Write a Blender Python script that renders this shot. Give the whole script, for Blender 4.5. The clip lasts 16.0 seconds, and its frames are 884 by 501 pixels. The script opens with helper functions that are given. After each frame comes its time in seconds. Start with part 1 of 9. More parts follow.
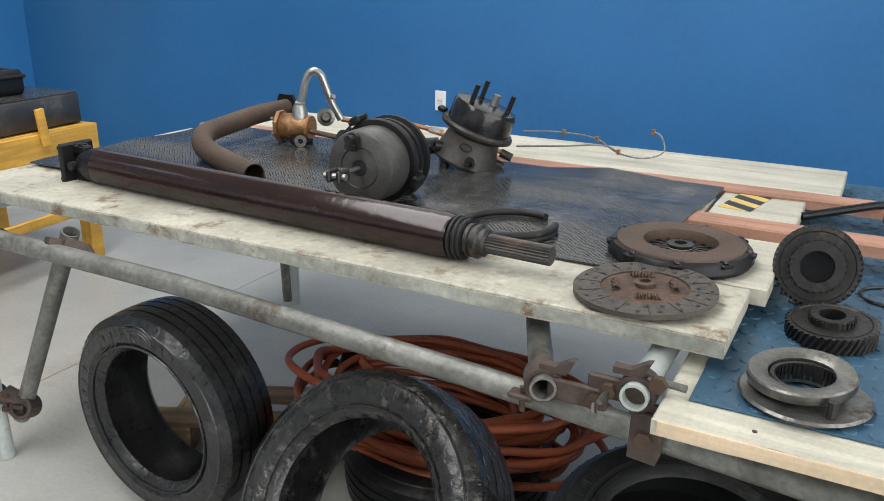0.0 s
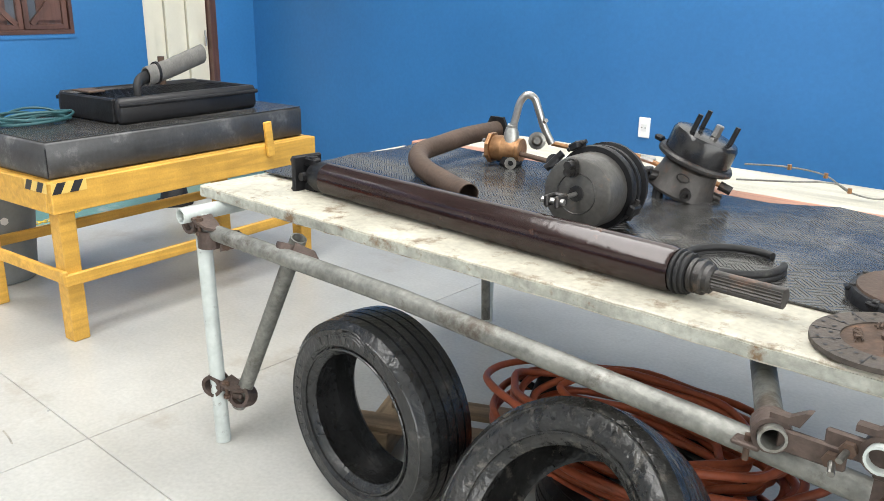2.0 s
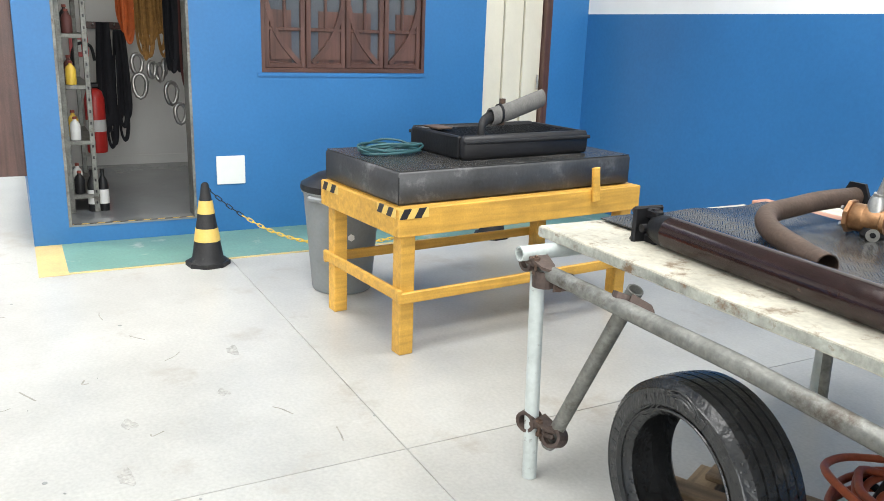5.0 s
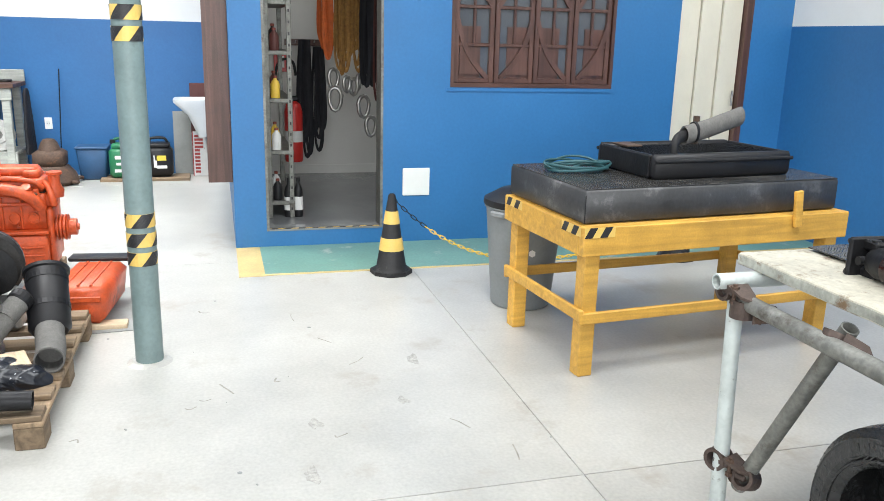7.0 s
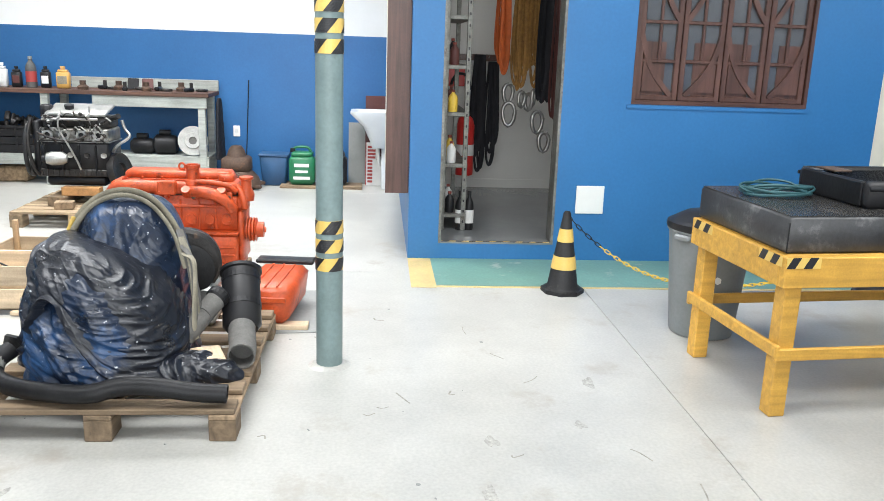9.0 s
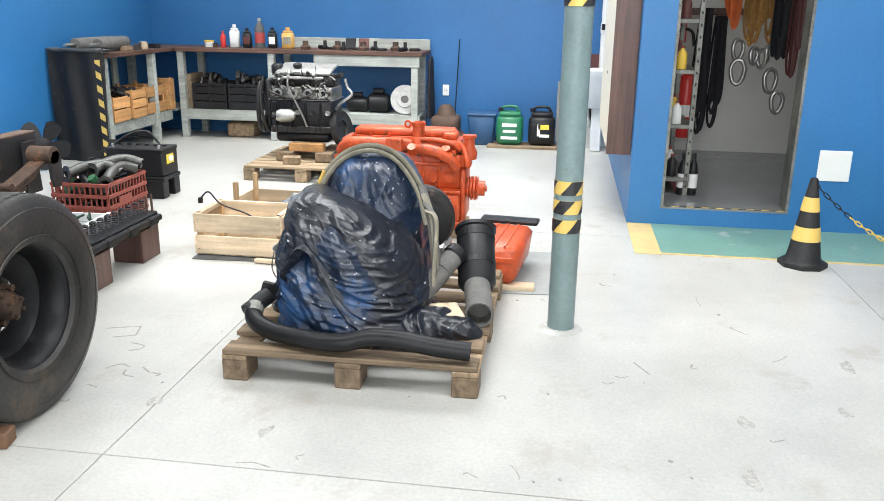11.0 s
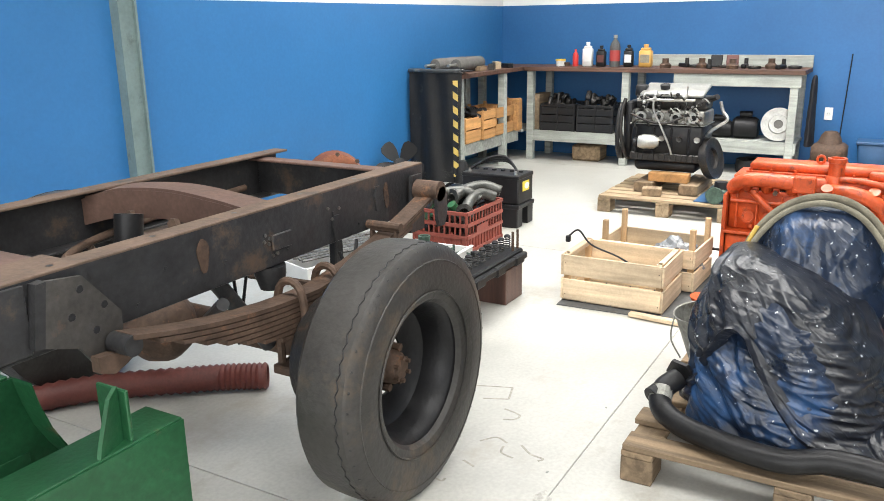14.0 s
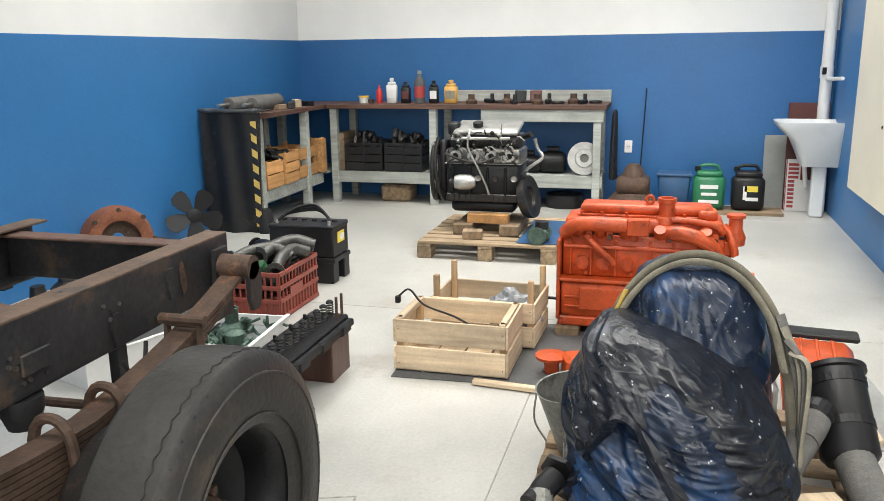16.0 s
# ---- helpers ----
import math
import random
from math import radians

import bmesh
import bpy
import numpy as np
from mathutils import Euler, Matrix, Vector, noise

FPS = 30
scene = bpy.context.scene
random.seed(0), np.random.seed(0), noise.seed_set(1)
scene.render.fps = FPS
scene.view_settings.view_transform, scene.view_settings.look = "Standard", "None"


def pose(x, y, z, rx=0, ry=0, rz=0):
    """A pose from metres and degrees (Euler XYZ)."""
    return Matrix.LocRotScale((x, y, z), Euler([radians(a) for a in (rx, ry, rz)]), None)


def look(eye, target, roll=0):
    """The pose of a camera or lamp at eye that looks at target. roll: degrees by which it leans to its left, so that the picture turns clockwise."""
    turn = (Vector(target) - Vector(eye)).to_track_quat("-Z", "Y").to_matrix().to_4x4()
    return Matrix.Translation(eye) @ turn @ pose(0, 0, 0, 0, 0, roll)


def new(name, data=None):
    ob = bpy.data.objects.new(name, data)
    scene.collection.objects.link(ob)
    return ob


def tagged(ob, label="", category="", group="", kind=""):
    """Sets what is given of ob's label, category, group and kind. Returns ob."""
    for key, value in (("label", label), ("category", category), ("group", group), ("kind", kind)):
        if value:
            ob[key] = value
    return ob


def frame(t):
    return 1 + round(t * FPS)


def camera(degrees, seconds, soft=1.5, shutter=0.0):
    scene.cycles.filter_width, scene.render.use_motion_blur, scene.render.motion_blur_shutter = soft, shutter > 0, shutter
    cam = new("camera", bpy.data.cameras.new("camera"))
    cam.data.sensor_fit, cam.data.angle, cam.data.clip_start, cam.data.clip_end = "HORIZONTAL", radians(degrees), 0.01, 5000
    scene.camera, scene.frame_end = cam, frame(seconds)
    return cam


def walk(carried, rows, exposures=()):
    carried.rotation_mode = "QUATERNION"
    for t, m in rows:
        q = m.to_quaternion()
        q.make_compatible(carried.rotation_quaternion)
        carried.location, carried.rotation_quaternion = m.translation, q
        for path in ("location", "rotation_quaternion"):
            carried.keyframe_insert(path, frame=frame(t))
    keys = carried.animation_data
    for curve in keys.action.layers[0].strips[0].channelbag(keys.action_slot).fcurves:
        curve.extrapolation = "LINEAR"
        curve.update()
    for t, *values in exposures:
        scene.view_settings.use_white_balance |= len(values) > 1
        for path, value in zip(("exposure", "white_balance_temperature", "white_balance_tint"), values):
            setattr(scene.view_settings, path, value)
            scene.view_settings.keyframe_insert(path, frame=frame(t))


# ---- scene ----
cam = camera(57.1, 16.0, soft=0.5)
PATH = [
    (0, (0.388, -0.088, 1.427), (-0.504, 1.58, 0.777), 0.7),
    (0.5, (0.38, -0.096, 1.431), (-0.597, 1.534, 0.808), 0.8),
    (1, (0.364, -0.117, 1.438), (-0.696, 1.464, 0.824), 1.0),
    (1.5, (0.342, -0.13, 1.432), (-0.816, 1.383, 0.827), 1.0),
    (2, (0.315, -0.143, 1.435), (-0.939, 1.292, 0.829), 0.8),
    (2.5, (0.301, -0.154, 1.439), (-1.04, 1.206, 0.846), 0.9),
    (3, (0.286, -0.163, 1.443), (-1.147, 1.106, 0.864), 0.5),
    (3.5, (0.271, -0.182, 1.448), (-1.245, 1.003, 0.901), 0.7),
    (4, (0.255, -0.209, 1.442), (-1.338, 0.879, 0.915), 1.4),
    (6.5, (0.183, -0.289, 1.459), (-1.644, 0.339, 0.94), 1.6),
    (7, (0.177, -0.294, 1.457), (-1.687, 0.224, 0.953), 1.5),
    (7.5, (0.182, -0.301, 1.455), (-1.711, 0.117, 0.965), 1.2),
    (8, (0.159, -0.327, 1.45), (-1.756, 0.005, 0.974), 1.9),
    (10.5, (0.031, -0.615, 1.426), (-1.89, -0.746, 0.885), 0.6),
    (11, (0.01, -0.684, 1.411), (-1.885, -0.959, 0.833), 0.8),
    (11.5, (-0.081, -0.784, 1.395), (-1.903, -1.342, 0.785), 0.6),
    (12, (-0.179, -0.879, 1.395), (-1.895, -1.719, 0.805), 0.3),
    (12.5, (-0.228, -0.98, 1.391), (-1.826, -2.021, 0.79), -0.2),
    (13, (-0.29, -1.116, 1.401), (-1.885, -2.185, 0.843), -0.8),
    (13.5, (-0.371, -1.218, 1.403), (-2.027, -2.208, 0.875), -1.2),
    (14, (-0.484, -1.276, 1.401), (-2.151, -2.24, 0.86), -0.9),
    (14.5, (-0.645, -1.311, 1.422), (-2.361, -2.209, 0.922), 0.0),
    (15, (-0.778, -1.354, 1.413), (-2.536, -2.172, 0.922), 1.7),
    (15.5, (-0.866, -1.442, 1.408), (-2.683, -2.133, 0.937), 1.4),
    (16, (-0.942, -1.586, 1.413), (-2.814, -2.11, 0.941), -0.8),
]
walk(cam, [(t, look(eye, target, roll)) for t, eye, target, roll in PATH],
     exposures=((0.0, -0.32, 6400, 10), (0.5, 0.24, 6450, 10), (1.0, 0.31, 6500, 10), (1.5, 0.29, 6500, 10), (4.0, 0.27, 6450, 10), (8.0, 0.13, 6250, 10),
                (11.0, 0.12, 6250, 10), (12.5, 0.18, 6400, 10), (14.0, 0.24, 6600, 10), (15.0, 0.0, 6650, 10), (16.0, -0.3, 6650, 10)))

# ---- world and light ----
world = bpy.data.worlds.new("sky")
scene.world = world
world.use_nodes = True
wn = world.node_tree
sky = wn.nodes.new("ShaderNodeTexSky")
sky.sky_type = "NISHITA"
sky.sun_disc = False
sky.sun_elevation, sky.sun_rotation = radians(58), radians(200)
wn.nodes["Background"].inputs["Strength"].default_value = 0.12
wn.links.new(sky.outputs[0], wn.nodes["Background"].inputs["Color"])

sun = new("sun", bpy.data.lights.new("sun", "SUN"))
sun.data.energy, sun.data.angle, sun.data.color = 1.2, radians(12), (1.0, 0.97, 0.93)
sun.matrix_world = look((0, 0, 10), (-3.2, 1.0, 4.0))


def area_lamp(name, x, y, z, sx, sy, watts, target, colour=(1.0, 0.99, 0.95), spread=180):
    ob = new(name, bpy.data.lights.new(name, "AREA"))
    ob.data.shape, ob.data.size, ob.data.size_y = "RECTANGLE", sx, sy
    ob.data.energy, ob.data.color, ob.data.spread = watts, colour, radians(spread)
    ob.matrix_world = look((x, y, z), target)
    return ob


# daylight in the roof's skylights and in the open gate
LIT = 1.22
area_lamp("skylight_lamp_west", -6.2, -2.2, 4.46, 2.2, 5.0, 190 * LIT, (-6.2, -2.2, 0), spread=110)
area_lamp("skylight_lamp_middle", -1.7, -0.15, 4.46, 1.6, 7.9, 270 * LIT, (-1.7, -0.15, 0))
area_lamp("gate_lamp", 3.42, -0.6, 2.1, 6.0, 3.6, 240 * LIT, (0.0, -0.6, 1.6))


# ---- materials ----
def mat(name, colour, rough=0.6, metal=0.0, var=0.25, scale=6.0, bump=0.15, bscale=90.0, stain=None, spot=0.0, spec=0.5, rand=0.0):
    """Grain and wear at two scales; stain: (colour, share, scale)."""
    m = bpy.data.materials.new(name)
    m.use_nodes = True
    t, n = m.node_tree, m.node_tree.nodes
    bs = n["Principled BSDF"]
    bs.inputs["Metallic"].default_value = metal
    bs.inputs["Specular IOR Level"].default_value = spec
    co = n.new("ShaderNodeTexCoord")
    big = n.new("ShaderNodeTexNoise")
    big.inputs["Scale"].default_value, big.inputs["Detail"].default_value, big.inputs["Roughness"].default_value = scale, 6, 0.65
    fine = n.new("ShaderNodeTexNoise")
    fine.inputs["Scale"].default_value, fine.inputs["Detail"].default_value = bscale, 4
    for k in (big, fine):
        t.links.new(co.outputs["Object"], k.inputs["Vector"])
    ramp = n.new("ShaderNodeValToRGB")
    ramp.color_ramp.elements[0].position, ramp.color_ramp.elements[1].position = 0.3, 0.7
    ramp.color_ramp.elements[0].color = (*[c * (1 - var) for c in colour], 1)
    ramp.color_ramp.elements[1].color = (*[min(1, c * (1 + var * 0.8)) for c in colour], 1)
    t.links.new(big.outputs[0], ramp.inputs[0])
    col = ramp.outputs[0]
    mixf = n.new("ShaderNodeMix")
    mixf.data_type, mixf.blend_type = "RGBA", "OVERLAY"
    mixf.inputs[0].default_value = min(0.5, var)
    t.links.new(col, mixf.inputs[6])
    t.links.new(fine.outputs[0], mixf.inputs[7])
    col = mixf.outputs[2]
    if stain:
        sc, share, ss = stain
        st = n.new("ShaderNodeTexNoise")
        st.inputs["Scale"].default_value, st.inputs["Detail"].default_value, st.inputs["Roughness"].default_value = ss, 8, 0.7
        t.links.new(co.outputs["Object"], st.inputs["Vector"])
        sr = n.new("ShaderNodeMapRange")
        sr.inputs[1].default_value, sr.inputs[2].default_value = 0.62 - share * 0.3, 0.72 - share * 0.25
        t.links.new(st.outputs[0], sr.inputs[0])
        mx = n.new("ShaderNodeMix")
        mx.data_type = "RGBA"
        t.links.new(sr.outputs[0], mx.inputs[0])
        t.links.new(col, mx.inputs[6])
        mx.inputs[7].default_value = (*sc, 1)
        col = mx.outputs[2]
    if rand:
        oi = n.new("ShaderNodeObjectInfo")
        hs = n.new("ShaderNodeHueSaturation")
        mr = n.new("ShaderNodeMapRange")
        mr.inputs[3].default_value, mr.inputs[4].default_value = 1 - rand, 1 + rand
        t.links.new(oi.outputs["Random"], mr.inputs[0])
        t.links.new(mr.outputs[0], hs.inputs["Value"])
        t.links.new(col, hs.inputs["Color"])
        col = hs.outputs[0]
    t.links.new(col, bs.inputs["Base Color"])
    rr = n.new("ShaderNodeMapRange")
    rr.inputs[3].default_value, rr.inputs[4].default_value = max(0.03, rough - 0.12), min(1, rough + 0.12)
    t.links.new(big.outputs[0], rr.inputs[0])
    t.links.new(rr.outputs[0], bs.inputs["Roughness"])
    if bump:
        bp = n.new("ShaderNodeBump")
        bp.inputs["Strength"].default_value, bp.inputs["Distance"].default_value = bump, 0.004
        t.links.new(fine.outputs[0], bp.inputs["Height"])
        t.links.new(bp.outputs[0], bs.inputs["Normal"])
    return m


def wood_mat(name, colour, axis=0, dark=0.45, rough=0.75, grey=0.0, rand=0.25):
    """Grain that runs along one axis."""
    m = mat(name, colour, rough, 0, 0.2, 4, 0.25, 120, rand=rand)
    t, n = m.node_tree, m.node_tree.nodes
    co = n["Texture Coordinate"]
    mp = n.new("ShaderNodeMapping")
    s = [28, 28, 28]
    s[axis] = 1.6
    mp.inputs["Scale"].default_value = s
    t.links.new(co.outputs["Object"], mp.inputs["Vector"])
    g = n.new("ShaderNodeTexNoise")
    g.inputs["Scale"].default_value, g.inputs["Detail"].default_value, g.inputs["Distortion"].default_value = 1.0, 6, 0.6
    t.links.new(mp.outputs[0], g.inputs["Vector"])
    r = n.new("ShaderNodeMapRange")
    r.inputs[1].default_value, r.inputs[2].default_value, r.inputs[3].default_value, r.inputs[4].default_value = 0.3, 0.7, 1 - dark, 1.15
    t.links.new(g.outputs[0], r.inputs[0])
    hs = n.new("ShaderNodeHueSaturation")
    bs = n["Principled BSDF"]
    src = bs.inputs["Base Color"].links[0].from_socket
    t.links.new(src, hs.inputs["Color"])
    t.links.new(r.outputs[0], hs.inputs["Value"])
    t.links.new(hs.outputs[0], bs.inputs["Base Color"])
    return m


def tread_mat(name, colour, cell=0.05, rough=0.4, depth=0.8):
    """Rubber sheet with a chequer relief of short parallel bars."""
    m = mat(name, colour, rough, 0, 0.35, 3, 0, 60, stain=((0.13, 0.125, 0.115), 0.25, 3), spec=0.6)
    t, n = m.node_tree, m.node_tree.nodes
    co = n["Texture Coordinate"]
    rot = n.new("ShaderNodeMapping")
    rot.inputs["Rotation"].default_value = (0, 0, radians(45))
    t.links.new(co.outputs["Object"], rot.inputs["Vector"])
    flat = n.new("ShaderNodeVectorMath")
    flat.operation = "MULTIPLY"
    flat.inputs[1].default_value = (1, 1, 0)
    t.links.new(rot.outputs[0], flat.inputs[0])
    ch = n.new("ShaderNodeTexChecker")
    ch.inputs["Scale"].default_value = 1 / cell
    ch.inputs["Color1"].default_value, ch.inputs["Color2"].default_value = (0, 0, 0, 1), (1, 1, 1, 1)
    t.links.new(flat.outputs[0], ch.inputs["Vector"])
    waves = []
    for d in ("X", "Y"):
        w = n.new("ShaderNodeTexWave")
        w.bands_direction = d
        w.inputs["Scale"].default_value = 0.3142 * 3 / cell
        t.links.new(flat.outputs[0], w.inputs["Vector"])
        waves.append(w)
    mx = n.new("ShaderNodeMix")
    mx.data_type = "RGBA"
    t.links.new(ch.outputs[0], mx.inputs[0])
    t.links.new(waves[0].outputs[0], mx.inputs[6])
    t.links.new(waves[1].outputs[0], mx.inputs[7])
    up = n.new("ShaderNodeMapRange")
    up.inputs[1].default_value, up.inputs[2].default_value = 0.35, 0.75
    t.links.new(mx.outputs[2], up.inputs[0])
    bp = n.new("ShaderNodeBump")
    bp.inputs["Strength"].default_value, bp.inputs["Distance"].default_value = depth, 0.008
    t.links.new(up.outputs[0], bp.inputs["Height"])
    t.links.new(bp.outputs[0], n["Principled BSDF"].inputs["Normal"])
    return m


M = {}
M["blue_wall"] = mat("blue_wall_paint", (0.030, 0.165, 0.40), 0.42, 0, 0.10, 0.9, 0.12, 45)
# back and north dados: the same blue darkened, their shade put into the colour
M["back_wall"] = mat("shaded_back_wall_blue", (0.024, 0.125, 0.315), 0.42, 0, 0.12, 0.9, 0.12, 45)
M["north_wall_shaded"] = mat("shaded_north_wall_blue", (0.027, 0.145, 0.355), 0.42, 0, 0.12, 0.9, 0.12, 45)
M["white_wall"] = mat("white_wall_paint", (0.80, 0.80, 0.78), 0.7, 0, 0.05, 1.5, 0.1, 60)
M["room_wall"] = mat("room_wall_paint", (0.70, 0.69, 0.66), 0.7, 0, 0.06, 1.5, 0.1, 60)
M["ceiling"] = mat("roof_sheet", (0.55, 0.56, 0.56), 0.5, 0.2, 0.1, 2, 0.1, 30)
M["floor"] = mat("polished_concrete", (0.415, 0.411, 0.383), 0.33, 0, 0.18, 1.3, 0.05, 70, stain=((0.34, 0.315, 0.275), 0.17, 2.0), rand=0.03)
M["joint"] = mat("joint_filler", (0.37, 0.365, 0.343), 0.8, 0, 0.2, 5)
M["green_floor"] = mat("green_floor_paint", (0.16, 0.30, 0.25), 0.4, 0, 0.2, 2.5, 0.1, 60, stain=((0.40, 0.43, 0.38), 0.12, 4))
M["ochre"] = mat("ochre_floor_line", (0.55, 0.42, 0.18), 0.5, 0, 0.2, 5)
M["room_floor"] = mat("grey_gloss_tile", (0.22, 0.23, 0.235), 0.1, 0, 0.1, 2, 0.02)
M["post_paint"] = mat("grey_green_paint", (0.16, 0.22, 0.22), 0.45, 0, 0.18, 5, 0.1, 50, stain=((0.10, 0.13, 0.13), 0.08, 6))
M["yellow_tape"] = mat("yellow_tape", (0.66, 0.46, 0.12), 0.4, 0, 0.1, 10)
M["black_tape"] = mat("black_tape", (0.02, 0.02, 0.022), 0.4, 0, 0.1, 10)
M["cream"] = mat("cream_paint", (0.72, 0.68, 0.56), 0.45, 0, 0.06, 3, 0.05)
M["brown_wood"] = wood_mat("varnished_brown_wood", (0.115, 0.055, 0.042), 2, 0.5, 0.35, rand=0.1)
M["brown_wood_x"] = wood_mat("varnished_brown_wood_cross", (0.115, 0.055, 0.042), 1, 0.5, 0.35, rand=0.1)
M["glass"] = mat("dark_window_glass", (0.09, 0.10, 0.115), 0.06, 0, 0.2, 3, 0)
M["yellow_paint"] = wood_mat("yellow_painted_wood", (0.60, 0.335, 0.055), 1, 0.22, 0.5, rand=0.08)
M["white_board"] = wood_mat("worn_white_board", (0.50, 0.475, 0.39), 0, 0.22, 0.5, rand=0.05)
M["stained_board"] = mat("oil_stained_white_board", (0.47, 0.445, 0.365), 0.5, 0, 0.3, 6, 0.35, 60, stain=((0.19, 0.14, 0.09), 0.3, 11.0), rand=0.05)
M["friction"] = mat("dark_friction_lining", (0.075, 0.062, 0.052), 0.7, 0.1, 0.3, 20, 0.4, 120)
M["board_edge"] = mat("chipped_grey_board_edge", (0.34, 0.345, 0.30), 0.7, 0, 0.4, 9, 0.8, 60, stain=((0.17, 0.11, 0.06), 0.16, 14))
M["brown_block"] = wood_mat("brown_hardwood_block", (0.16, 0.085, 0.045), 0, 0.4, 0.7)
M["raw_wood"] = wood_mat("raw_pine", (0.62, 0.485, 0.33), 0, 0.3, 0.75)
M["pallet_wood"] = wood_mat("dry_pallet_wood", (0.36, 0.265, 0.165), 0, 0.45, 0.85)
M["pallet_wood_y"] = wood_mat("dry_pallet_wood_cross", (0.36, 0.265, 0.165), 1, 0.45, 0.85)
M["raw_wood_y"] = wood_mat("raw_pine_cross", (0.62, 0.485, 0.33), 1, 0.3, 0.75)
M["raw_wood_z"] = wood_mat("raw_pine_upright", (0.50, 0.34, 0.19), 2, 0.3, 0.75)
M["old_wood"] = wood_mat("weathered_pallet_wood", (0.26, 0.185, 0.115), 0, 0.5, 0.85)
M["old_wood_y"] = wood_mat("weathered_pallet_wood_cross", (0.26, 0.185, 0.115), 1, 0.5, 0.85)
M["orange_wood"] = wood_mat("orange_crate_wood", (0.52, 0.27, 0.10), 0, 0.3, 0.7)
M["red_wood"] = wood_mat("reddish_wood_strip", (0.42, 0.22, 0.15), 0, 0.3, 0.7)
M["bench_wood"] = wood_mat("grey_painted_bench_wood", (0.36, 0.38, 0.35), 1, 0.3, 0.7, rand=0.1)
M["bench_top"] = wood_mat("oiled_red_brown_bench_top", (0.1200, 0.0600, 0.0400), 1, 0.5, 0.6, rand=0.1)
M["rubber"] = mat("black_rubber", (0.0165, 0.0165, 0.0173), 0.55, 0, 0.35, 8, 0.3, 80, stain=((0.07, 0.068, 0.062), 0.10, 6), spec=0.3)
M["tyre"] = mat("worn_tyre_rubber", (0.0190, 0.0195, 0.0205), 0.42, 0, 0.4, 9, 0.5, 60, stain=((0.085, 0.075, 0.062), 0.14, 5), spec=0.3)
M["wet_tyre"] = mat("shiny_dressed_tyre_rubber", (0.017, 0.0178, 0.0185), 0.22, 0, 0.4, 7, 0.9, 55, stain=((0.045, 0.043, 0.04), 0.08, 9))
M["muddy_tyre"] = mat("shiny_muddy_tyre_rubber", (0.022, 0.022, 0.021), 0.2, 0, 0.5, 10, 2.0, 34, stain=((0.085, 0.078, 0.066), 0.2, 26))
M["dusty_tyre"] = mat("dusty_tyre_rubber", (0.034, 0.032, 0.030), 0.45, 0, 0.4, 4, 0.5, 60, stain=((0.085, 0.064, 0.045), 0.2, 3), spec=0.35)
M["gloss_black"] = mat("glossy_black_enamel", (0.012, 0.012, 0.013), 0.2, 0.1, 0.3, 8, 0.2, 60)
M["grey_can"] = mat("dull_grey_pressed_steel", (0.080, 0.077, 0.072), 0.42, 0.3, 0.35, 9, 0.3, 80, stain=((0.15, 0.11, 0.08), 0.1, 12))
M["dull_alloy"] = mat("dull_oily_alloy", (0.075, 0.076, 0.07), 0.42, 0.5, 0.4, 10, 0.5, 80, stain=((0.05, 0.045, 0.04), 0.2, 9))
M["tread_rubber"] = tread_mat("chequered_black_rubber", (0.045, 0.044, 0.042), 0.05, 0.22, 1.0)
M["grey_rubber"] = mat("dull_grey_black_rubber", (0.040, 0.041, 0.043), 0.42, 0, 0.35, 5, 0.25, 60, stain=((0.12, 0.12, 0.12), 0.24, 5))
M["blue_rubber"] = mat("blue_stud_rubber", (0.030, 0.085, 0.14), 0.5, 0, 0.25, 4, 0.1, 60, stain=((0.02, 0.03, 0.04), 0.1, 6))
M["galv"] = mat("dull_galvanised_steel", (0.20, 0.20, 0.182), 0.5, 0.5, 0.45, 9, 0.4, 70, stain=((0.09, 0.075, 0.06), 0.22, 8))
M["pale_tube"] = mat("pale_painted_tube", (0.50, 0.54, 0.52), 0.5, 0.1, 0.15, 6, 0.15, 60, stain=((0.12, 0.10, 0.08), 0.06, 14))
M["rust"] = mat("rusty_steel", (0.092, 0.058, 0.041), 0.7, 0.35, 0.45, 9, 0.5, 70, stain=((0.22, 0.11, 0.06), 0.16, 11))
M["rust_clamp"] = mat("brown_oxide_clamp", (0.0975, 0.0713, 0.0600), 0.6, 0.5, 0.35, 14, 0.4, 90)
M["shaft"] = mat("maroon_brown_paint", (0.019, 0.0085, 0.0075), 0.13, 0.1, 0.35, 7, 0.15, 60, stain=((0.10, 0.055, 0.04), 0.08, 8))
M["black_metal"] = mat("black_painted_metal", (0.0154, 0.0154, 0.0168), 0.42, 0.3, 0.35, 8, 0.25, 70, spec=0.3)
M["cast"] = mat("dark_cast_iron", (0.0413, 0.0390, 0.0375), 0.40, 0.6, 0.35, 10, 0.5, 100, stain=((0.13, 0.085, 0.06), 0.06, 12))
M["steel"] = mat("bare_machined_steel", (0.42, 0.41, 0.39), 0.32, 0.9, 0.2, 12, 0.15, 120)
M["worn_steel"] = mat("worn_oily_steel", (0.20, 0.195, 0.18), 0.34, 0.85, 0.4, 14, 0.3, 100, stain=((0.08, 0.06, 0.05), 0.15, 16))
M["worn_plate"] = mat("worn_dark_steel_plate", (0.062, 0.057, 0.053), 0.5, 0.4, 0.4, 7, 0.3, 60, stain=((0.13, 0.08, 0.055), 0.2, 6))
M["splice_steel"] = mat("pale_worn_painted_steel", (0.13, 0.135, 0.13), 0.5, 0.3, 0.5, 3, 0.3, 60, stain=((0.03, 0.03, 0.03), 0.4, 2.5))
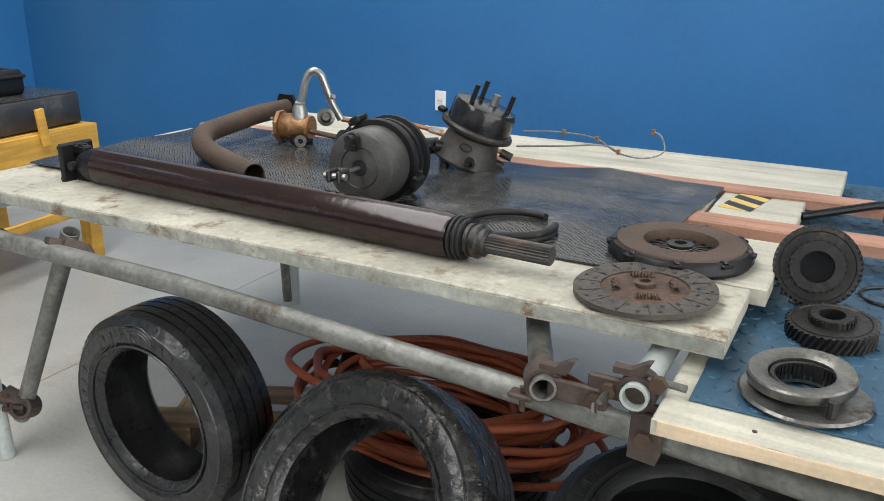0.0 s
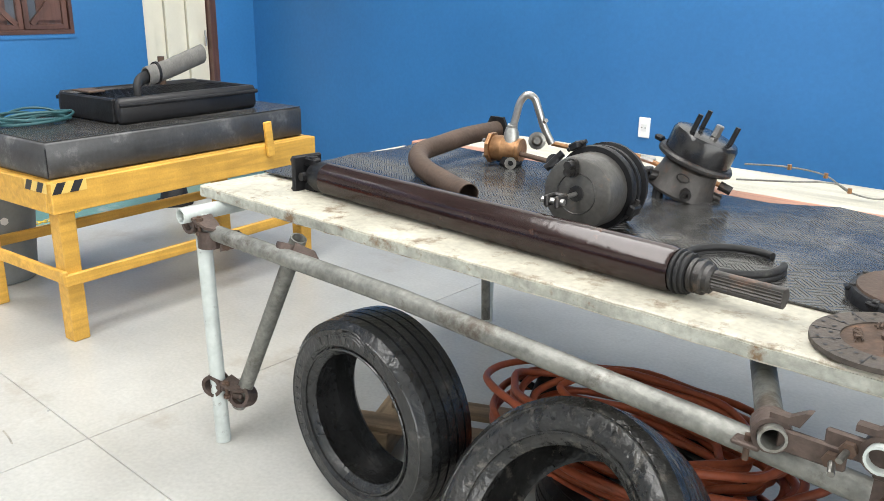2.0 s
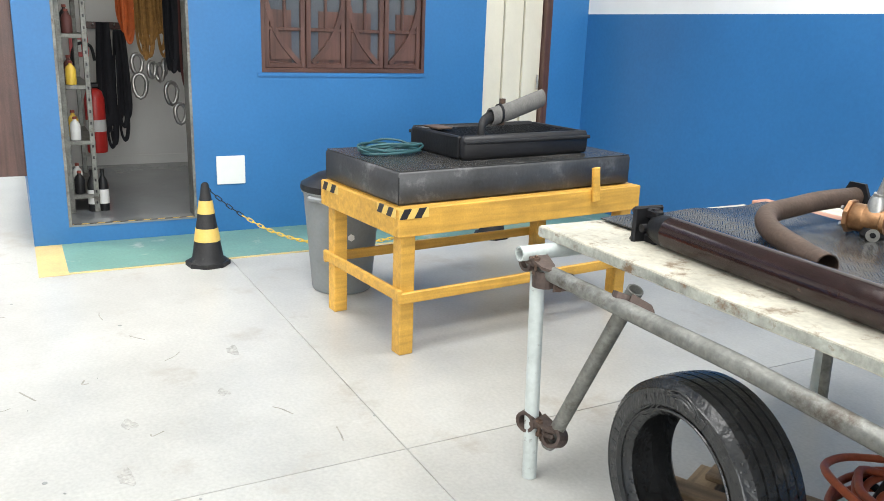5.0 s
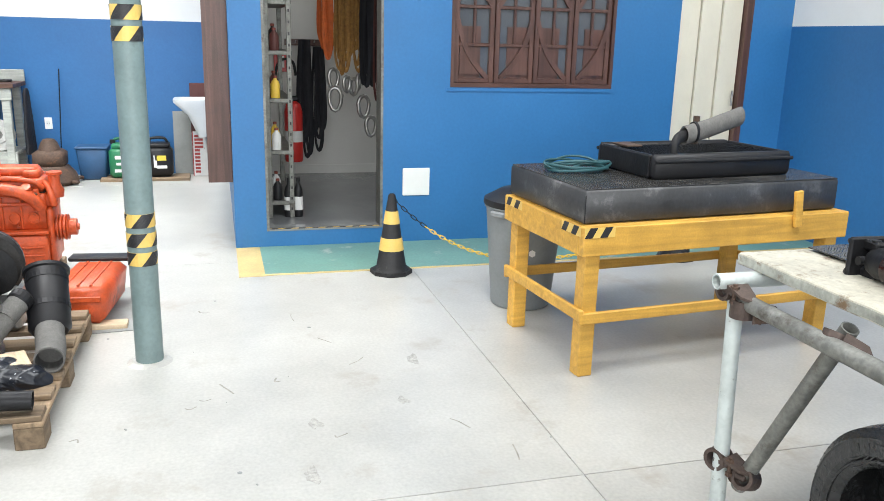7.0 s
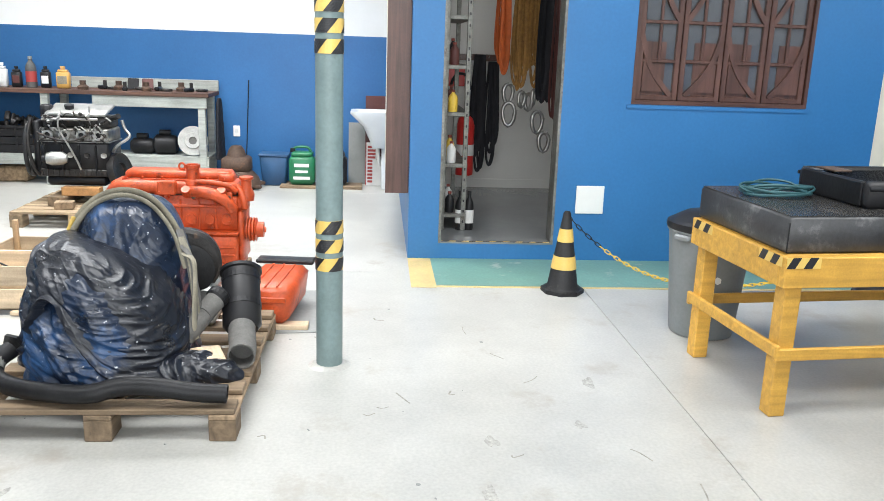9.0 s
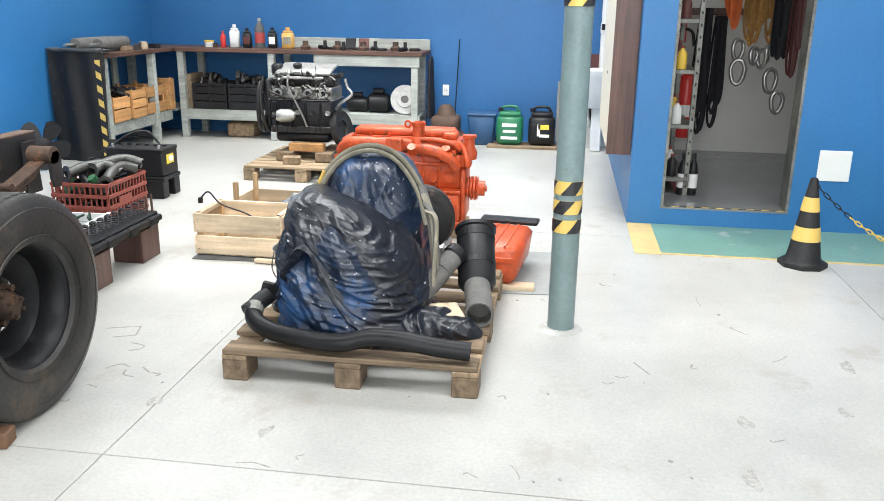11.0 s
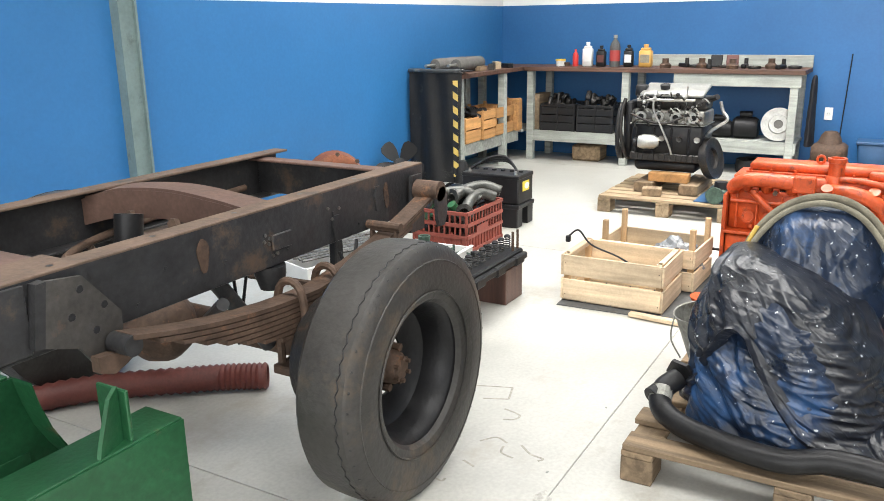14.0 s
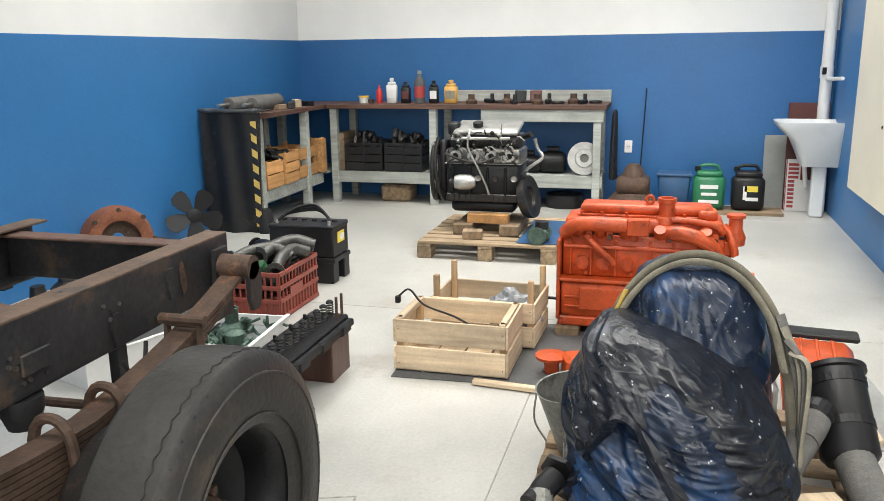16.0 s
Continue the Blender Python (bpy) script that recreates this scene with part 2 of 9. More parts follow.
M["alu"] = mat("dull_aluminium", (0.42, 0.42, 0.40), 0.42, 0.8, 0.25, 12, 0.4, 80)
M["bronze"] = mat("heat_tinted_bronze", (0.30, 0.16, 0.075), 0.45, 0.7, 0.4, 12, 0.3, 80)
M["exhaust"] = mat("rust_brown_exhaust_tube", (0.0975, 0.0660, 0.0495), 0.65, 0.4, 0.3, 8, 0.3, 90)
M["chassis"] = mat("dirty_black_chassis_paint", (0.034, 0.034, 0.036), 0.42, 0.2, 0.4, 5, 0.35, 60, stain=((0.10, 0.07, 0.05), 0.14, 5), spec=0.3)
M["chassis_top"] = mat("dust_brown_chassis", (0.1200, 0.0788, 0.0562), 0.75, 0.1, 0.35, 6, 0.4, 60, stain=((0.05, 0.045, 0.04), 0.12, 5))
M["primer"] = mat("red_brown_crossmember", (0.1125, 0.0638, 0.0488), 0.65, 0.2, 0.35, 5, 0.3, 60)
M["green_paint"] = mat("dark_green_machine_paint", (0.021, 0.112, 0.046), 0.36, 0.1, 0.35, 4, 0.25, 60, stain=((0.10, 0.115, 0.06), 0.10, 7))
M["orange_paint"] = mat("orange_engine_paint", (0.50, 0.074, 0.017), 0.38, 0.05, 0.3, 9, 0.6, 60, stain=((0.16, 0.034, 0.016), 0.2, 12))
M["orange_hose"] = mat("orange_hose_rubber", (0.36, 0.085, 0.035), 0.5, 0, 0.25, 8, 0.1, 60)
M["red_plastic"] = mat("faded_red_plastic", (0.23, 0.05, 0.034), 0.5, 0, 0.2, 6, 0.1, 60)
M["grey_plastic"] = mat("grey_plastic", (0.20, 0.215, 0.22), 0.5, 0, 0.12, 4, 0.1, 60)
M["black_plastic"] = mat("black_plastic", (0.0140, 0.0140, 0.0154), 0.42, 0, 0.25, 6, 0.1, 60, spec=0.3)
M["white_plastic"] = mat("white_plastic", (0.80, 0.80, 0.78), 0.4, 0, 0.04, 6, 0)
M["ceramic"] = mat("white_sink_plastic", (0.62, 0.64, 0.64), 0.35, 0, 0.08, 4, 0)
M["hose_grey"] = mat("grey_textile_hose", (0.1200, 0.1162, 0.1087), 0.85, 0, 0.25, 20, 0.5, 160)
M["canvas"] = mat("dirty_beige_strap", (0.2520, 0.2310, 0.1750), 0.85, 0, 0.3, 12, 0.4, 160)
M["red_paint"] = mat("red_paint", (0.55, 0.03, 0.025), 0.35, 0, 0.15, 6, 0.05)
M["yellow_plastic"] = mat("yellow_plastic", (0.75, 0.50, 0.06), 0.45, 0, 0.15, 8, 0.05)
M["amber"] = mat("amber_bottle_plastic", (0.60, 0.34, 0.09), 0.35, 0, 0.1, 8, 0)
M["green_plastic"] = mat("green_jug_plastic", (0.02, 0.16, 0.07), 0.4, 0, 0.15, 6, 0.05)
M["blue_plastic"] = mat("blue_grey_plastic", (0.025, 0.08, 0.18), 0.5, 0, 0.15, 6, 0.05)
M["orange_web"] = mat("orange_webbing", (0.60, 0.13, 0.03), 0.8, 0, 0.2, 20, 0.3, 160)
M["ochre_rope"] = mat("ochre_rope", (0.30, 0.15, 0.04), 0.9, 0, 0.35, 30, 0.8, 140)
M["black_web"] = mat("black_webbing", (0.018, 0.018, 0.022), 0.8, 0, 0.3, 20, 0.3, 160, spec=0.3)
M["mat_grey"] = mat("dark_grey_sheet", (0.085, 0.088, 0.088), 0.7, 0, 0.3, 4, 0.3, 60)
M["card"] = mat("grey_card", (0.26, 0.27, 0.26), 0.7, 0, 0.15, 5, 0.1)
M["maroon_board"] = mat("maroon_board", (0.10, 0.03, 0.025), 0.6, 0, 0.2, 5, 0.1)
M["label_red"] = mat("red_print", (0.38, 0.05, 0.045), 0.5, 0, 0.1, 8, 0)
M["label_white"] = mat("white_label", (0.70, 0.70, 0.68), 0.5, 0, 0.08, 8, 0)
M["label_yellow"] = mat("yellow_label", (0.70, 0.55, 0.06), 0.5, 0, 0.1, 8, 0)


def tarp_mat(name, dark, blue, share):
    """Creased film with pale dust flecks."""
    m = mat(name, dark, 0.3, 0, 0.5, 5, 0.0, 60, stain=(blue, share, 4.0), spec=0.5)
    t, n = m.node_tree, m.node_tree.nodes
    co = n["Texture Coordinate"]
    bs = n["Principled BSDF"]
    fl = n.new("ShaderNodeTexNoise")
    fl.inputs["Scale"].default_value, fl.inputs["Detail"].default_value, fl.inputs["Roughness"].default_value = 60, 3, 0.5
    t.links.new(co.outputs["Object"], fl.inputs["Vector"])
    fr = n.new("ShaderNodeMapRange")
    fr.inputs[1].default_value, fr.inputs[2].default_value = 0.69, 0.72
    t.links.new(fl.outputs[0], fr.inputs[0])
    mx = n.new("ShaderNodeMix")
    mx.data_type = "RGBA"
    mx.inputs[7].default_value = (0.42, 0.44, 0.46, 1)
    t.links.new(bs.inputs["Base Color"].links[0].from_socket, mx.inputs[6])
    t.links.new(fr.outputs[0], mx.inputs[0])
    t.links.new(mx.outputs[2], bs.inputs["Base Color"])
    hs = []
    mp = n.new("ShaderNodeMapping")
    mp.vector_type = "TEXTURE"
    mp.inputs["Rotation"].default_value, mp.inputs["Scale"].default_value = (radians(50), 0, 0), (1.0, 0.7, 2.2)
    t.links.new(co.outputs["Object"], mp.inputs["Vector"])
    for s, d, dist in ((13, 3, 1.6), (50, 3, 1.2)):
        k = n.new("ShaderNodeTexNoise")
        k.noise_type = "RIDGED_MULTIFRACTAL"
        k.inputs["Scale"].default_value, k.inputs["Detail"].default_value, k.inputs["Distortion"].default_value = s, d, dist
        t.links.new(mp.outputs[0], k.inputs["Vector"])
        hs.append(k)
    ad = n.new("ShaderNodeMath")
    ad.operation = "MULTIPLY_ADD"
    ad.inputs[1].default_value = 0.3
    t.links.new(hs[1].outputs[0], ad.inputs[0])
    t.links.new(hs[0].outputs[0], ad.inputs[2])
    bp = n.new("ShaderNodeBump")
    bp.inputs["Strength"].default_value, bp.inputs["Distance"].default_value = 0.5, 0.010
    t.links.new(ad.outputs[0], bp.inputs["Height"])
    t.links.new(bp.outputs[0], bs.inputs["Normal"])
    return m


M["tarp_blue"] = tarp_mat("creased_blue_plastic_film", (0.008, 0.016, 0.036), (0.018, 0.055, 0.14), 0.42)
M["tarp"] = tarp_mat("creased_black_plastic_film", (0.008, 0.010, 0.016), (0.010, 0.024, 0.06), 0.2)


# ---- mesh builders ----
def part(name, bm, material, parent=None, label="", smooth=None):
    me = bpy.data.meshes.new(name)
    bmesh.ops.recalc_face_normals(bm, faces=bm.faces)
    bm.to_mesh(me)
    bm.free()
    me.materials.append(M[material] if isinstance(material, str) else material)
    if smooth is not None:
        me.shade_smooth()
        me.set_sharp_from_angle(angle=radians(smooth))
    ob = new(name, me)
    if parent is not None:
        ob.parent = parent
    if label:
        ob["label"] = label
    return ob


def thing(name, m, label, category, group="", kind=""):
    ob = new(name)
    ob.empty_display_size = 0.05
    ob.matrix_world = m
    return tagged(ob, label, category, group, kind)


def box(sx, sy, sz, x=0, y=0, z=0, m=None, bev=0.004, bm=None):
    """A box whose base stands at z, centred on x, y."""
    out = bm or bmesh.new()
    b = bmesh.new()
    bmesh.ops.create_cube(b, size=1)
    for v in b.verts:
        v.co = Vector((v.co.x * sx + x, v.co.y * sy + y, (v.co.z + 0.5) * sz + z))
    if bev:
        bmesh.ops.bevel(b, geom=b.edges[:], offset=min(bev, 0.3 * min(sx, sy, sz)), segments=1, affect="EDGES")
    if m is not None:
        b.transform(m)
    if bm is None:
        out.free()
        return b
    join(out, b)
    return out


def join(bm, other):
    me = bpy.data.meshes.new("join")
    other.to_mesh(me)
    bm.from_mesh(me)
    bpy.data.meshes.remove(me)
    other.free()
    return bm


def lathe(profile, seg=28, m=None, bm=None, closed=False):
    """Turns (radius, height) pairs round z."""
    b = bm or bmesh.new()
    rings = []
    for r, z in profile:
        if r < 1e-5:
            rings.append([b.verts.new((0, 0, z))])
        else:
            rings.append([b.verts.new((r * math.cos(2 * math.pi * i / seg), r * math.sin(2 * math.pi * i / seg), z)) for i in range(seg)])
    pairs = list(zip(rings, rings[1:])) + ([(rings[-1], rings[0])] if closed else [])
    for p, q in pairs:
        for i in range(seg):
            j = (i + 1) % seg
            if len(p) == 1 and len(q) == 1:
                continue
            if len(p) == 1:
                b.faces.new((p[0], q[i], q[j]))
            elif len(q) == 1:
                b.faces.new((p[i], p[j], q[0]))
            else:
                b.faces.new((p[i], p[j], q[j], q[i]))
    if m is not None:
        vs = [v for ring in rings for v in ring]
        bmesh.ops.transform(b, matrix=m, verts=vs)
    return b


def spline(points, n=8, closed=False):
    """A smooth line through the points."""
    p = [Vector(q) for q in points]
    out = []
    k = len(p)
    for i in range(k if closed else k - 1):
        a = p[(i - 1) % k] if closed or i > 0 else p[0] * 2 - p[1]
        b, c = p[i], p[(i + 1) % k]
        d = p[(i + 2) % k] if closed or i + 2 < k else p[-1] * 2 - p[-2]
        for j in range(n):
            t = j / n
            out.append(0.5 * (2 * b + (c - a) * t + (2 * a - 5 * b + 4 * c - d) * t * t + (3 * b - a - 3 * c + d) * t ** 3))
    if not closed:
        out.append(p[-1])
    return out


def tube(points, r, seg=10, closed=False, bm=None, wall=0.0, flat=1.0):
    """A pipe along the points; r may be a list; wall: hollow ends; flat: squashes it across."""
    b = bm or bmesh.new()
    p = [Vector(q) for q in points]
    k = len(p)
    rad = r if isinstance(r, (list, tuple)) else [r] * k
    up = None
    rings = []
    for i in range(k):
        if closed:
            d = (p[(i + 1) % k] - p[i - 1]).normalized()
        else:
            d = (p[min(i + 1, k - 1)] - p[max(i - 1, 0)]).normalized()
        if up is None:
            up = d.orthogonal().normalized()
            if abs(d.z) < 0.9:
                up = Vector((0, 0, 1))
        up = (up - d * up.dot(d)).normalized()
        side = d.cross(up)
        rings.append([b.verts.new(p[i] + rad[i] * (math.cos(2 * math.pi * j / seg) * side + flat * math.sin(2 * math.pi * j / seg) * up)) for j in range(seg)])
    for i in range(k if closed else k - 1):
        a, c = rings[i], rings[(i + 1) % k]
        for j in range(seg):
            b.faces.new((a[j], a[(j + 1) % seg], c[(j + 1) % seg], c[j]))
    if not closed:
        for ring, q, e in ((rings[0], p[0], p[1]), (rings[-1], p[-1], p[-2])):
            if wall:
                d = (e - q).normalized()
                deep = min(0.12, (p[-1] - p[0]).length * 0.3)
                inner = [b.verts.new(q + (v.co - q) * (1 - wall)) for v in ring]
                end = [b.verts.new(v.co + d * deep) for v in inner]
                for j in range(seg):
                    n = (j + 1) % seg
                    b.faces.new((ring[j], ring[n], inner[n], inner[j]))
                    b.faces.new((inner[j], inner[n], end[n], end[j]))
                b.faces.new(end)
            else:
                b.faces.new(ring)
    return b


def rod(a, b, r, seg=12, bm=None, wall=0.0):
    return tube([a, b], r, seg, False, bm, wall)


def along(a, b):
    """A pose at a whose z runs to b."""
    d = Vector(b) - Vector(a)
    return Matrix.Translation(a) @ d.to_track_quat("Z", "Y").to_matrix().to_4x4()


def bolt(p, d, r=0.008, h=0.012, bm=None):
    return lathe([(0, h), (r, h), (r, 0), (0, 0)], 6, along(p, Vector(p) + Vector(d)), bm)


def plate(outline, t, m=None, bm=None, bev=0.0):
    """An outline in x, y raised to thickness t."""
    b = bm or bmesh.new()
    lo = [b.verts.new((x, y, 0)) for x, y in outline]
    hi = [b.verts.new((x, y, t)) for x, y in outline]
    n = len(lo)
    b.faces.new(lo[::-1])
    b.faces.new(hi)
    for i in range(n):
        b.faces.new((lo[i], lo[(i + 1) % n], hi[(i + 1) % n], hi[i]))
    if m is not None:
        bmesh.ops.transform(b, matrix=m, verts=lo + hi)
    return b


def tape_strip(parent, length, width, m, n=4, name="warning_tape"):
    """A flat tape with slanting black and yellow fields, in the local x direction."""
    b = bmesh.new()
    step = length / n
    base = part(name, plate([(0, 0), (length, 0), (length, width), (0, width)], 0.0012, m, b), "yellow_tape", parent)
    for i in range(n):
        x = i * step
        sl = min(width * 0.6, step * 0.5)
        field = [(x, 0), (min(length, x + step * 0.5), 0), (min(length, x + step * 0.5 + sl), width), (min(length, x + sl), width)]
        part("black_field", plate(field, 0.0018, m), "black_tape", base)
    return base


# ---- structure ----
XB, YS, YN, XO, YO, XE = -8.85, -5.3, 4.1, -5.51, -0.21, 3.5   # back, side, north, office front, office side, gate
BAND, TOP = 1.56, 4.5


def setting(name, label, category="wall"):
    return tagged(new(name), label, category, "", "structure")


def slab(parent, name, x0, x1, y0, y1, z0, z1, material):
    return part(name, box(x1 - x0, y1 - y0, z1 - z0, (x0 + x1) / 2, (y0 + y1) / 2, z0, bev=0), material, parent)


floor = setting("floor", "pale polished concrete floor with saw-cut joints", "floor")
slab(floor, "joint_bed", XB - 0.2, XE + 12, YS - 0.2, YN + 0.2, -0.2, -0.005, "joint")
XS, YJ = (-8.85, -8.14, -5.14, -2.14, 0.86, 3.5), (-5.3, -5.1, -2.1, 0.885, 3.885, 4.1)
for x0, x1 in zip(XS, XS[1:]):
    for y0, y1 in zip(YJ, YJ[1:]):
        part("slab", box(x1 - x0 - 0.004, y1 - y0 - 0.004, 0.03, (x0 + x1) / 2, (y0 + y1) / 2, -0.03, bev=0.0015), "floor", floor)
slab(floor, "green_strip", XO, -4.82, -0.05, YN, 0.0, 0.004, "green_floor")
slab(floor, "ochre_border", XO, -4.78, -0.21, -0.05, 0.0, 0.003, "ochre")
slab(floor, "ochre_line", -4.82, -4.79, -0.05, YN, 0.0, 0.003, "ochre")

wall_south = setting("wall_south", "high wall painted blue below and white above")
slab(wall_south, "blue_dado", XB - 0.2, XE, YS - 0.2, YS, 0, BAND, "blue_wall")
slab(wall_south, "white_upper", XB - 0.2, XE, YS - 0.2, YS - 0.004, BAND, TOP, "white_wall")
wall_west = setting("wall_west", "back wall painted blue below and white above")
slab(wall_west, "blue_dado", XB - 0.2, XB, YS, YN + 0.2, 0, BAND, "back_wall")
slab(wall_west, "white_upper", XB - 0.2, XB - 0.004, YS, YN + 0.2, BAND, TOP, "white_wall")
wall_north = setting("wall_north", "wall painted blue, darkened for shade, below and white above")
slab(wall_north, "blue_dado", XO, XE, YN, YN + 0.2, 0, BAND + 0.06, "north_wall_shaded")
slab(wall_north, "white_upper", XO, XE, YN + 0.004, YN + 0.2, BAND + 0.06, TOP, "white_wall")
wall_east = setting("wall_east", "white wall with a wide open gate")
slab(wall_east, "pier", XE, XE + 0.2, YS - 0.2, -3.6, 0, TOP, "white_wall")
slab(wall_east, "pier", XE, XE + 0.2, 2.4, YN + 0.2, 0, TOP, "white_wall")
slab(wall_east, "lintel", XE, XE + 0.2, -3.6, 2.4, 3.9, TOP, "white_wall")

ceiling = setting("ceiling", "sheet metal roof with skylight openings", "ceiling")
cb = bmesh.new()
for x0, x1, y0, y1 in ((XB - 0.2, -7.3, YS - 0.2, YN + 0.2), (-5.1, -2.5, YS - 0.2, YN + 0.2), (-0.9, XE + 0.2, YS - 0.2, YN + 0.2),
                       (-7.3, -5.1, YS - 0.2, -4.7), (-7.3, -5.1, 0.3, YN + 0.2), (-2.5, -0.9, YS - 0.2, -4.1), (-2.5, -0.9, 3.85, YN + 0.2)):
    box(x1 - x0, y1 - y0, 0.12, (x0 + x1) / 2, (y0 + y1) / 2, TOP, bev=0, bm=cb)
part("roof_sheet", cb, "ceiling", ceiling)

# the office block inside the hall
DY0, DY1, DZ0, DZ1 = 0.005, 0.83, 0.115, 2.2
WY0, WY1, WZ0, WZ1 = 1.315, 2.575, 1.125, 2.15
LY0, LY1, LZ1 = 3.11, 3.73, 2.2
W = 0.15
office = setting("wall_office", "bright blue painted office front with door and window openings")
for y0, y1, z0, z1 in ((YO, DY0, 0, 2.9), (DY0, DY1, 0, DZ0), (DY0, DY1, DZ1, 2.9), (DY1, WY0, 0, 2.9), (WY0, WY1, 0, WZ0),
                       (WY0, WY1, WZ1, 2.9), (WY1, LY0, 0, 2.9), (LY0, LY1, LZ1, 2.9), (LY1, YN, 0, 2.9)):
    slab(office, "wall_panel", XO - W, XO, y0, y1, z0, z1, "blue_wall")
wall_side = setting("wall_office_side", "blue painted side wall of the office")
slab(wall_side, "blue_wall", XB, XO - W, YO, YO + W, 0, 2.9, "blue_wall")
slab(wall_side, "flat_roof", XB, XO, YO, YN, 2.9, 3.0, "white_wall")
# storeroom behind the door
room = setting("wall_storeroom", "pale plastered storeroom walls")
slab(room, "back_wall", -8.1, -8.0, YO + W, 1.5, 0, 2.9, "room_wall")
slab(room, "side_wall", -8.0, XO - W, 1.5, 1.6, 0, 2.9, "room_wall")
slab(room, "inner_wall", -8.0, XO - W, YO + W, YO + W + 0.02, 0, 2.9, "room_wall")
slab(room, "skirting", -8.0, -7.985, YO + W + 0.02, 1.5, 0.115, 0.2, "room_wall")
slab(room, "tiled_floor", -8.0, XO - W, YO + W + 0.02, 1.5, 0.05, 0.115, "room_floor")
slab(room, "room_ceiling", -8.0, XO - W, YO + W + 0.02, 1.5, 2.75, 2.85, "white_wall")
# added fill lamp that brightens the storeroom; no window or fitting stands there
area_lamp("storeroom_fill_lamp", -6.9, 1.44, 1.9, 0.9, 0.9, 4, (-7.3, 0.2, 1.0))
slab(room, "room_behind_window", -6.4, XO - W, 1.6, YN, 0.05, 0.1, "room_wall")
slab(room, "far_wall", -6.5, -6.4, 1.6, YN, 0.05, 2.9, "room_wall")

# steel door frame of the storeroom
frame_door = tagged(new("door_frame"), "thin grey steel door frame in the blue wall", "door frame", "", "structure")
for y0, y1, z0, z1 in ((DY0, DY0 + 0.018, DZ0, DZ1), (DY1 - 0.018, DY1, DZ0, DZ1)):
    slab(frame_door, "jamb", XO - W - 0.01, XO + 0.004, y0, y1, z0, z1, "galv")
slab(frame_door, "threshold", XO - W, XO + 0.006, DY0 + 0.018, DY1 - 0.018, DZ0, DZ0 + 0.012, "room_floor")
tape_strip(frame_door, DY1 - DY0 - 0.05, 0.02, Matrix.Translation((XO - 0.004, DY0 + 0.025, DZ0 + 0.0125)) @ pose(0, 0, 0, 0, 0, 90), 8)

# cream folding door
door_1 = tagged(new("door_1"), "closed cream ribbed folding door with brown jamb", "door", "", "structure")
n = 6
for i in range(n):
    w = (LY1 - LY0 - 0.06) / n
    slab(door_1, "leaf", XO - 0.05 - 0.02 * (i % 2), XO - 0.02 - 0.02 * (i % 2), LY0 + 0.005 + i * w, LY0 + i * w + w - 0.003, 0.02, LZ1, "cream")
slab(door_1, "jamb", XO - W, XO + 0.012, LY1 - 0.055, LY1, 0, LZ1, "brown_wood")
part("handle", rod((XO - 0.005, LY1 - 0.1, 1.0), (XO - 0.005, LY1 - 0.1, 1.12), 0.008), "steel", door_1)

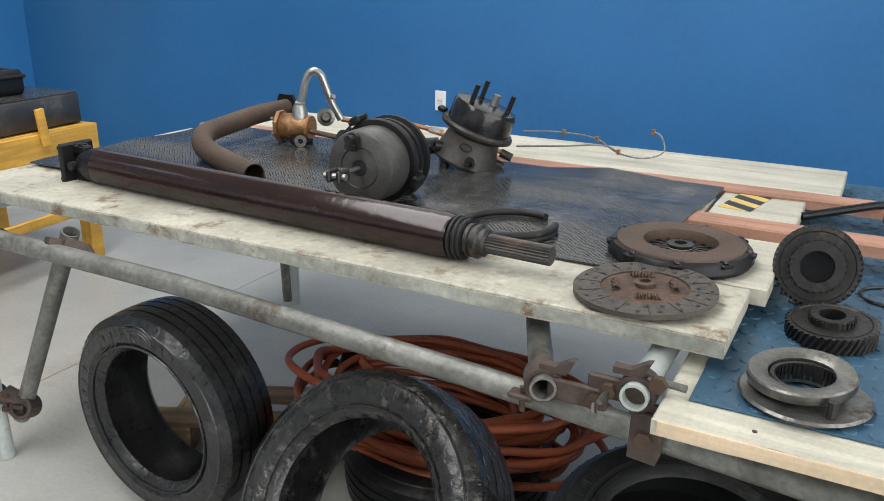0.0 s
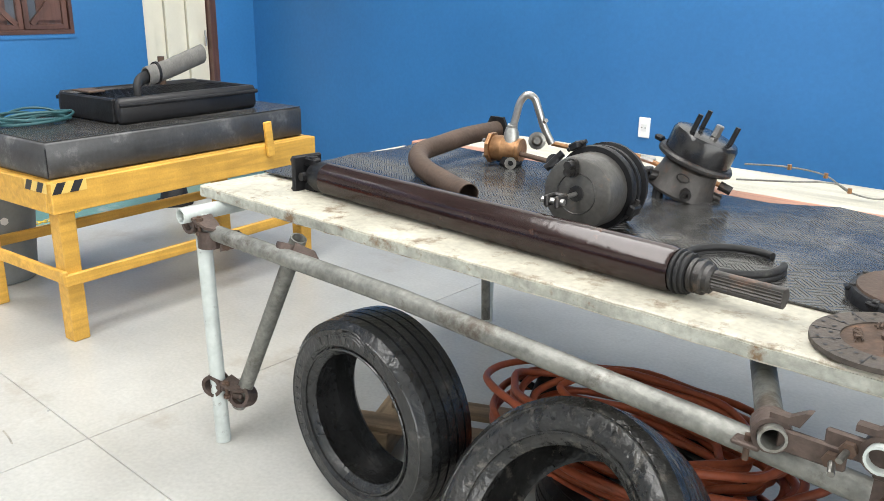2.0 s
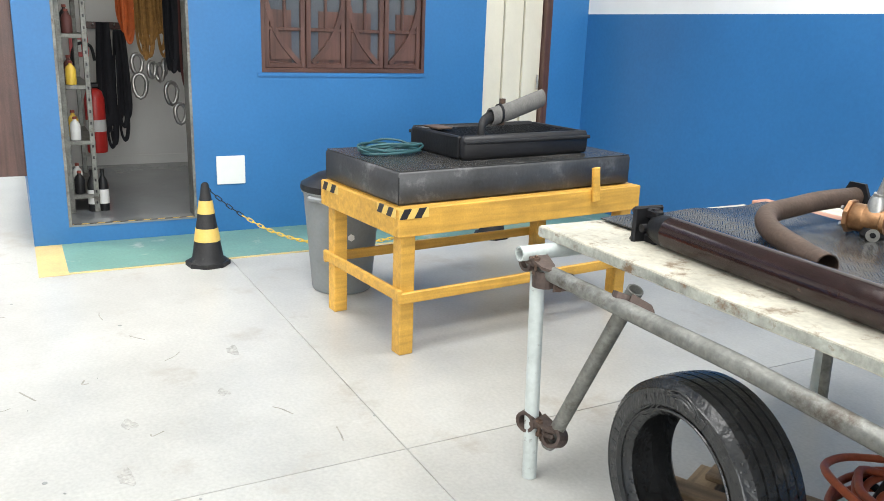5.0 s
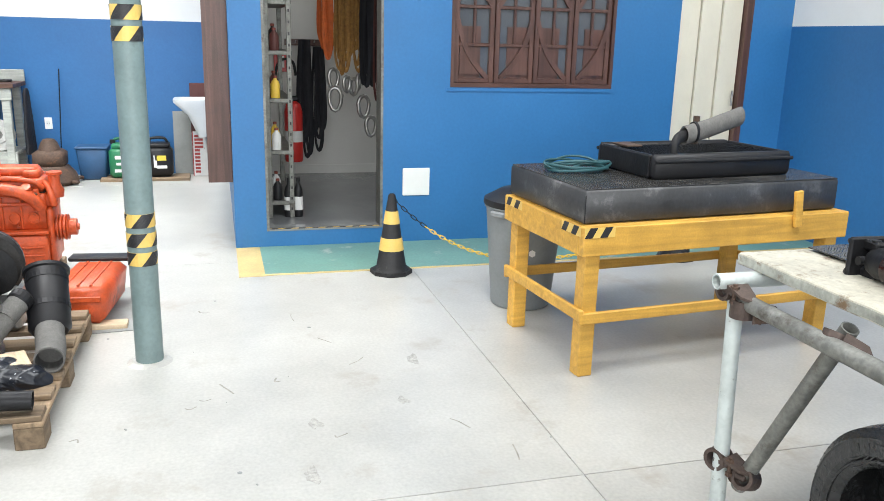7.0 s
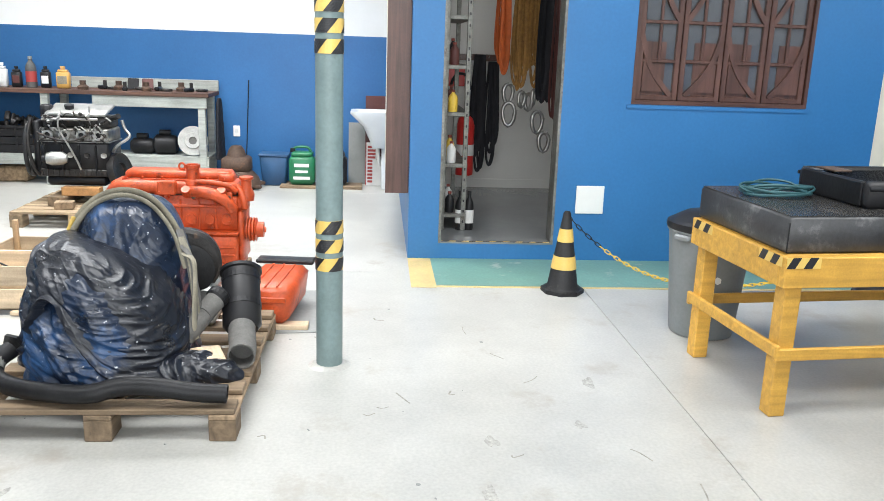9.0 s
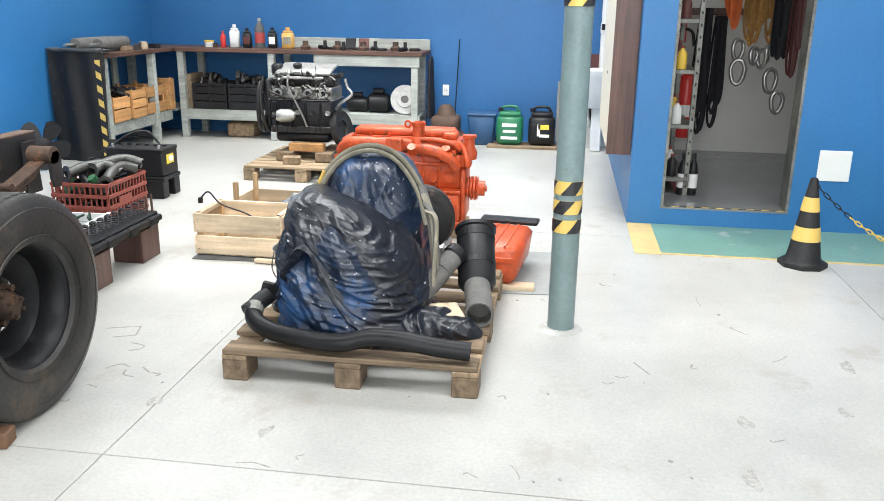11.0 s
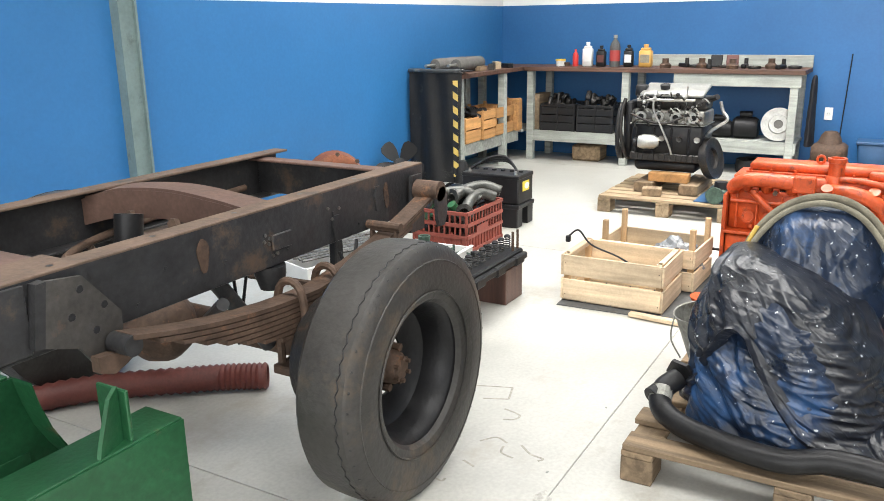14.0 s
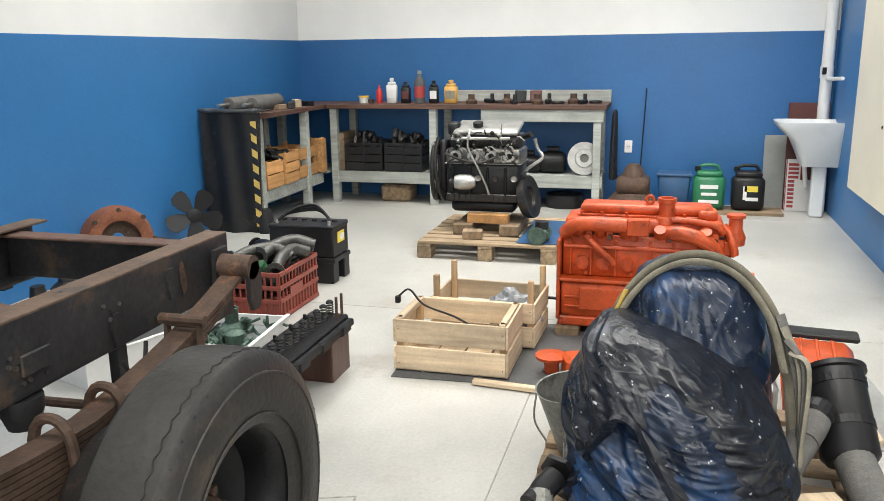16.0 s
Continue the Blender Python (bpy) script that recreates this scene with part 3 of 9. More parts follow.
# carved wooden window with four leaves
window_1 = tagged(new("window_1"), "closed dark brown wooden window with carved fan muntins", "window", "", "structure")
wx = XO - 0.03
slab(window_1, "window_frame", wx - 0.05, wx + 0.035, WY0, WY1, WZ0, WZ0 + 0.03, "brown_wood_x")
slab(window_1, "window_frame", wx - 0.05, wx + 0.035, WY0, WY1, WZ1 - 0.03, WZ1, "brown_wood_x")
for y in (WY0, WY1 - 0.025):
    slab(window_1, "window_frame", wx - 0.05, wx + 0.035, y, y + 0.025, WZ0 + 0.03, WZ1 - 0.03, "brown_wood")
lw = (WY1 - WY0 - 0.05) / 4
for i in range(4):
    y0 = WY0 + 0.025 + i * lw
    leaf = thing("leaf", pose(wx, y0, WZ0 + 0.03), "", "")
    leaf.parent = window_1
    h = WZ1 - WZ0 - 0.06
    b = bmesh.new()
    flip = (lambda q: lw - q) if i % 2 else (lambda q: q)
    for yy in (0.02, lw - 0.022):
        box(0.035, 0.036, h, 0, yy, 0, bm=b)
    for z in (0, 0.255, 0.515, 0.775, h - 0.04):
        box(0.03, lw - 0.07, 0.036 if z in (0, h - 0.04) else 0.024, 0, lw / 2, z, bm=b)
    box(0.024, 0.02, h - 0.32, 0, lw / 2, 0.26, bm=b)
    part("sash", b, "brown_wood", leaf)
    for y0_, z0_, y1_, z1_, bow in ((0.022, 0.44, lw - 0.05, 0.036, 0.035), (lw * 0.42, 0.93, lw - 0.02, 0.53, 0.03)):
        pts = []
        for j in range(11):
            a = j / 10
            s = bow * math.sin(math.pi * a)
            pts.append(Vector((0.012, flip(y0_ + (y1_ - y0_) * a - s), z0_ + (z1_ - z0_) * a - s * 0.6)))
        b = bmesh.new()
        rings = []
        for k, q in enumerate(pts):
            d = (pts[min(k + 1, 10)] - pts[max(k - 1, 0)]).normalized()
            nn = Vector((0, -d.z, d.y)) * 0.017
            rings.append([b.verts.new(q + o) for o in (nn + Vector((0.008, 0, 0)), nn - Vector((0.02, 0, 0)), -nn - Vector((0.02, 0, 0)), -nn + Vector((0.008, 0, 0)))])
        for r, q in zip(rings, rings[1:]):
            for k in range(4):
                b.faces.new((r[k], r[(k + 1) % 4], q[(k + 1) % 4], q[k]))
        b.faces.new(rings[0])
        b.faces.new(rings[-1])
        part("carved_curve", b, "brown_wood", leaf)
    tri = [(flip(0.045), 0.06), (flip(0.045), 0.34), (flip(0.075), 0.24), (flip(0.13), 0.14), (flip(0.2), 0.06)]
    part("raised_panel", plate(tri, 0.014, Matrix(((0, 0, 1, -0.004), (1, 0, 0, 0), (0, 1, 0, 0), (0, 0, 0, 1)))), "brown_wood", leaf)
    part("lower_panel", box(0.008, lw * 0.62, 0.36, -0.01, flip(lw * 0.36), 0.036, bev=0), "brown_wood", leaf)
    part("pane", box(0.006, lw - 0.08, h - 0.08, -0.016, lw / 2, 0.036, bev=0), "glass", leaf)
slab(window_1, "window_sill", XO, XO + 0.012, WY0 - 0.03, WY1 + 0.02, WZ0 - 0.028, WZ0 - 0.004, "blue_wall")

# folded shutter box on the office's side
shutter = tagged(new("shutter_box"), "cream shutter box with a brown wooden end board on the side wall", "shutter", "", "structure")
slab(shutter, "cream_front", -7.1, -5.66, YO - 0.16, YO - 0.004, 0.47, 2.6, "cream")
slab(shutter, "end_board", -5.66, -5.62, YO - 0.165, YO - 0.002, 0.45, 2.6, "brown_wood")
part("screw", bolt((-6.3, YO - 0.16, 0.95), (0, -1, 0), 0.012, 0.004), "rust", shutter)

# pillar and wall post
pillar = thing("column", pose(-3.5, -0.64, 0), "grey-green round steel column with black and yellow bands", "column", "", "structure")
part("shaft", rod((0, 0, 0), (0, 0, TOP), 0.0605, 28), "post_paint", pillar, smooth=40)
part("base_grout", lathe([(0, 0.012), (0.075, 0.012), (0.1, 0), (0, 0)], 20), "floor", pillar)
for z in (0.465, 0.55, 0.635, 1.415, 1.5, 1.585):
    ring = part("tape_band", lathe([(0.061, z), (0.0625, z), (0.0625, z + 0.06), (0.061, z + 0.06)], 28), "yellow_tape", pillar)
    b = bmesh.new()
    for k in range(3):
        for s in range(5):
            a0 = k * 2.1 + s * 0.21 + z * 9
            for q in range(6):
                vs = []
                for aa, zz in ((a0, z + q * 0.01), (a0 + 0.21, z + q * 0.01), (a0 + 0.21 + 0.13, z + (q + 1) * 0.01), (a0 + 0.13, z + (q + 1) * 0.01)):
                    aa += 0.13 * q
                    vs.append(b.verts.new((0.0637 * math.cos(aa), 0.0637 * math.sin(aa), zz)))
                b.faces.new(vs)
    part("black_field", b, "black_tape", ring)
post = tagged(new("wall_post"), "grey-green steel post against the blue wall", "post", "", "structure")
slab(post, "post_body", -3.82, -3.72, YS, YS + 0.07, 0, TOP, "post_paint")
slab(post, "flange", -3.835, -3.82, YS, YS + 0.09, 0, TOP, "post_paint")


def socket(name, m, label, sx=0.07, sz=0.115, holes=True):
    s = thing(name, m, label, "socket")
    part("cover", box(sx, 0.012, sz, 0, -0.006, -sz / 2, bev=0.004), "white_plastic", s)
    if holes:
        part("insert", box(sx * 0.5, 0.004, sz * 0.36, 0, -0.0135, -sz * 0.18, bev=0.002), "label_white", s)
        for k in (-1, 1):
            part("hole", box(0.006, 0.002, 0.006, k * 0.01, -0.0155, -0.003, bev=0), "black_plastic", s)
    return s


socket("wall_socket", pose(-1.87, YN, 0.715), "white wall socket on the blue wall")
socket("wall_socket", pose(XB, -1.95, 0.53, 0, 0, 90), "white wall socket on the back wall")
socket("junction_cover", pose(XO, 1.075, 0.447, 0, 0, 90), "blank white junction box cover on the blue wall", 0.2, 0.2, False)

# ---- the scaffold table with the boards ----
TZ = 0.835
table = thing("scaffold_table", pose(0, 0, 0), "trestle of clamped scaffold tubes carrying boards", "table")


def clamp(p, parent, rz=0.0, rx=0.0):
    c = part("clamp", box(0.055, 0.05, 0.022, 0.012, 0, -0.011, bev=0.005), "rust_clamp", parent)
    c.matrix_local = Matrix.Translation(p) @ pose(0, 0, 0, rx, 0, rz)
    part("jaw", lathe([(0.037, -0.027), (0.037, 0.027), (0.0255, 0.027), (0.0255, -0.027)], 16, pose(-0.01, 0, 0, 90, 0, 0), closed=True), "rust_clamp", c)
    b = rod((0.045, -0.02, -0.035), (0.045, -0.02, 0.03), 0.006, 8)
    lathe([(0, 0.01), (0.012, 0.01), (0.012, 0), (0, 0)], 6, pose(0.045, -0.02, -0.03), b)
    lathe([(0, 0.01), (0.013, 0.01), (0.013, 0), (0, 0)], 6, pose(0.045, -0.02, 0.014), b)
    part("eye_bolt", b, "rust", c)
    part("flap", plate([(0, -0.035), (0.06, -0.026), (0.085, 0), (0.06, 0.026), (0, 0.035)], 0.009, pose(0.025, 0, 0.016, 0, 20, 0)), "rust_clamp", c)
    return c


R = 0.0245
part("long_rail", tube([(-1.92, 1.2, 0.722), (-1.0, 1.195, 0.718), (-0.2, 1.19, 0.682), (0.5, 1.185, 0.636), (2.2, 1.18, 0.58)], R + 0.001, 16, wall=0.18), "galv", table, smooth=40)
part("long_rail", rod((-1.86, 2.55, 0.715), (2.2, 2.55, 0.70), R, 16, wall=0.18), "galv", table, smooth=40)
for x, z, y0, mt in ((-1.86, 0.7725, 1.13, "pale_tube"), (0.105, 0.757, 1.125, "pale_tube"), (1.8, 0.77, 1.1, "pale_tube")):
    part("cross_tube", rod((x, y0, z), (x, 2.68, z), R, 16, wall=0.2), mt, table, "pale painted tube with open end" if x < 0.2 else "", smooth=40)
part("leg", rod((-1.80, 1.184, 0), (-1.855, 1.2, 0.77), R, 16, wall=0.2), "pale_tube", table, smooth=40)
for x, y in ((-1.80, 2.6), (0.9, 1.25), (0.9, 2.6), (2.1, 1.25), (2.1, 2.6)):
    part("leg", rod((x, y, 0), (x, y, 0.76), R, 16, wall=0.2), "pale_tube", table, smooth=40)
part("brace", rod((-1.775, 1.235, 0.12), (-1.455, 1.26, 0.76), R, 16, wall=0.2), "galv", table, smooth=40)
part("brace", rod((-0.055, 1.125, 0.73), (-0.62, 2.4, 0.775), R, 16, wall=0.2), "galv", table, smooth=40)
part("back_leg", rod((-1.345, 2.0, 0.32), (-1.36, 2.0, 0.80), 0.016, 12), "galv", table, smooth=40)
for p, rz, rx in (((-1.86, 1.185, 0.745), 0, 0), ((-1.8, 1.2, 0.7), 40, 90), ((-1.45, 1.22, 0.72), 10, 60), ((-1.815, 1.19, 0.2), 20, 0), ((-1.745, 1.225, 0.17), 200, 20)):
    clamp(p, table, rz, rx)


def swivel_clamp(p, d, side):
    """A bolted collar round a tube end, with a strap, nut and wing."""
    p, d = Vector(p), Vector(d).normalized()
    c = part("clamp", lathe([(0.0255, -0.022), (0.034, -0.022), (0.034, 0.022), (0.0255, 0.022)], 20, along(p, p + d), closed=True), "rust_clamp", table, smooth=35)
    part("strap", box(0.11, 0.012, 0.042, p.x + side * 0.07, p.y - 0.012, p.z - 0.024, bev=0.004), "rust_clamp", c)
    part("nut", lathe([(0, 0), (0.014, 0), (0.014, 0.012), (0, 0.012)], 6, pose(p.x + side * 0.105, p.y - 0.018, p.z - 0.004, 90, 0, 0)), "rust", c)
    part("bolt_end", rod((p.x + side * 0.105, p.y - 0.018, p.z - 0.004), (p.x + side * 0.115, p.y - 0.055, p.z - 0.012), 0.006, 8), "worn_steel", c)
    part("wing", plate([(-0.03, 0), (0.02, 0), (0.035, 0.03), (0.025, 0.028), (0.0, 0.012), (-0.03, 0.012)], 0.02, pose(p.x + side * 0.03, p.y, p.z + 0.03, 90, 0, 0)), "rust_clamp", c)
    part("lower_wing", box(0.05, 0.03, 0.01, p.x - side * 0.035, p.y - 0.005, p.z - 0.042, bev=0.003), "rust_clamp", c)
    part("eye_bolt", rod((p.x - side * 0.035, p.y - 0.005, p.z - 0.07), (p.x - side * 0.035, p.y - 0.005, p.z - 0.02), 0.006, 8), "rust", c)
    return c


swivel_clamp((-0.069, 1.157, 0.731), (-0.404, 0.913, 0.038), 1)
sw = swivel_clamp((0.105, 1.16, 0.757), (0, 1, 0), -0.45)
part("hex_nut", lathe([(0, 0), (0.016, 0), (0.016, 0.014), (0, 0.014)], 6, pose(0.14, 1.145, 0.785, 90, 0, 0)), "rust", sw)
part("side_bolt", rod((0.12, 1.15, 0.787), (0.185, 1.15, 0.783), 0.007, 8), "worn_steel", sw)
part("safety_plate", plate([(-0.028, -0.06), (0.022, -0.065), (0.03, -0.04), (0.028, 0.05), (-0.026, 0.05)], 0.008, pose(0.125, 1.155, 0.69, 90, 0, 0)), "rust_clamp", table)
part("plate_bolt", bolt((0.125, 1.146, 0.675), (0, -1, 0), 0.016, 0.012), "rust", table)


def board(x0, x1, y0, y1, top, th, label, material="white_board", seed=0, edge=True):
    """A worn plank with a wavy, chipped edge."""
    random.seed(seed)
    b = bmesh.new()
    n = max(8, int((x1 - x0) / 0.06))
    front, back = [], []
    for i in range(n + 1):
        x = x0 + (x1 - x0) * i / n
        front.append((x, y0 + random.uniform(0, 0.006)))
        back.append((x, y1 - random.uniform(0, 0.004)))
    plate(front + back[::-1], th, Matrix.Translation((0, 0, top - th)), b)
    bmesh.ops.bevel(b, geom=[e for e in b.edges if abs(e.verts[0].co.z - e.verts[1].co.z) < 1e-4 and e.verts[0].co.z > top - 0.001], offset=0.004, segments=1, affect="EDGES")
    ob = thing("plank", pose(0, 0, 0), label, "board", "boards on the scaffold table")
    part("plank_body", b, material, ob)
    if edge:
        part("edge_band", plate([(x, y - 0.0025) for x, y in front] + [(x, y + 0.001) for x, y in front[::-1]], th - 0.012, Matrix.Translation((0, 0, top - th + 0.004))), "board_edge", ob)
    return ob


board(-1.95, 0.22, 1.262, 1.535, TZ, 0.038, "long worn white plank with chipped oil-stained front edge", "stained_board", 1)
board(-1.97, 0.25, 1.545, 1.88, TZ, 0.038, "worn white plank under the rubber mat", seed=2, edge=False)
board(-1.98, 0.02, 1.89, 2.24, TZ, 0.036, "worn white plank under the rubber mat", seed=3, edge=False)
board(-1.95, 0.33, 2.42, 2.78, TZ, 0.036, "clean white plank at the wall side", seed=4, edge=False)
board(0.03, 0.25, 2.05, 2.40, TZ - 0.002, 0.034, "short board end with black and yellow tape", seed=5, edge=False)
board(-2.0, 1.6, 2.30, 2.39, TZ + 0.008, 0.03, "reddish sawn wood strip", "red_wood", 6, False)
board(0.0, 1.6, 1.93, 2.02, TZ + 0.012, 0.03, "reddish sawn wood strip", "red_wood", 7, False)
b6 = board(0.15, 2.2, 1.064, 1.6, 0.765, 0.03, "lower plywood board with raw edge", "white_board", 8, False)
part("raw_edge", box(2.04, 0.004, 0.024, 1.18, 1.0635, 0.738, bev=0), "raw_wood", b6)
board(0.27, 2.2, 1.61, 2.9, 0.763, 0.03, "lower plywood board under the blue mat", "white_board", 9, False)
for i in range(9):
    part("screw", rod((0.3 + i * 0.2, 1.1, 0.765), (0.3 + i * 0.2, 1.1, 0.7665), 0.004, 8), "rust", b6)
tp = thing("tape_patch", pose(0.13, 2.12, TZ - 0.0015, 0, 0, 80), "black and yellow tape stuck across the board end", "tape")
tape_strip(tp, 0.24, 0.085, Matrix.Identity(4), 3)

rubber_mat = thing("rubber_mat", pose(0, 0, 0), "black chequered rubber mat lying on the planks", "mat")
b = bmesh.new()
nx, ny = 40, 16
x0, x1, y0, y1 = -1.93, -0.02, 1.50, 2.30
grid = [[b.verts.new((x0 + (x1 - x0) * i / nx + 0.05 * (j / ny) * (i / nx), y0 + (y1 - y0) * j / ny, TZ + 0.005 + 0.007 * (1 + noise.noise((i * 0.12, j * 0.32, 0.4))) + 0.003 * math.sin(j * 0.9 + i * 0.12)
         + (0.02 * max(0, 1 - abs(i - 33) / 4) * max(0, (j - 12) / 4)))) for i in range(nx + 1)] for j in range(ny + 1)]
for j in range(ny):
    for i in range(nx):
        b.faces.new((grid[j][i], grid[j][i + 1], grid[j + 1][i + 1], grid[j + 1][i]))
ex = bmesh.ops.extrude_face_region(b, geom=b.faces[:])
bmesh.ops.translate(b, verts=[v for v in ex["geom"] if isinstance(v, bmesh.types.BMVert)], vec=(0, 0, -0.004))
part("mat_sheet", b, "tread_rubber", rubber_mat, smooth=60)

blue_mat = thing("stud_mat", pose(0, 0, 0), "blue studded rubber mat on the lower board", "mat")
part("mat_sheet", box(2.0, 1.75, 0.004, 1.19, 2.02, 0.766, bev=0.001), "blue_rubber", blue_mat)
b = bmesh.new()
for i in range(22):
    for j in range(40):
        cx, cy = 0.21 + i * 0.043 + (j % 2) * 0.0215, 1.165 + j * 0.043
        if cx > 1.1 or cy > 2.88:
            continue
        lathe([(0.0145, 0.77), (0.0125, 0.7725), (0, 0.7725)], 12, Matrix.Translation((cx, cy, 0)), b)
studs = part("studs", b, "blue_rubber", blue_mat)
studs["kind"] = "stuff"

# ---- the parts shown on the table ----
shaft = thing("drive_shaft", along((-1.625, 1.468, 0.885), (-0.15, 1.385, 0.885)), "maroon brown painted drive shaft with splined end and black flange", "drive shaft")
L = 1.48
part("tube", lathe([(0, 0.075), (0.05, 0.075), (0.05, 1.235), (0.046, 1.25), (0, 1.25)], 28), "shaft", shaft, smooth=40)
part("weld_neck", lathe([(0, 0.0), (0.036, 0.0), (0.046, 0.03), (0.049, 0.075), (0, 0.075)], 24), "black_metal", shaft, smooth=40)
part("flange_yoke", join(box(0.11, 0.12, 0.018, 0, 0, -0.05, bev=0.006), join(box(0.03, 0.03, 0.06, 0, 0.04, -0.04, bev=0.006), box(0.03, 0.03, 0.06, 0, -0.04, -0.04, bev=0.006))), "black_metal", shaft)
part("cross_joint", join(rod((0, -0.058, -0.005), (0, 0.058, -0.005), 0.013, 10), rod((-0.05, 0, -0.005), (0.05, 0, -0.005), 0.013, 10)), "black_metal", shaft)
for dx in (-0.04, 0.04):
    for dy in (-0.045, 0.045):
        part("bolt", bolt((dx, dy, -0.05), (0, 0, -1), 0.009, 0.01), "cast", shaft)
b = bmesh.new()
for k in range(3):
    lathe([(0.043, 1.254 + k * 0.011), (0.0485 - 0.002 * k, 1.256 + k * 0.011), (0.0485 - 0.002 * k, 1.261 + k * 0.011), (0.043, 1.263 + k * 0.011)], 24, None, b)
lathe([(0.042, 1.25), (0.042, 1.286), (0, 1.286)], 24, None, b)
part("dust_boot", b, "rubber", shaft, smooth=40)
part("collar", lathe([(0, 1.286), (0.034, 1.286), (0.037, 1.29), (0.037, 1.298), (0.033, 1.30), (0.033, 1.306), (0.037, 1.308), (0.037, 1.316), (0.03, 1.32), (0.03, 1.33), (0.022, 1.335), (0, 1.335)], 24), "cast", shaft, "worn dark steel collar", smooth=30)
b = bmesh.new()
ring = []
for i in range(40):
    r = 0.0215 if i % 2 else 0.0185
    ring.append((r * math.cos(2 * math.pi * i / 40), r * math.sin(2 * math.pi * i / 40)))
plate(ring, 0.155, Matrix.Translation((0, 0, 1.325)), b)
part("spline", b, "worn_plate", shaft, "brown splined end")

# bent exhaust pipe
pipe = thing("exhaust_pipe", pose(0, 0, 0), "bent rust-brown exhaust pipe lying on the mat", "pipe")
pts = spline([(-1.16, 1.66, 0.868), (-1.3, 1.72, 0.872), (-1.47, 1.79, 0.89), (-1.575, 1.9, 0.905), (-1.6, 2.05, 0.915), (-1.61, 2.2, 0.925), (-1.6, 2.36, 0.93)], 6)
part("pipe_body", tube(pts, 0.034, 18, wall=0.08), "exhaust", pipe, smooth=50)
part("end_flange", plate([(-0.05, -0.04), (0.05, -0.04), (0.055, 0.0), (0.03, 0.05), (-0.03, 0.05), (-0.055, 0)], 0.012, pose(-1.6, 2.37, 0.93, 90, 0, 0)), "black_metal", pipe)

# pump with bent tube
pump = thing("fuel_pump", pose(-1.405, 2.19, TZ + 0.012), "bronze coloured pump body with bent steel tube", "pump")
part("body", lathe([(0, 0), (0.04, 0), (0.046, 0.012), (0.046, 0.05), (0.038, 0.062), (0.034, 0.1), (0.042, 0.105), (0.042, 0.118), (0, 0.118)], 20, pose(-0.06, -0.03, 0.058, 0, 90, 12)), "bronze", pump, smooth=30)
part("end_flange", plate([(-0.052, -0.02), (-0.02, -0.052), (0.02, -0.052), (0.052, -0.02), (0.052, 0.02), (0.02, 0.052), (-0.02, 0.052), (-0.052, 0.02)], 0.014, pose(-0.066, -0.031, 0.058, 0, 90, 12)), "bronze", pump)
for a in (45, 135, 225, 315):
    part("flange_bolt", bolt((-0.068, -0.031 + 0.038 * math.cos(radians(a)), 0.058 + 0.038 * math.sin(radians(a))), (-1, 0, 0), 0.007, 0.01), "steel", pump)
part("neck", lathe([(0, 0), (0.03, 0), (0.027, 0.03), (0.02, 0.05), (0, 0.05)], 16, pose(0.01, -0.01, 0.085)), "alu", pump, smooth=40)
part("sump", lathe([(0, -0.004), (0.034, -0.004), (0.042, 0.012), (0.034, 0.035), (0, 0.035)], 16, pose(0.02, -0.02, 0)), "black_metal", pump, smooth=40)
part("port_ring", lathe([(0.01, 0), (0.02, 0), (0.021, 0.012), (0.01, 0.012)], 14, pose(0.048, -0.06, 0.02, 90, 0, 30), closed=True), "steel", pump, smooth=40)
part("bent_tube", tube(spline([(0.008, -0.008, 0.12), (0.02, 0.0, 0.175), (0.03, 0.006, 0.222), (0.05, 0.016, 0.25), (0.075, 0.028, 0.24), (0.09, 0.036, 0.2), (0.11, 0.045, 0.14), (0.135, 0.06, 0.085)], 6), 0.0135, 12), "steel", pump, smooth=50)
part("tube_nut", lathe([(0.02, 0), (0.02, 0.025), (0, 0.025)], 6, pose(0.01, -0.008, 0.12, 4, 8, 0)), "alu", pump)
part("tube_clip", rod((0.1, 0.045, 0.155), (0.127, 0.032, 0.168), 0.008, 8), "steel", pump)
part("valve_disc", lathe([(0, -0.012), (0.02, -0.006), (0.031, -0.004), (0.031, 0.004), (0.02, 0.006), (0.012, 0.016), (0.012, 0.03), (0, 0.03)], 20, pose(0.1, 0.02, 0.095, 80, 0, 35)), "worn_steel", pump, smooth=40)
part("rod", rod((0.04, -0.02, 0.05), (0.2, -0.03, 0.04), 0.009, 10), "exhaust", pump)
part("rod_end", lathe([(0, -0.016), (0.024, -0.016), (0.024, 0.016), (0, 0.016)], 12, pose(0.21, -0.03, 0.042, 60, 0, 0)), "black_metal", pump)
part("rod_end", rod((0.19, -0.05, 0.02), (0.235, -0.02, 0.075), 0.013, 10), "black_metal", pump)
part("fuel_line", tube(spline([(0.135, 0.06, 0.085), (0.21, 0.115, 0.07), (0.3, 0.16, 0.075), (0.4, 0.19, 0.06), (0.52, 0.17, 0.04), (0.66, 0.14, 0.03), (0.72, 0.15, 0.015)], 6), 0.0085, 8), "bronze", pump)
for p, q in (((0.19, 0.1, 0.078), (0.225, 0.122, 0.07)), ((0.28, 0.15, 0.075), (0.32, 0.165, 0.074)), ((0.42, 0.19, 0.057), (0.47, 0.185, 0.05))):
    part("line_nut", rod(p, q, 0.0125, 6), "steel", pump)

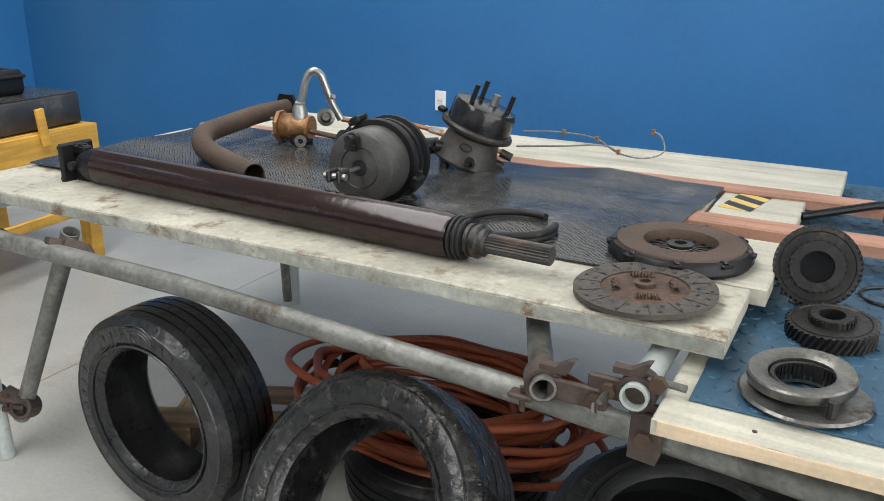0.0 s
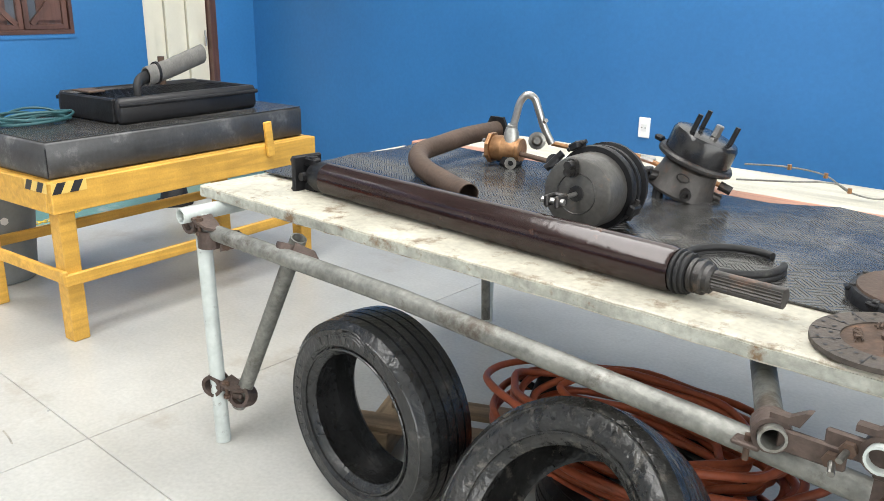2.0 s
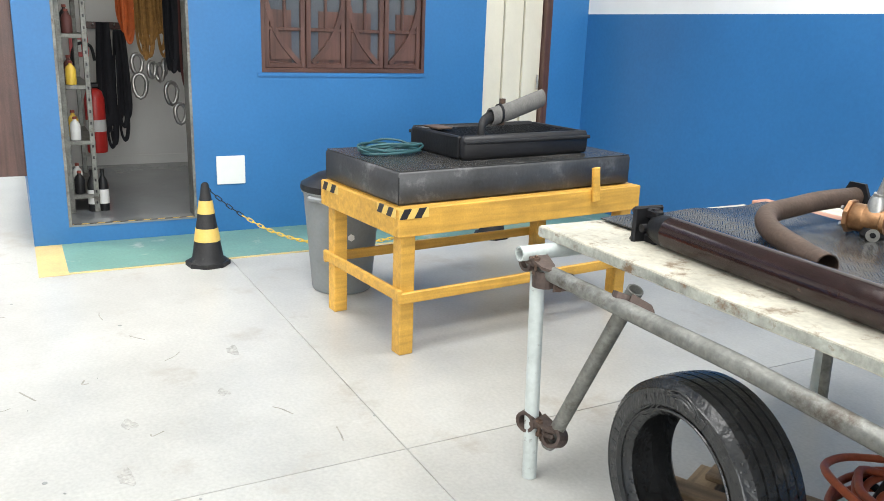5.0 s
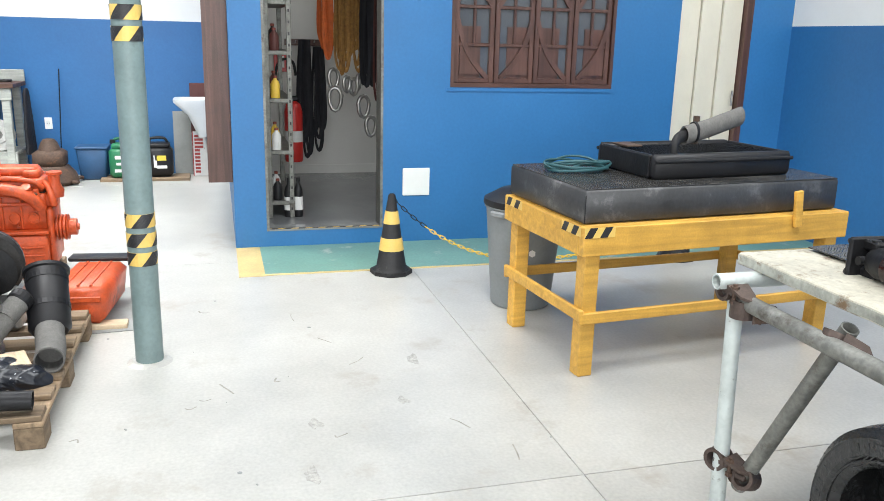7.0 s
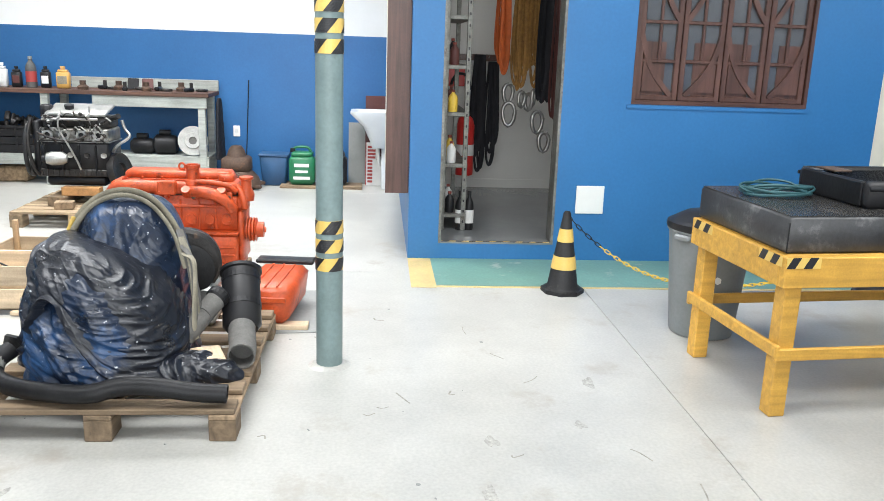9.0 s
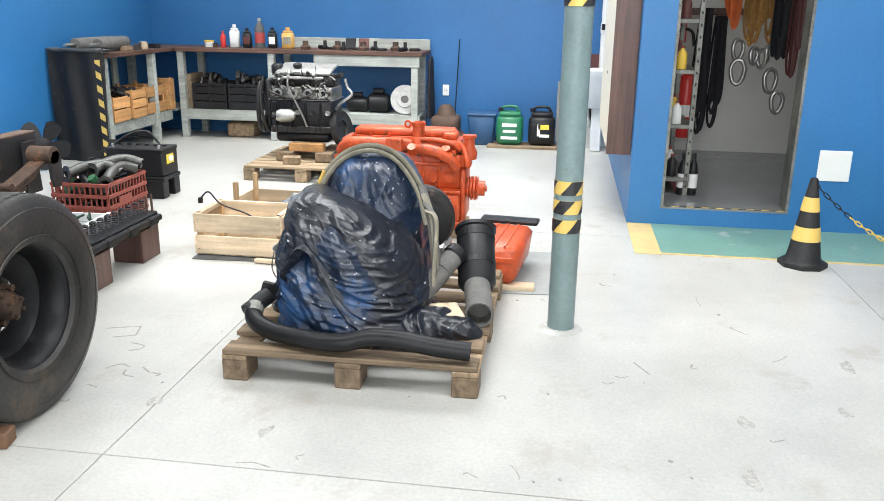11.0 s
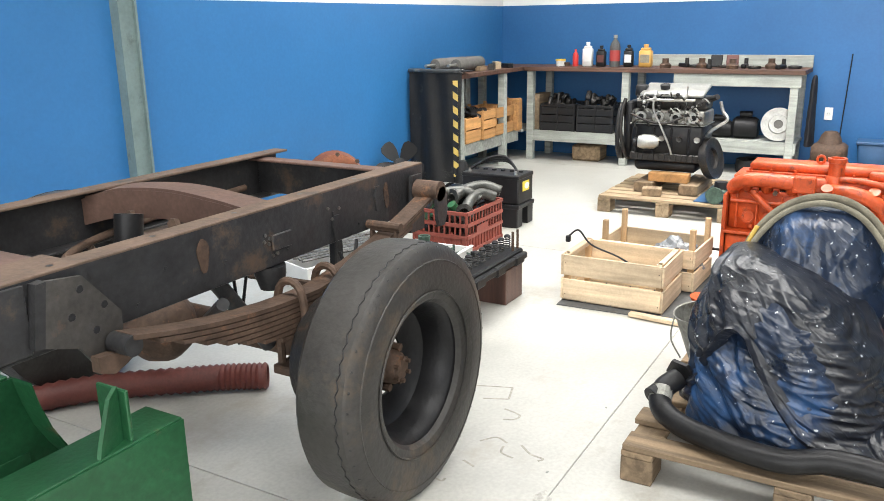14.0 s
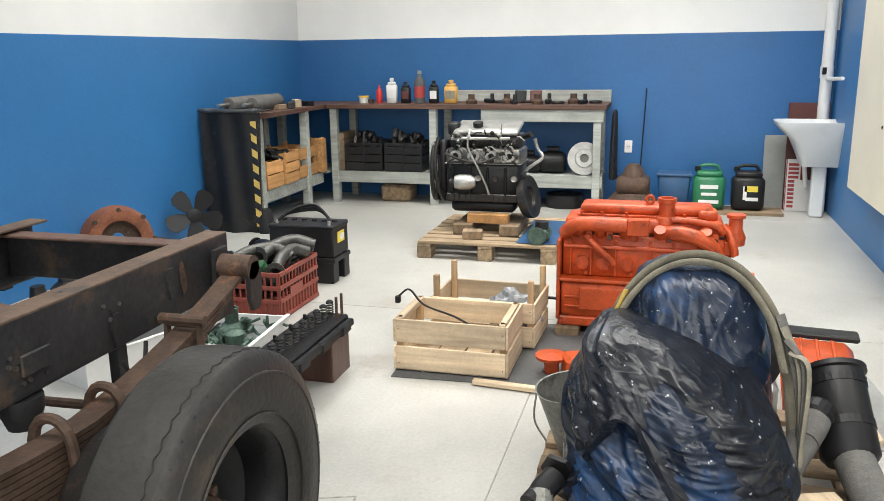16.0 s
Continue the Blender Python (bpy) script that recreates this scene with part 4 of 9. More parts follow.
# brake chamber
bc = thing("brake_chamber", along((-0.757, 1.60, 0.95), (-0.775, 1.80, 0.942)), "round dark grey air brake chamber with push rod fork", "brake chamber")
part("front_can", lathe([(0.0, 0), (0.086, 0.0), (0.093, 0.004), (0.0965, 0.014), (0.098, 0.1), (0, 0.1)], 40), "grey_can", bc, smooth=40)
part("rear_can", lathe([(0.0, 0.118), (0.104, 0.118), (0.104, 0.15), (0.096, 0.19), (0.07, 0.205), (0, 0.21)], 32), "cast", bc, smooth=40)
part("clamp_ring", lathe([(0.098, 0.094), (0.112, 0.094), (0.115, 0.106), (0.112, 0.12), (0.098, 0.12)], 32), "black_metal", bc, smooth=40)
part("second_ring", lathe([(0.1, 0.14), (0.11, 0.143), (0.11, 0.155), (0.1, 0.158)], 32), "black_metal", bc, smooth=40)
part("side_plate", box(0.006, 0.045, 0.07, 0.108, 0, 0.125, pose(0, 0, 0, 0, 0, 8), 0.002), "black_metal", bc)
part("side_rib", box(0.012, 0.06, 0.012, 0.106, 0, 0.15, pose(0, 0, 0, 0, 0, 8), 0.003), "black_metal", bc)
part("end_bracket", box(0.02, 0.04, 0.05, 0.118, 0, 0.165, pose(0, 0, 0, 0, 0, -6), 0.004), "black_metal", bc)
part("third_ring", lathe([(0.102, 0.175), (0.115, 0.178), (0.115, 0.19), (0.1, 0.194)], 32), "black_metal", bc, smooth=40)
for a in (-20, 60, 200):
    m = pose(0, 0, 0.1, 0, 0, a)
    part("ring_lug", box(0.02, 0.03, 0.05, 0.122, 0, -0.018, m, 0.004), "black_metal", bc)
    part("lug_bolt", rod(m @ Vector((0.122, -0.03, 0.006)), m @ Vector((0.122, 0.03, 0.006)), 0.006, 8), "cast", bc)
part("seat", lathe([(0.05, 0.001), (0.053, -0.002), (0.056, 0.001)], 28), "cast", bc)
part("boss", lathe([(0.0, -0.004), (0.02, -0.004), (0.024, 0.006), (0, 0.006)], 18), "rubber", bc)
part("push_rod", rod((0, 0, -0.09), (0, 0, 0.0), 0.006, 10), "steel", bc)
b = box(0.012, 0.03, 0.05, -0.014, 0, -0.135)
box(0.012, 0.03, 0.05, 0.014, 0, -0.135, bm=b)
box(0.04, 0.03, 0.014, 0, 0, -0.095, bm=b)
part("fork", b, "cast", bc)
part("fork_pin", rod((-0.03, 0, -0.12), (0.03, 0, -0.12), 0.008, 10), "steel", bc)
up = bc.matrix_world.to_3x3().transposed() @ Vector((0, 0, 1))
for s, lab in ((0.058, "port"), (0.075, "stud")):
    q = up * s + Vector((0.012, 0, 0))
    part(lab, lathe([(0, -0.035), (0.011, -0.035), (0.011, -0.012), (0.016, -0.012), (0.016, 0), (0, 0)], 12, Matrix.Translation(q)), "cast", bc)

# tilted wheel hub
hub = thing("wheel_hub", pose(-0.71, 2.17, TZ + 0.110, -5, 20, 0) @ Matrix.Diagonal((0.92, 0.92, 1.0, 1)), "dark cast wheel hub leaning with wheel studs", "wheel hub")
part("drum", lathe([(0, 0.106), (0.075, 0.108), (0.102, 0.102), (0.109, 0.09), (0.109, 0.03), (0, 0.03)], 36), "gloss_black", hub, smooth=35)
part("flange", lathe([(0, 0.014), (0.12, 0.014), (0.126, 0.018), (0.126, 0.026), (0.12, 0.034), (0, 0.034)], 36), "cast", hub, smooth=35)
part("lower_bell", lathe([(0, -0.085), (0.112, -0.088), (0.116, -0.08), (0.098, -0.035), (0.09, 0.0), (0.1, 0.018), (0, 0.018)], 36), "worn_plate", hub, smooth=35)
for a in (10, 130, 250):
    p = Vector((0.075 * math.cos(radians(a)), 0.075 * math.sin(radians(a)), 0.1))
    part("stud", rod(p, p + Vector((0, 0, 0.06)), 0.0085, 10), "black_metal", hub)
part("centre_nut", lathe([(0, 0.035), (0.014, 0.035), (0.014, 0), (0, 0)], 6, pose(0.02, 0.01, 0.108)), "steel", hub)
for a in (-60, 20, -130):
    m = pose(0, 0, -0.06, 0, 0, a)
    part("side_port", lathe([(0.008, 0.03), (0.017, 0.03), (0.017, -0.01), (0.008, -0.01)], 14, m @ pose(0.1, 0, 0, 0, 90, 0), closed=True), "cast", hub)
part("emblem", tube([(0.108 * math.cos(a), 0.108 * math.sin(a), -0.02 + 0.012 * math.sin(k)) for k, a in ((i * 0.785, radians(-75) + 0.2 * math.cos(i * 0.785)) for i in range(8))], 0.0025, 5, True), "cast", hub)
part("under_foot", rod((-0.05, -0.06, -0.08), (-0.03, -0.07, -0.125), 0.018, 10), "black_metal", hub)
part("side_bracket", rod((-0.09, -0.05, -0.07), (-0.125, -0.075, -0.085), 0.026, 14), "black_metal", hub, smooth=40)
part("rim_tab", box(0.03, 0.03, 0.016, -0.135, -0.02, 0.026, bev=0.005), "black_metal", hub)
part("hose_nut", rod((0.11, 0.0, -0.01), (0.15, 0.01, -0.012), 0.014, 8), "cast", hub)
for k in range(7):
    part("drum_hole", lathe([(0, 0.0005), (0.006, 0.0005), (0.0065, 0)], 8, pose(0, 0, 0.065, 0, 0, -150 + k * 22) @ pose(0.104, 0, 0, 0, 90, 0)), "black_plastic", hub)

wire = thing("brake_line", pose(0, 0, TZ + 0.004), "thin bent steel brake lines with small fittings", "brake line")
l1 = spline([(-0.6, 2.3, 0.11), (-0.5, 2.4, 0.1), (-0.42, 2.5, 0.07), (-0.36, 2.55, 0.02), (-0.28, 2.58, 0.005), (-0.22, 2.6, 0.03), (-0.24, 2.63, 0.075), (-0.27, 2.64, 0.085)], 6)
l2 = spline([(-0.6, 2.25, 0.07), (-0.5, 2.4, 0.055), (-0.4, 2.5, 0.05), (-0.35, 2.52, 0.03)], 6)
part("line", tube(l1, 0.003, 6), "galv", wire)
part("line", tube(l2, 0.003, 6), "galv", wire)
for p in (l1[6], l1[12], l1[-1], l2[-1]):
    part("fitting", lathe([(0, -0.008), (0.007, -0.008), (0.007, 0.008), (0, 0.008)], 6, Matrix.Translation(p)), "bronze", wire)

snap = thing("split_ring", pose(-0.345, 1.625, TZ + 0.012, 0, 0, 40), "black split rubber ring lying on the mat", "ring")
b = bmesh.new()
for k in range(2):
    tube([(0.108 * math.cos(a), 0.1 * math.sin(a), k * 0.013) for a in (radians(20 + i * 320 / 30) for i in range(31))], 0.0095, 8, bm=b)
part("ring_body", b, "rubber", snap, smooth=60)

cover = thing("clutch_cover", pose(0.05, 1.655, TZ + 0.004) @ Matrix.Diagonal((0.98, 0.98, 0.85, 1)), "rusty clutch pressure plate with diaphragm fingers", "clutch cover")
part("casing", lathe([(0.155, 0), (0.16, 0.01), (0.156, 0.03), (0.15, 0.038), (0.142, 0.038), (0.135, 0.008)], 36), "black_metal", cover, smooth=30)
part("pressure_ring", lathe([(0.078, 0.03), (0.082, 0.043), (0.14, 0.043), (0.143, 0.034), (0.138, 0.01), (0.078, 0.01)], 40, closed=True), "exhaust", cover, smooth=30)
b = bmesh.new()
for i in range(18):
    box(0.05, 0.008, 0.003, 0.05, 0, 0.024, pose(0, 0, 0, 0, 0, i * 20) @ pose(0, 0, 0, 0, 6, 0), 0, b)
part("fingers", b, "cast", cover)
part("hub_ring", lathe([(0.014, 0.022), (0.028, 0.026), (0.03, 0.034), (0.014, 0.036)], 20, closed=True), "cast", cover)
for i in range(9):
    m = pose(0, 0, 0, 0, 0, i * 40)
    part("rim_lug", box(0.014, 0.028, 0.010, 0.156, 0, 0.026, m, 0.003), "black_metal", cover)
    part("rivet", lathe([(0, 0.006), (0.007, 0.004), (0.008, 0), (0, 0)], 8, m @ pose(0.148, 0, 0.038)), "cast", cover)

disc = thing("clutch_disc", pose(0.045, 1.385, TZ + 0.012, 1.5, -2, 0), "clutch friction disc with springs and rivets", "clutch disc")
b = bmesh.new()
lathe([(0.085, 0), (0.137, 0), (0.137, 0.01), (0.085, 0.01)], 44, None, b, True)
part("friction_ring", b, "friction", disc, smooth=30)
for i in range(14):
    part("groove", box(0.05, 0.0025, 0.0006, 0.111, 0, 0.0099, pose(0, 0, 0, 0, 0, i * 25.7 + 6), 0), "black_plastic", disc)
part("carrier", lathe([(0.018, 0.002), (0.086, 0.002), (0.086, 0.007), (0.018, 0.012)], 32, closed=True), "rust", disc)
for i in range(4):
    m = pose(0, 0, 0, 0, 0, i * 90 + 20)
    part("spring", tube([(0.055 + 0.007 * math.cos(k * 1.1), -0.022 + 0.044 * k / 40, 0.012 + 0.007 * math.sin(k * 1.1)) for k in range(41)], 0.0022, 5), "exhaust", disc).matrix_local = m
part("splined_hub", lathe([(0.011, 0), (0.017, 0), (0.02, 0.02), (0.011, 0.022)], 20, closed=True), "exhaust", disc)
b = bmesh.new()
for i in range(20):
    for r in (0.1, 0.124):
        lathe([(0.004, 0.0115), (0.0, 0.0115)], 8, pose(r * math.cos(i * 0.314 + r * 9), r * math.sin(i * 0.314 + r * 9), 0), b)
part("rivet_holes", b, "black_plastic", disc)["kind"] = "stuff"


def gear(m, r, w, hole, teeth, label, material="cast", slant=0.25):
    g = thing("gear", m, label, "gear", "gearbox parts on the blue mat")
    b = bmesh.new()
    lo, hi = [], []
    for i in range(teeth * 4):
        rr = r if i % 4 < 2 else r * 0.93
        a = 2 * math.pi * i / (teeth * 4)
        lo.append(b.verts.new((rr * math.cos(a), rr * math.sin(a), 0)))
        hi.append(b.verts.new((rr * math.cos(a + slant), rr * math.sin(a + slant), w)))
    n = len(lo)
    li = [b.verts.new((hole * math.cos(2 * math.pi * i / n), hole * math.sin(2 * math.pi * i / n), 0)) for i in range(n)]
    hi2 = [b.verts.new((hole * math.cos(2 * math.pi * i / n + slant), hole * math.sin(2 * math.pi * i / n + slant), w)) for i in range(n)]
    for i in range(n):
        k = (i + 1) % n
        b.faces.new((lo[i], lo[k], hi[k], hi[i]))
        b.faces.new((hi[i], hi[k], hi2[k], hi2[i]))
        b.faces.new((li[i], li[k], lo[k], lo[i]))
        b.faces.new((hi2[i], hi2[k], li[k], li[i]))
    part("toothed_rim", b, material, g)
    part("face", lathe([(hole, -0.002), (r * 0.86, -0.002), (r * 0.86, w + 0.002), (r * 0.8, w - 0.004), (hole * 1.7, w - 0.004), (hole * 1.6, w + 0.014), (hole, w + 0.014)], 28, closed=True), material, g, smooth=30)
    b = bmesh.new()
    for i in range(26):
        box(0.006, 0.005, 0.014, hole * 1.62, 0, w - 0.002, pose(0, 0, 0, 0, 0, i * 360 / 26), 0, b)
    part("inner_teeth", b, material, g)
    part("bore", lathe([(hole * 0.99, w + 0.012), (hole * 0.99, 0.0), (0, 0.0)], 24), "black_plastic", g)
    return g


gear(pose(0.325, 1.70, 0.852, 76, 0, 4), 0.086, 0.03, 0.033, 44, "dark oily gear standing on edge")
gear(pose(0.375, 1.52, 0.772, 4, -3, 0), 0.083, 0.034, 0.024, 40, "dark helical gear lying flat on the mat")
sy = thing("synchro_ring", pose(0.355, 1.235, 0.772), "bright steel synchroniser hub with ring on the mat", "synchroniser")
part("dish", lathe([(0.05, 0.004), (0.096, 0.0), (0.104, 0.008), (0.1, 0.012), (0.07, 0.012), (0.05, 0.02)], 40, closed=True), "worn_steel", sy, smooth=35)
tr = part("top_ring", lathe([(0.052, 0), (0.083, 0), (0.085, 0.004), (0.085, 0.016), (0.082, 0.019), (0.06, 0.019), (0.052, 0.014)], 40, closed=True), "worn_steel", sy, smooth=35)
tr.matrix_local = pose(-0.008, 0.012, 0.026, 3, -4, 0)
b = bmesh.new()
for i in range(40):
    box(0.008, 0.004, 0.02, 0.052, 0, 0.03, pose(0, 0, -0.012, 0, 0, i * 9), 0, b)
lathe([(0.05, 0.01), (0.056, 0.01), (0.056, 0.04), (0.05, 0.04)], 30, None, b, True)
part("inner_ring", b, "cast", sy)
part("stud", lathe([(0, 0), (0.008, 0), (0.008, 0.03), (0, 0.03)], 8, pose(0.045, -0.07, 0.01)), "cast", sy)
th = thing("thin_ring", pose(0.475, 1.80, 0.774), "thin steel ring lying on the mat", "ring")
part("ring_body", tube([(0.06 * math.cos(a), 0.06 * math.sin(a), 0) for a in (i * 0.2618 for i in range(24))], 0.004, 6, True), "cast", th)
th2 = thing("thin_ring", pose(0.42, 1.62, 0.776), "small dark ring behind the gear", "ring")
part("ring_body", tube([(0.035 * math.cos(a), 0.035 * math.sin(a), 0) for a in (i * 0.2618 for i in range(24))], 0.006, 6, True), "cast", th2)
lev = thing("gear_lever", pose(0.30, 2.20, 0.80), "black steel lever rod lying across the wood strips", "lever")
part("rod", tube([(-0.05, 0.0, 0.02), (0.12, 0.1, 0.05), (0.5, 0.28, 0.075)], 0.011, 10), "black_metal", lev)
part("knob", lathe([(0, -0.02), (0.018, -0.01), (0.018, 0.01), (0, 0.02)], 12, pose(0.16, 0.05, 0.03)), "cast", lev)


# ---- tyres, hose and pallet under the table ----
def tyre(m, R, r, w, material, label, grooves=4, name="tyre", group="", sidetext=True, swoosh=False):
    t = thing(name, m, label, "tyre", group)
    h = w / 2
    prof = [(r, -h * 0.72), (r + 0.012, -h * 0.86), (r + (R - r) * 0.35, -h * 1.0), (R - (R - r) * 0.28, -h * 0.97), (R - 0.014, -h * 0.84)]
    top = []
    n = grooves
    if n:
        for i in range(n + 1):
            a = -h * 0.8 + 1.6 * h * i / (n + 1)
            c = -h * 0.8 + 1.6 * h * (i + 1) / (n + 1)
            g = 0.0035
            crown = lambda q: R - 0.01 * (q / h) ** 2
            top += [(crown(a + g), a + g), (crown(c - g), c - g)]
            if i < n:
                top += [(R - 0.009, c - g + 0.001), (R - 0.009, c + g - 0.001)]
    else:
        top = [(R - 0.008 * (q / h) ** 2, q) for q in (-h * 0.72, -h * 0.4, 0, h * 0.4, h * 0.72)]
    prof += top + [(a, -b) for a, b in prof[::-1]]
    prof += [(r + 0.018, h * 0.66), (R - 0.022, h * 0.7), (R - 0.016, 0), (R - 0.022, -h * 0.7), (r + 0.018, -h * 0.66)]
    part("carcass", lathe(prof, 64, closed=True), material, t, smooth=32)
    b = bmesh.new()
    for k, rr in ((1, r + (R - r) * 0.2), (1, r + (R - r) * 0.72)):
        tube([(rr * math.cos(a), rr * math.sin(a), h * 0.955) for a in (i * math.pi / 24 for i in range(48))], 0.0035, 5, True, b)
    part("sidewall_rib", b, material, t, smooth=60)
    if swoosh:
        for k in range(3):
            line = [((r + (R - r) * (0.55 + 0.28 * math.sin(q * 1.3) - 0.1 * k)) * math.cos(radians(72 + 15 * q)), (r + (R - r) * (0.55 + 0.28 * math.sin(q * 1.3) - 0.1 * k)) * math.sin(radians(72 + 15 * q)), h * 0.975) for q in (j * 0.4 for j in range(11))]
            part("sidewall_swoosh", tube(line, 0.003, 5), material, t, smooth=60)
    b = bmesh.new()
    if sidetext:
        for i in range(22):
            if i % 11 < 8:
                box(0.022, 0.012 + 0.004 * (i % 3), 0.003, r + (R - r) * 0.5, 0, h * 0.975, pose(0, 0, 0, 0, 0, i * 9 + 60), 0.001, b)
        part("sidewall_marks", b, material, t)["kind"] = "stuff"
    b = bmesh.new()
    if grooves:
        for i in range(70):
            for s in (-1, 1):
                box(0.004, 0.003, h * 0.22, R - 0.0088, 0, s * h * 0.68 - h * 0.1, pose(0, 0, 0, 0, 0, i * 360 / 70 + s * 1.5), 0, b)
        part("shoulder_blocks", b, material, t)["kind"] = "stuff"
    return t


tyre(pose(-1.18, 1.30, 0.295, 90, 0, -2), 0.295, 0.19, 0.2, "wet_tyre", "worn black car tyre standing under the table", 4, group="tyres under the table", swoosh=True)
tyre(pose(-0.485, 1.215, 0.245, 54, 0, -8), 0.330, 0.21, 0.22, "muddy_tyre", "glossy dirty car tyre leaning under the table", 4, group="tyres under the table")
tyre(pose(0.2, 1.36, 0.255, 12, 6, 0), 0.31, 0.2, 0.2, "tyre", "dark tyre lying tilted on the heap", 5, group="tyres under the table")
tyre(pose(0.2, 1.5, 0.12, 0, 0, 0), 0.31, 0.2, 0.2, "tyre", "dark tyre lying flat under the table", 4, group="tyres under the table")
hose = thing("hose_coil", pose(0, 0, 0), "loose coil of orange rubber hose", "hose")
random.seed(5)
for k in range(17):
    rr = 0.27 + 0.09 * math.sin(k * 1.7)
    ph, tilt = random.uniform(0, 6.28), random.uniform(0.01, 0.04)
    pts = [(-0.60 + 0.05 * math.sin(k * 2.3) + (rr + 0.1) * math.cos(a) + random.uniform(-0.014, 0.014), 1.76 + 0.03 * math.cos(k) + rr * 0.75 * math.sin(a),
            0.15 + 0.011 * k + tilt * math.sin(a + ph) + random.uniform(-0.008, 0.008)) for a in (i * 0.314 for i in range(20))]
    part("hose_loop", tube(spline(pts, 3, True), 0.0115, 8, True), "orange_hose", hose, smooth=60)
tyre(pose(-0.55, 1.72, 0.09, 0, 0, 0), 0.30, 0.19, 0.17, "tyre", "tyre lying flat below the hose coil", 4, group="tyres under the table")
sc = thing("wood_scrap", pose(-1.15, 1.6, 0, 0, 0, 25), "loose pallet boards lying on the floor", "wood")
for y, z, x in ((0, 0.09, 0), (0.16, 0.09, 0.1)):
    part("board", box(0.7, 0.09, 0.022, x, y, z), "old_wood", sc)
for x in (-0.25, 0.25):
    part("block", box(0.09, 0.26, 0.09, x, 0.08, 0), "pallet_wood_y", sc)
bx = thing("small_machine", pose(-0.98, 1.86, 0.0), "small dark machine part standing in the scrap", "machine part")
part("body", lathe([(0, 0), (0.07, 0), (0.075, 0.1), (0.05, 0.2), (0.03, 0.26), (0, 0.26)], 14), "black_metal", bx, smooth=30)
part("handle", rod((0, 0, 0.2), (-0.1, -0.02, 0.24), 0.012, 8), "black_metal", bx)


# ---- yellow table with the radiator ----
YT = pose(-2.925, 1.195, 0, 0, 0, 5.5) @ Matrix.Diagonal((1, 0.97, 1.02, 1))   # local x runs back, y along the long side
yt = thing("yellow_table", YT, "sturdy yellow painted wooden table with lower rails", "table")
LY, LX = 1.5, 0.75


def yp(name, x0, x1, y0, y1, z0, z1, material="yellow_paint"):
    return part(name, box(x1 - x0, y1 - y0, z1 - z0, -(x0 + x1) / 2, (y0 + y1) / 2, z0, bev=0.004), material, yt)


for x in (0.0, LX - 0.075):
    for y in (0.02, LY - 0.095):
        yp("leg", x, x + 0.075, y, y + 0.075, 0, 0.60)
yp("front_apron", -0.025, 0.02, -0.01, LY + 0.01, 0.555, 0.68)
yp("rear_apron", LX - 0.02, LX + 0.025, -0.01, LY + 0.01, 0.555, 0.68)
yp("end_apron", 0.02, LX - 0.02, -0.012, 0.02, 0.555, 0.679)
yp("end_apron", 0.02, LX - 0.02, LY - 0.02, LY + 0.012, 0.555, 0.679)
yp("top_board", 0.02, LX - 0.02, 0.02, LY - 0.02, 0.655, 0.683)
yp("lower_rail", -0.022, 0.0, 0.0, LY, 0.25, 0.30)
yp("lower_rail", LX, LX + 0.022, 0.0, LY, 0.25, 0.30)
yp("lower_rail", -0.02, LX + 0.02, -0.002, 0.02, 0.262, 0.315)
yp("lower_rail", -0.02, LX + 0.02, LY - 0.02, LY + 0.002, 0.262, 0.315)
part("loose_batten", box(0.02, 0.045, 0.17, 0.037, 1.23, 0.50, pose(0, 0, 0, 6, 0, 0), 0.003), "yellow_paint", yt)
tape_strip(yt, 0.155, 0.044, pose(0.0265, -0.01, 0.636, 90, 0, 90), 2)
tape_strip(yt, 0.17, 0.042, pose(-0.17, -0.0125, 0.637, 90, 0, 0), 2)
tape_strip(yt, 0.18, 0.042, pose(-LX, -0.0125, 0.637, 90, 0, 0), 2)

pad = thing("rubber_pad", YT, "thick block wrapped in chequered black rubber on the yellow table", "rubber pad")
part("pad_body", box(0.745, 1.455, 0.147, -0.39, 0.735, 0.686, bev=0.012), "grey_rubber", pad, smooth=50)
part("top_sheet", box(0.73, 1.44, 0.004, -0.39, 0.735, 0.832, bev=0.001), "tread_rubber", pad, "chequered black rubber top")
part("corner_seam", box(0.004, 0.004, 0.12, -0.017, 0.01, 0.69, bev=0), "black_plastic", pad)
rad = thing("radiator", YT @ pose(-0.40, 0.86, 0.838) @ Matrix.Diagonal((1, 0.97, 1.5, 1)), "black car radiator lying flat with a hose on top", "radiator")
part("core", box(0.40, 0.80, 0.05, 0, 0, 0.012, bev=0.004), "rubber", rad)
b = bmesh.new()
for i in range(36):
    box(0.36, 0.004, 0.006, 0, -0.38 + i * 0.0217, 0.062, bev=0, bm=b)
part("fins", b, "black_metal", rad)["kind"] = "stuff"
for s in (-1, 1):
    part("side_tank", box(0.055, 0.84, 0.075, s * 0.225, 0, 0.0, bev=0.014), "black_plastic", rad, smooth=50)
    part("end_rail", box(0.42, 0.025, 0.07, 0, s * 0.415, 0.003, bev=0.005), "black_metal", rad)
    part("tank_bead", tube([(s * 0.254, -0.42, 0.055), (s * 0.254, 0.42, 0.055)], 0.006, 8), "black_plastic", rad)
part("bracket_plate", box(0.14, 0.09, 0.006, -0.1, -0.34, 0.075, bev=0.002), "exhaust", rad)
part("outlet_elbow", tube(spline([(0.2, -0.28, 0.07), (0.2, -0.28, 0.1), (0.185, -0.25, 0.118), (0.16, -0.19, 0.125)], 5), 0.019, 12), "rubber", rad, smooth=50)
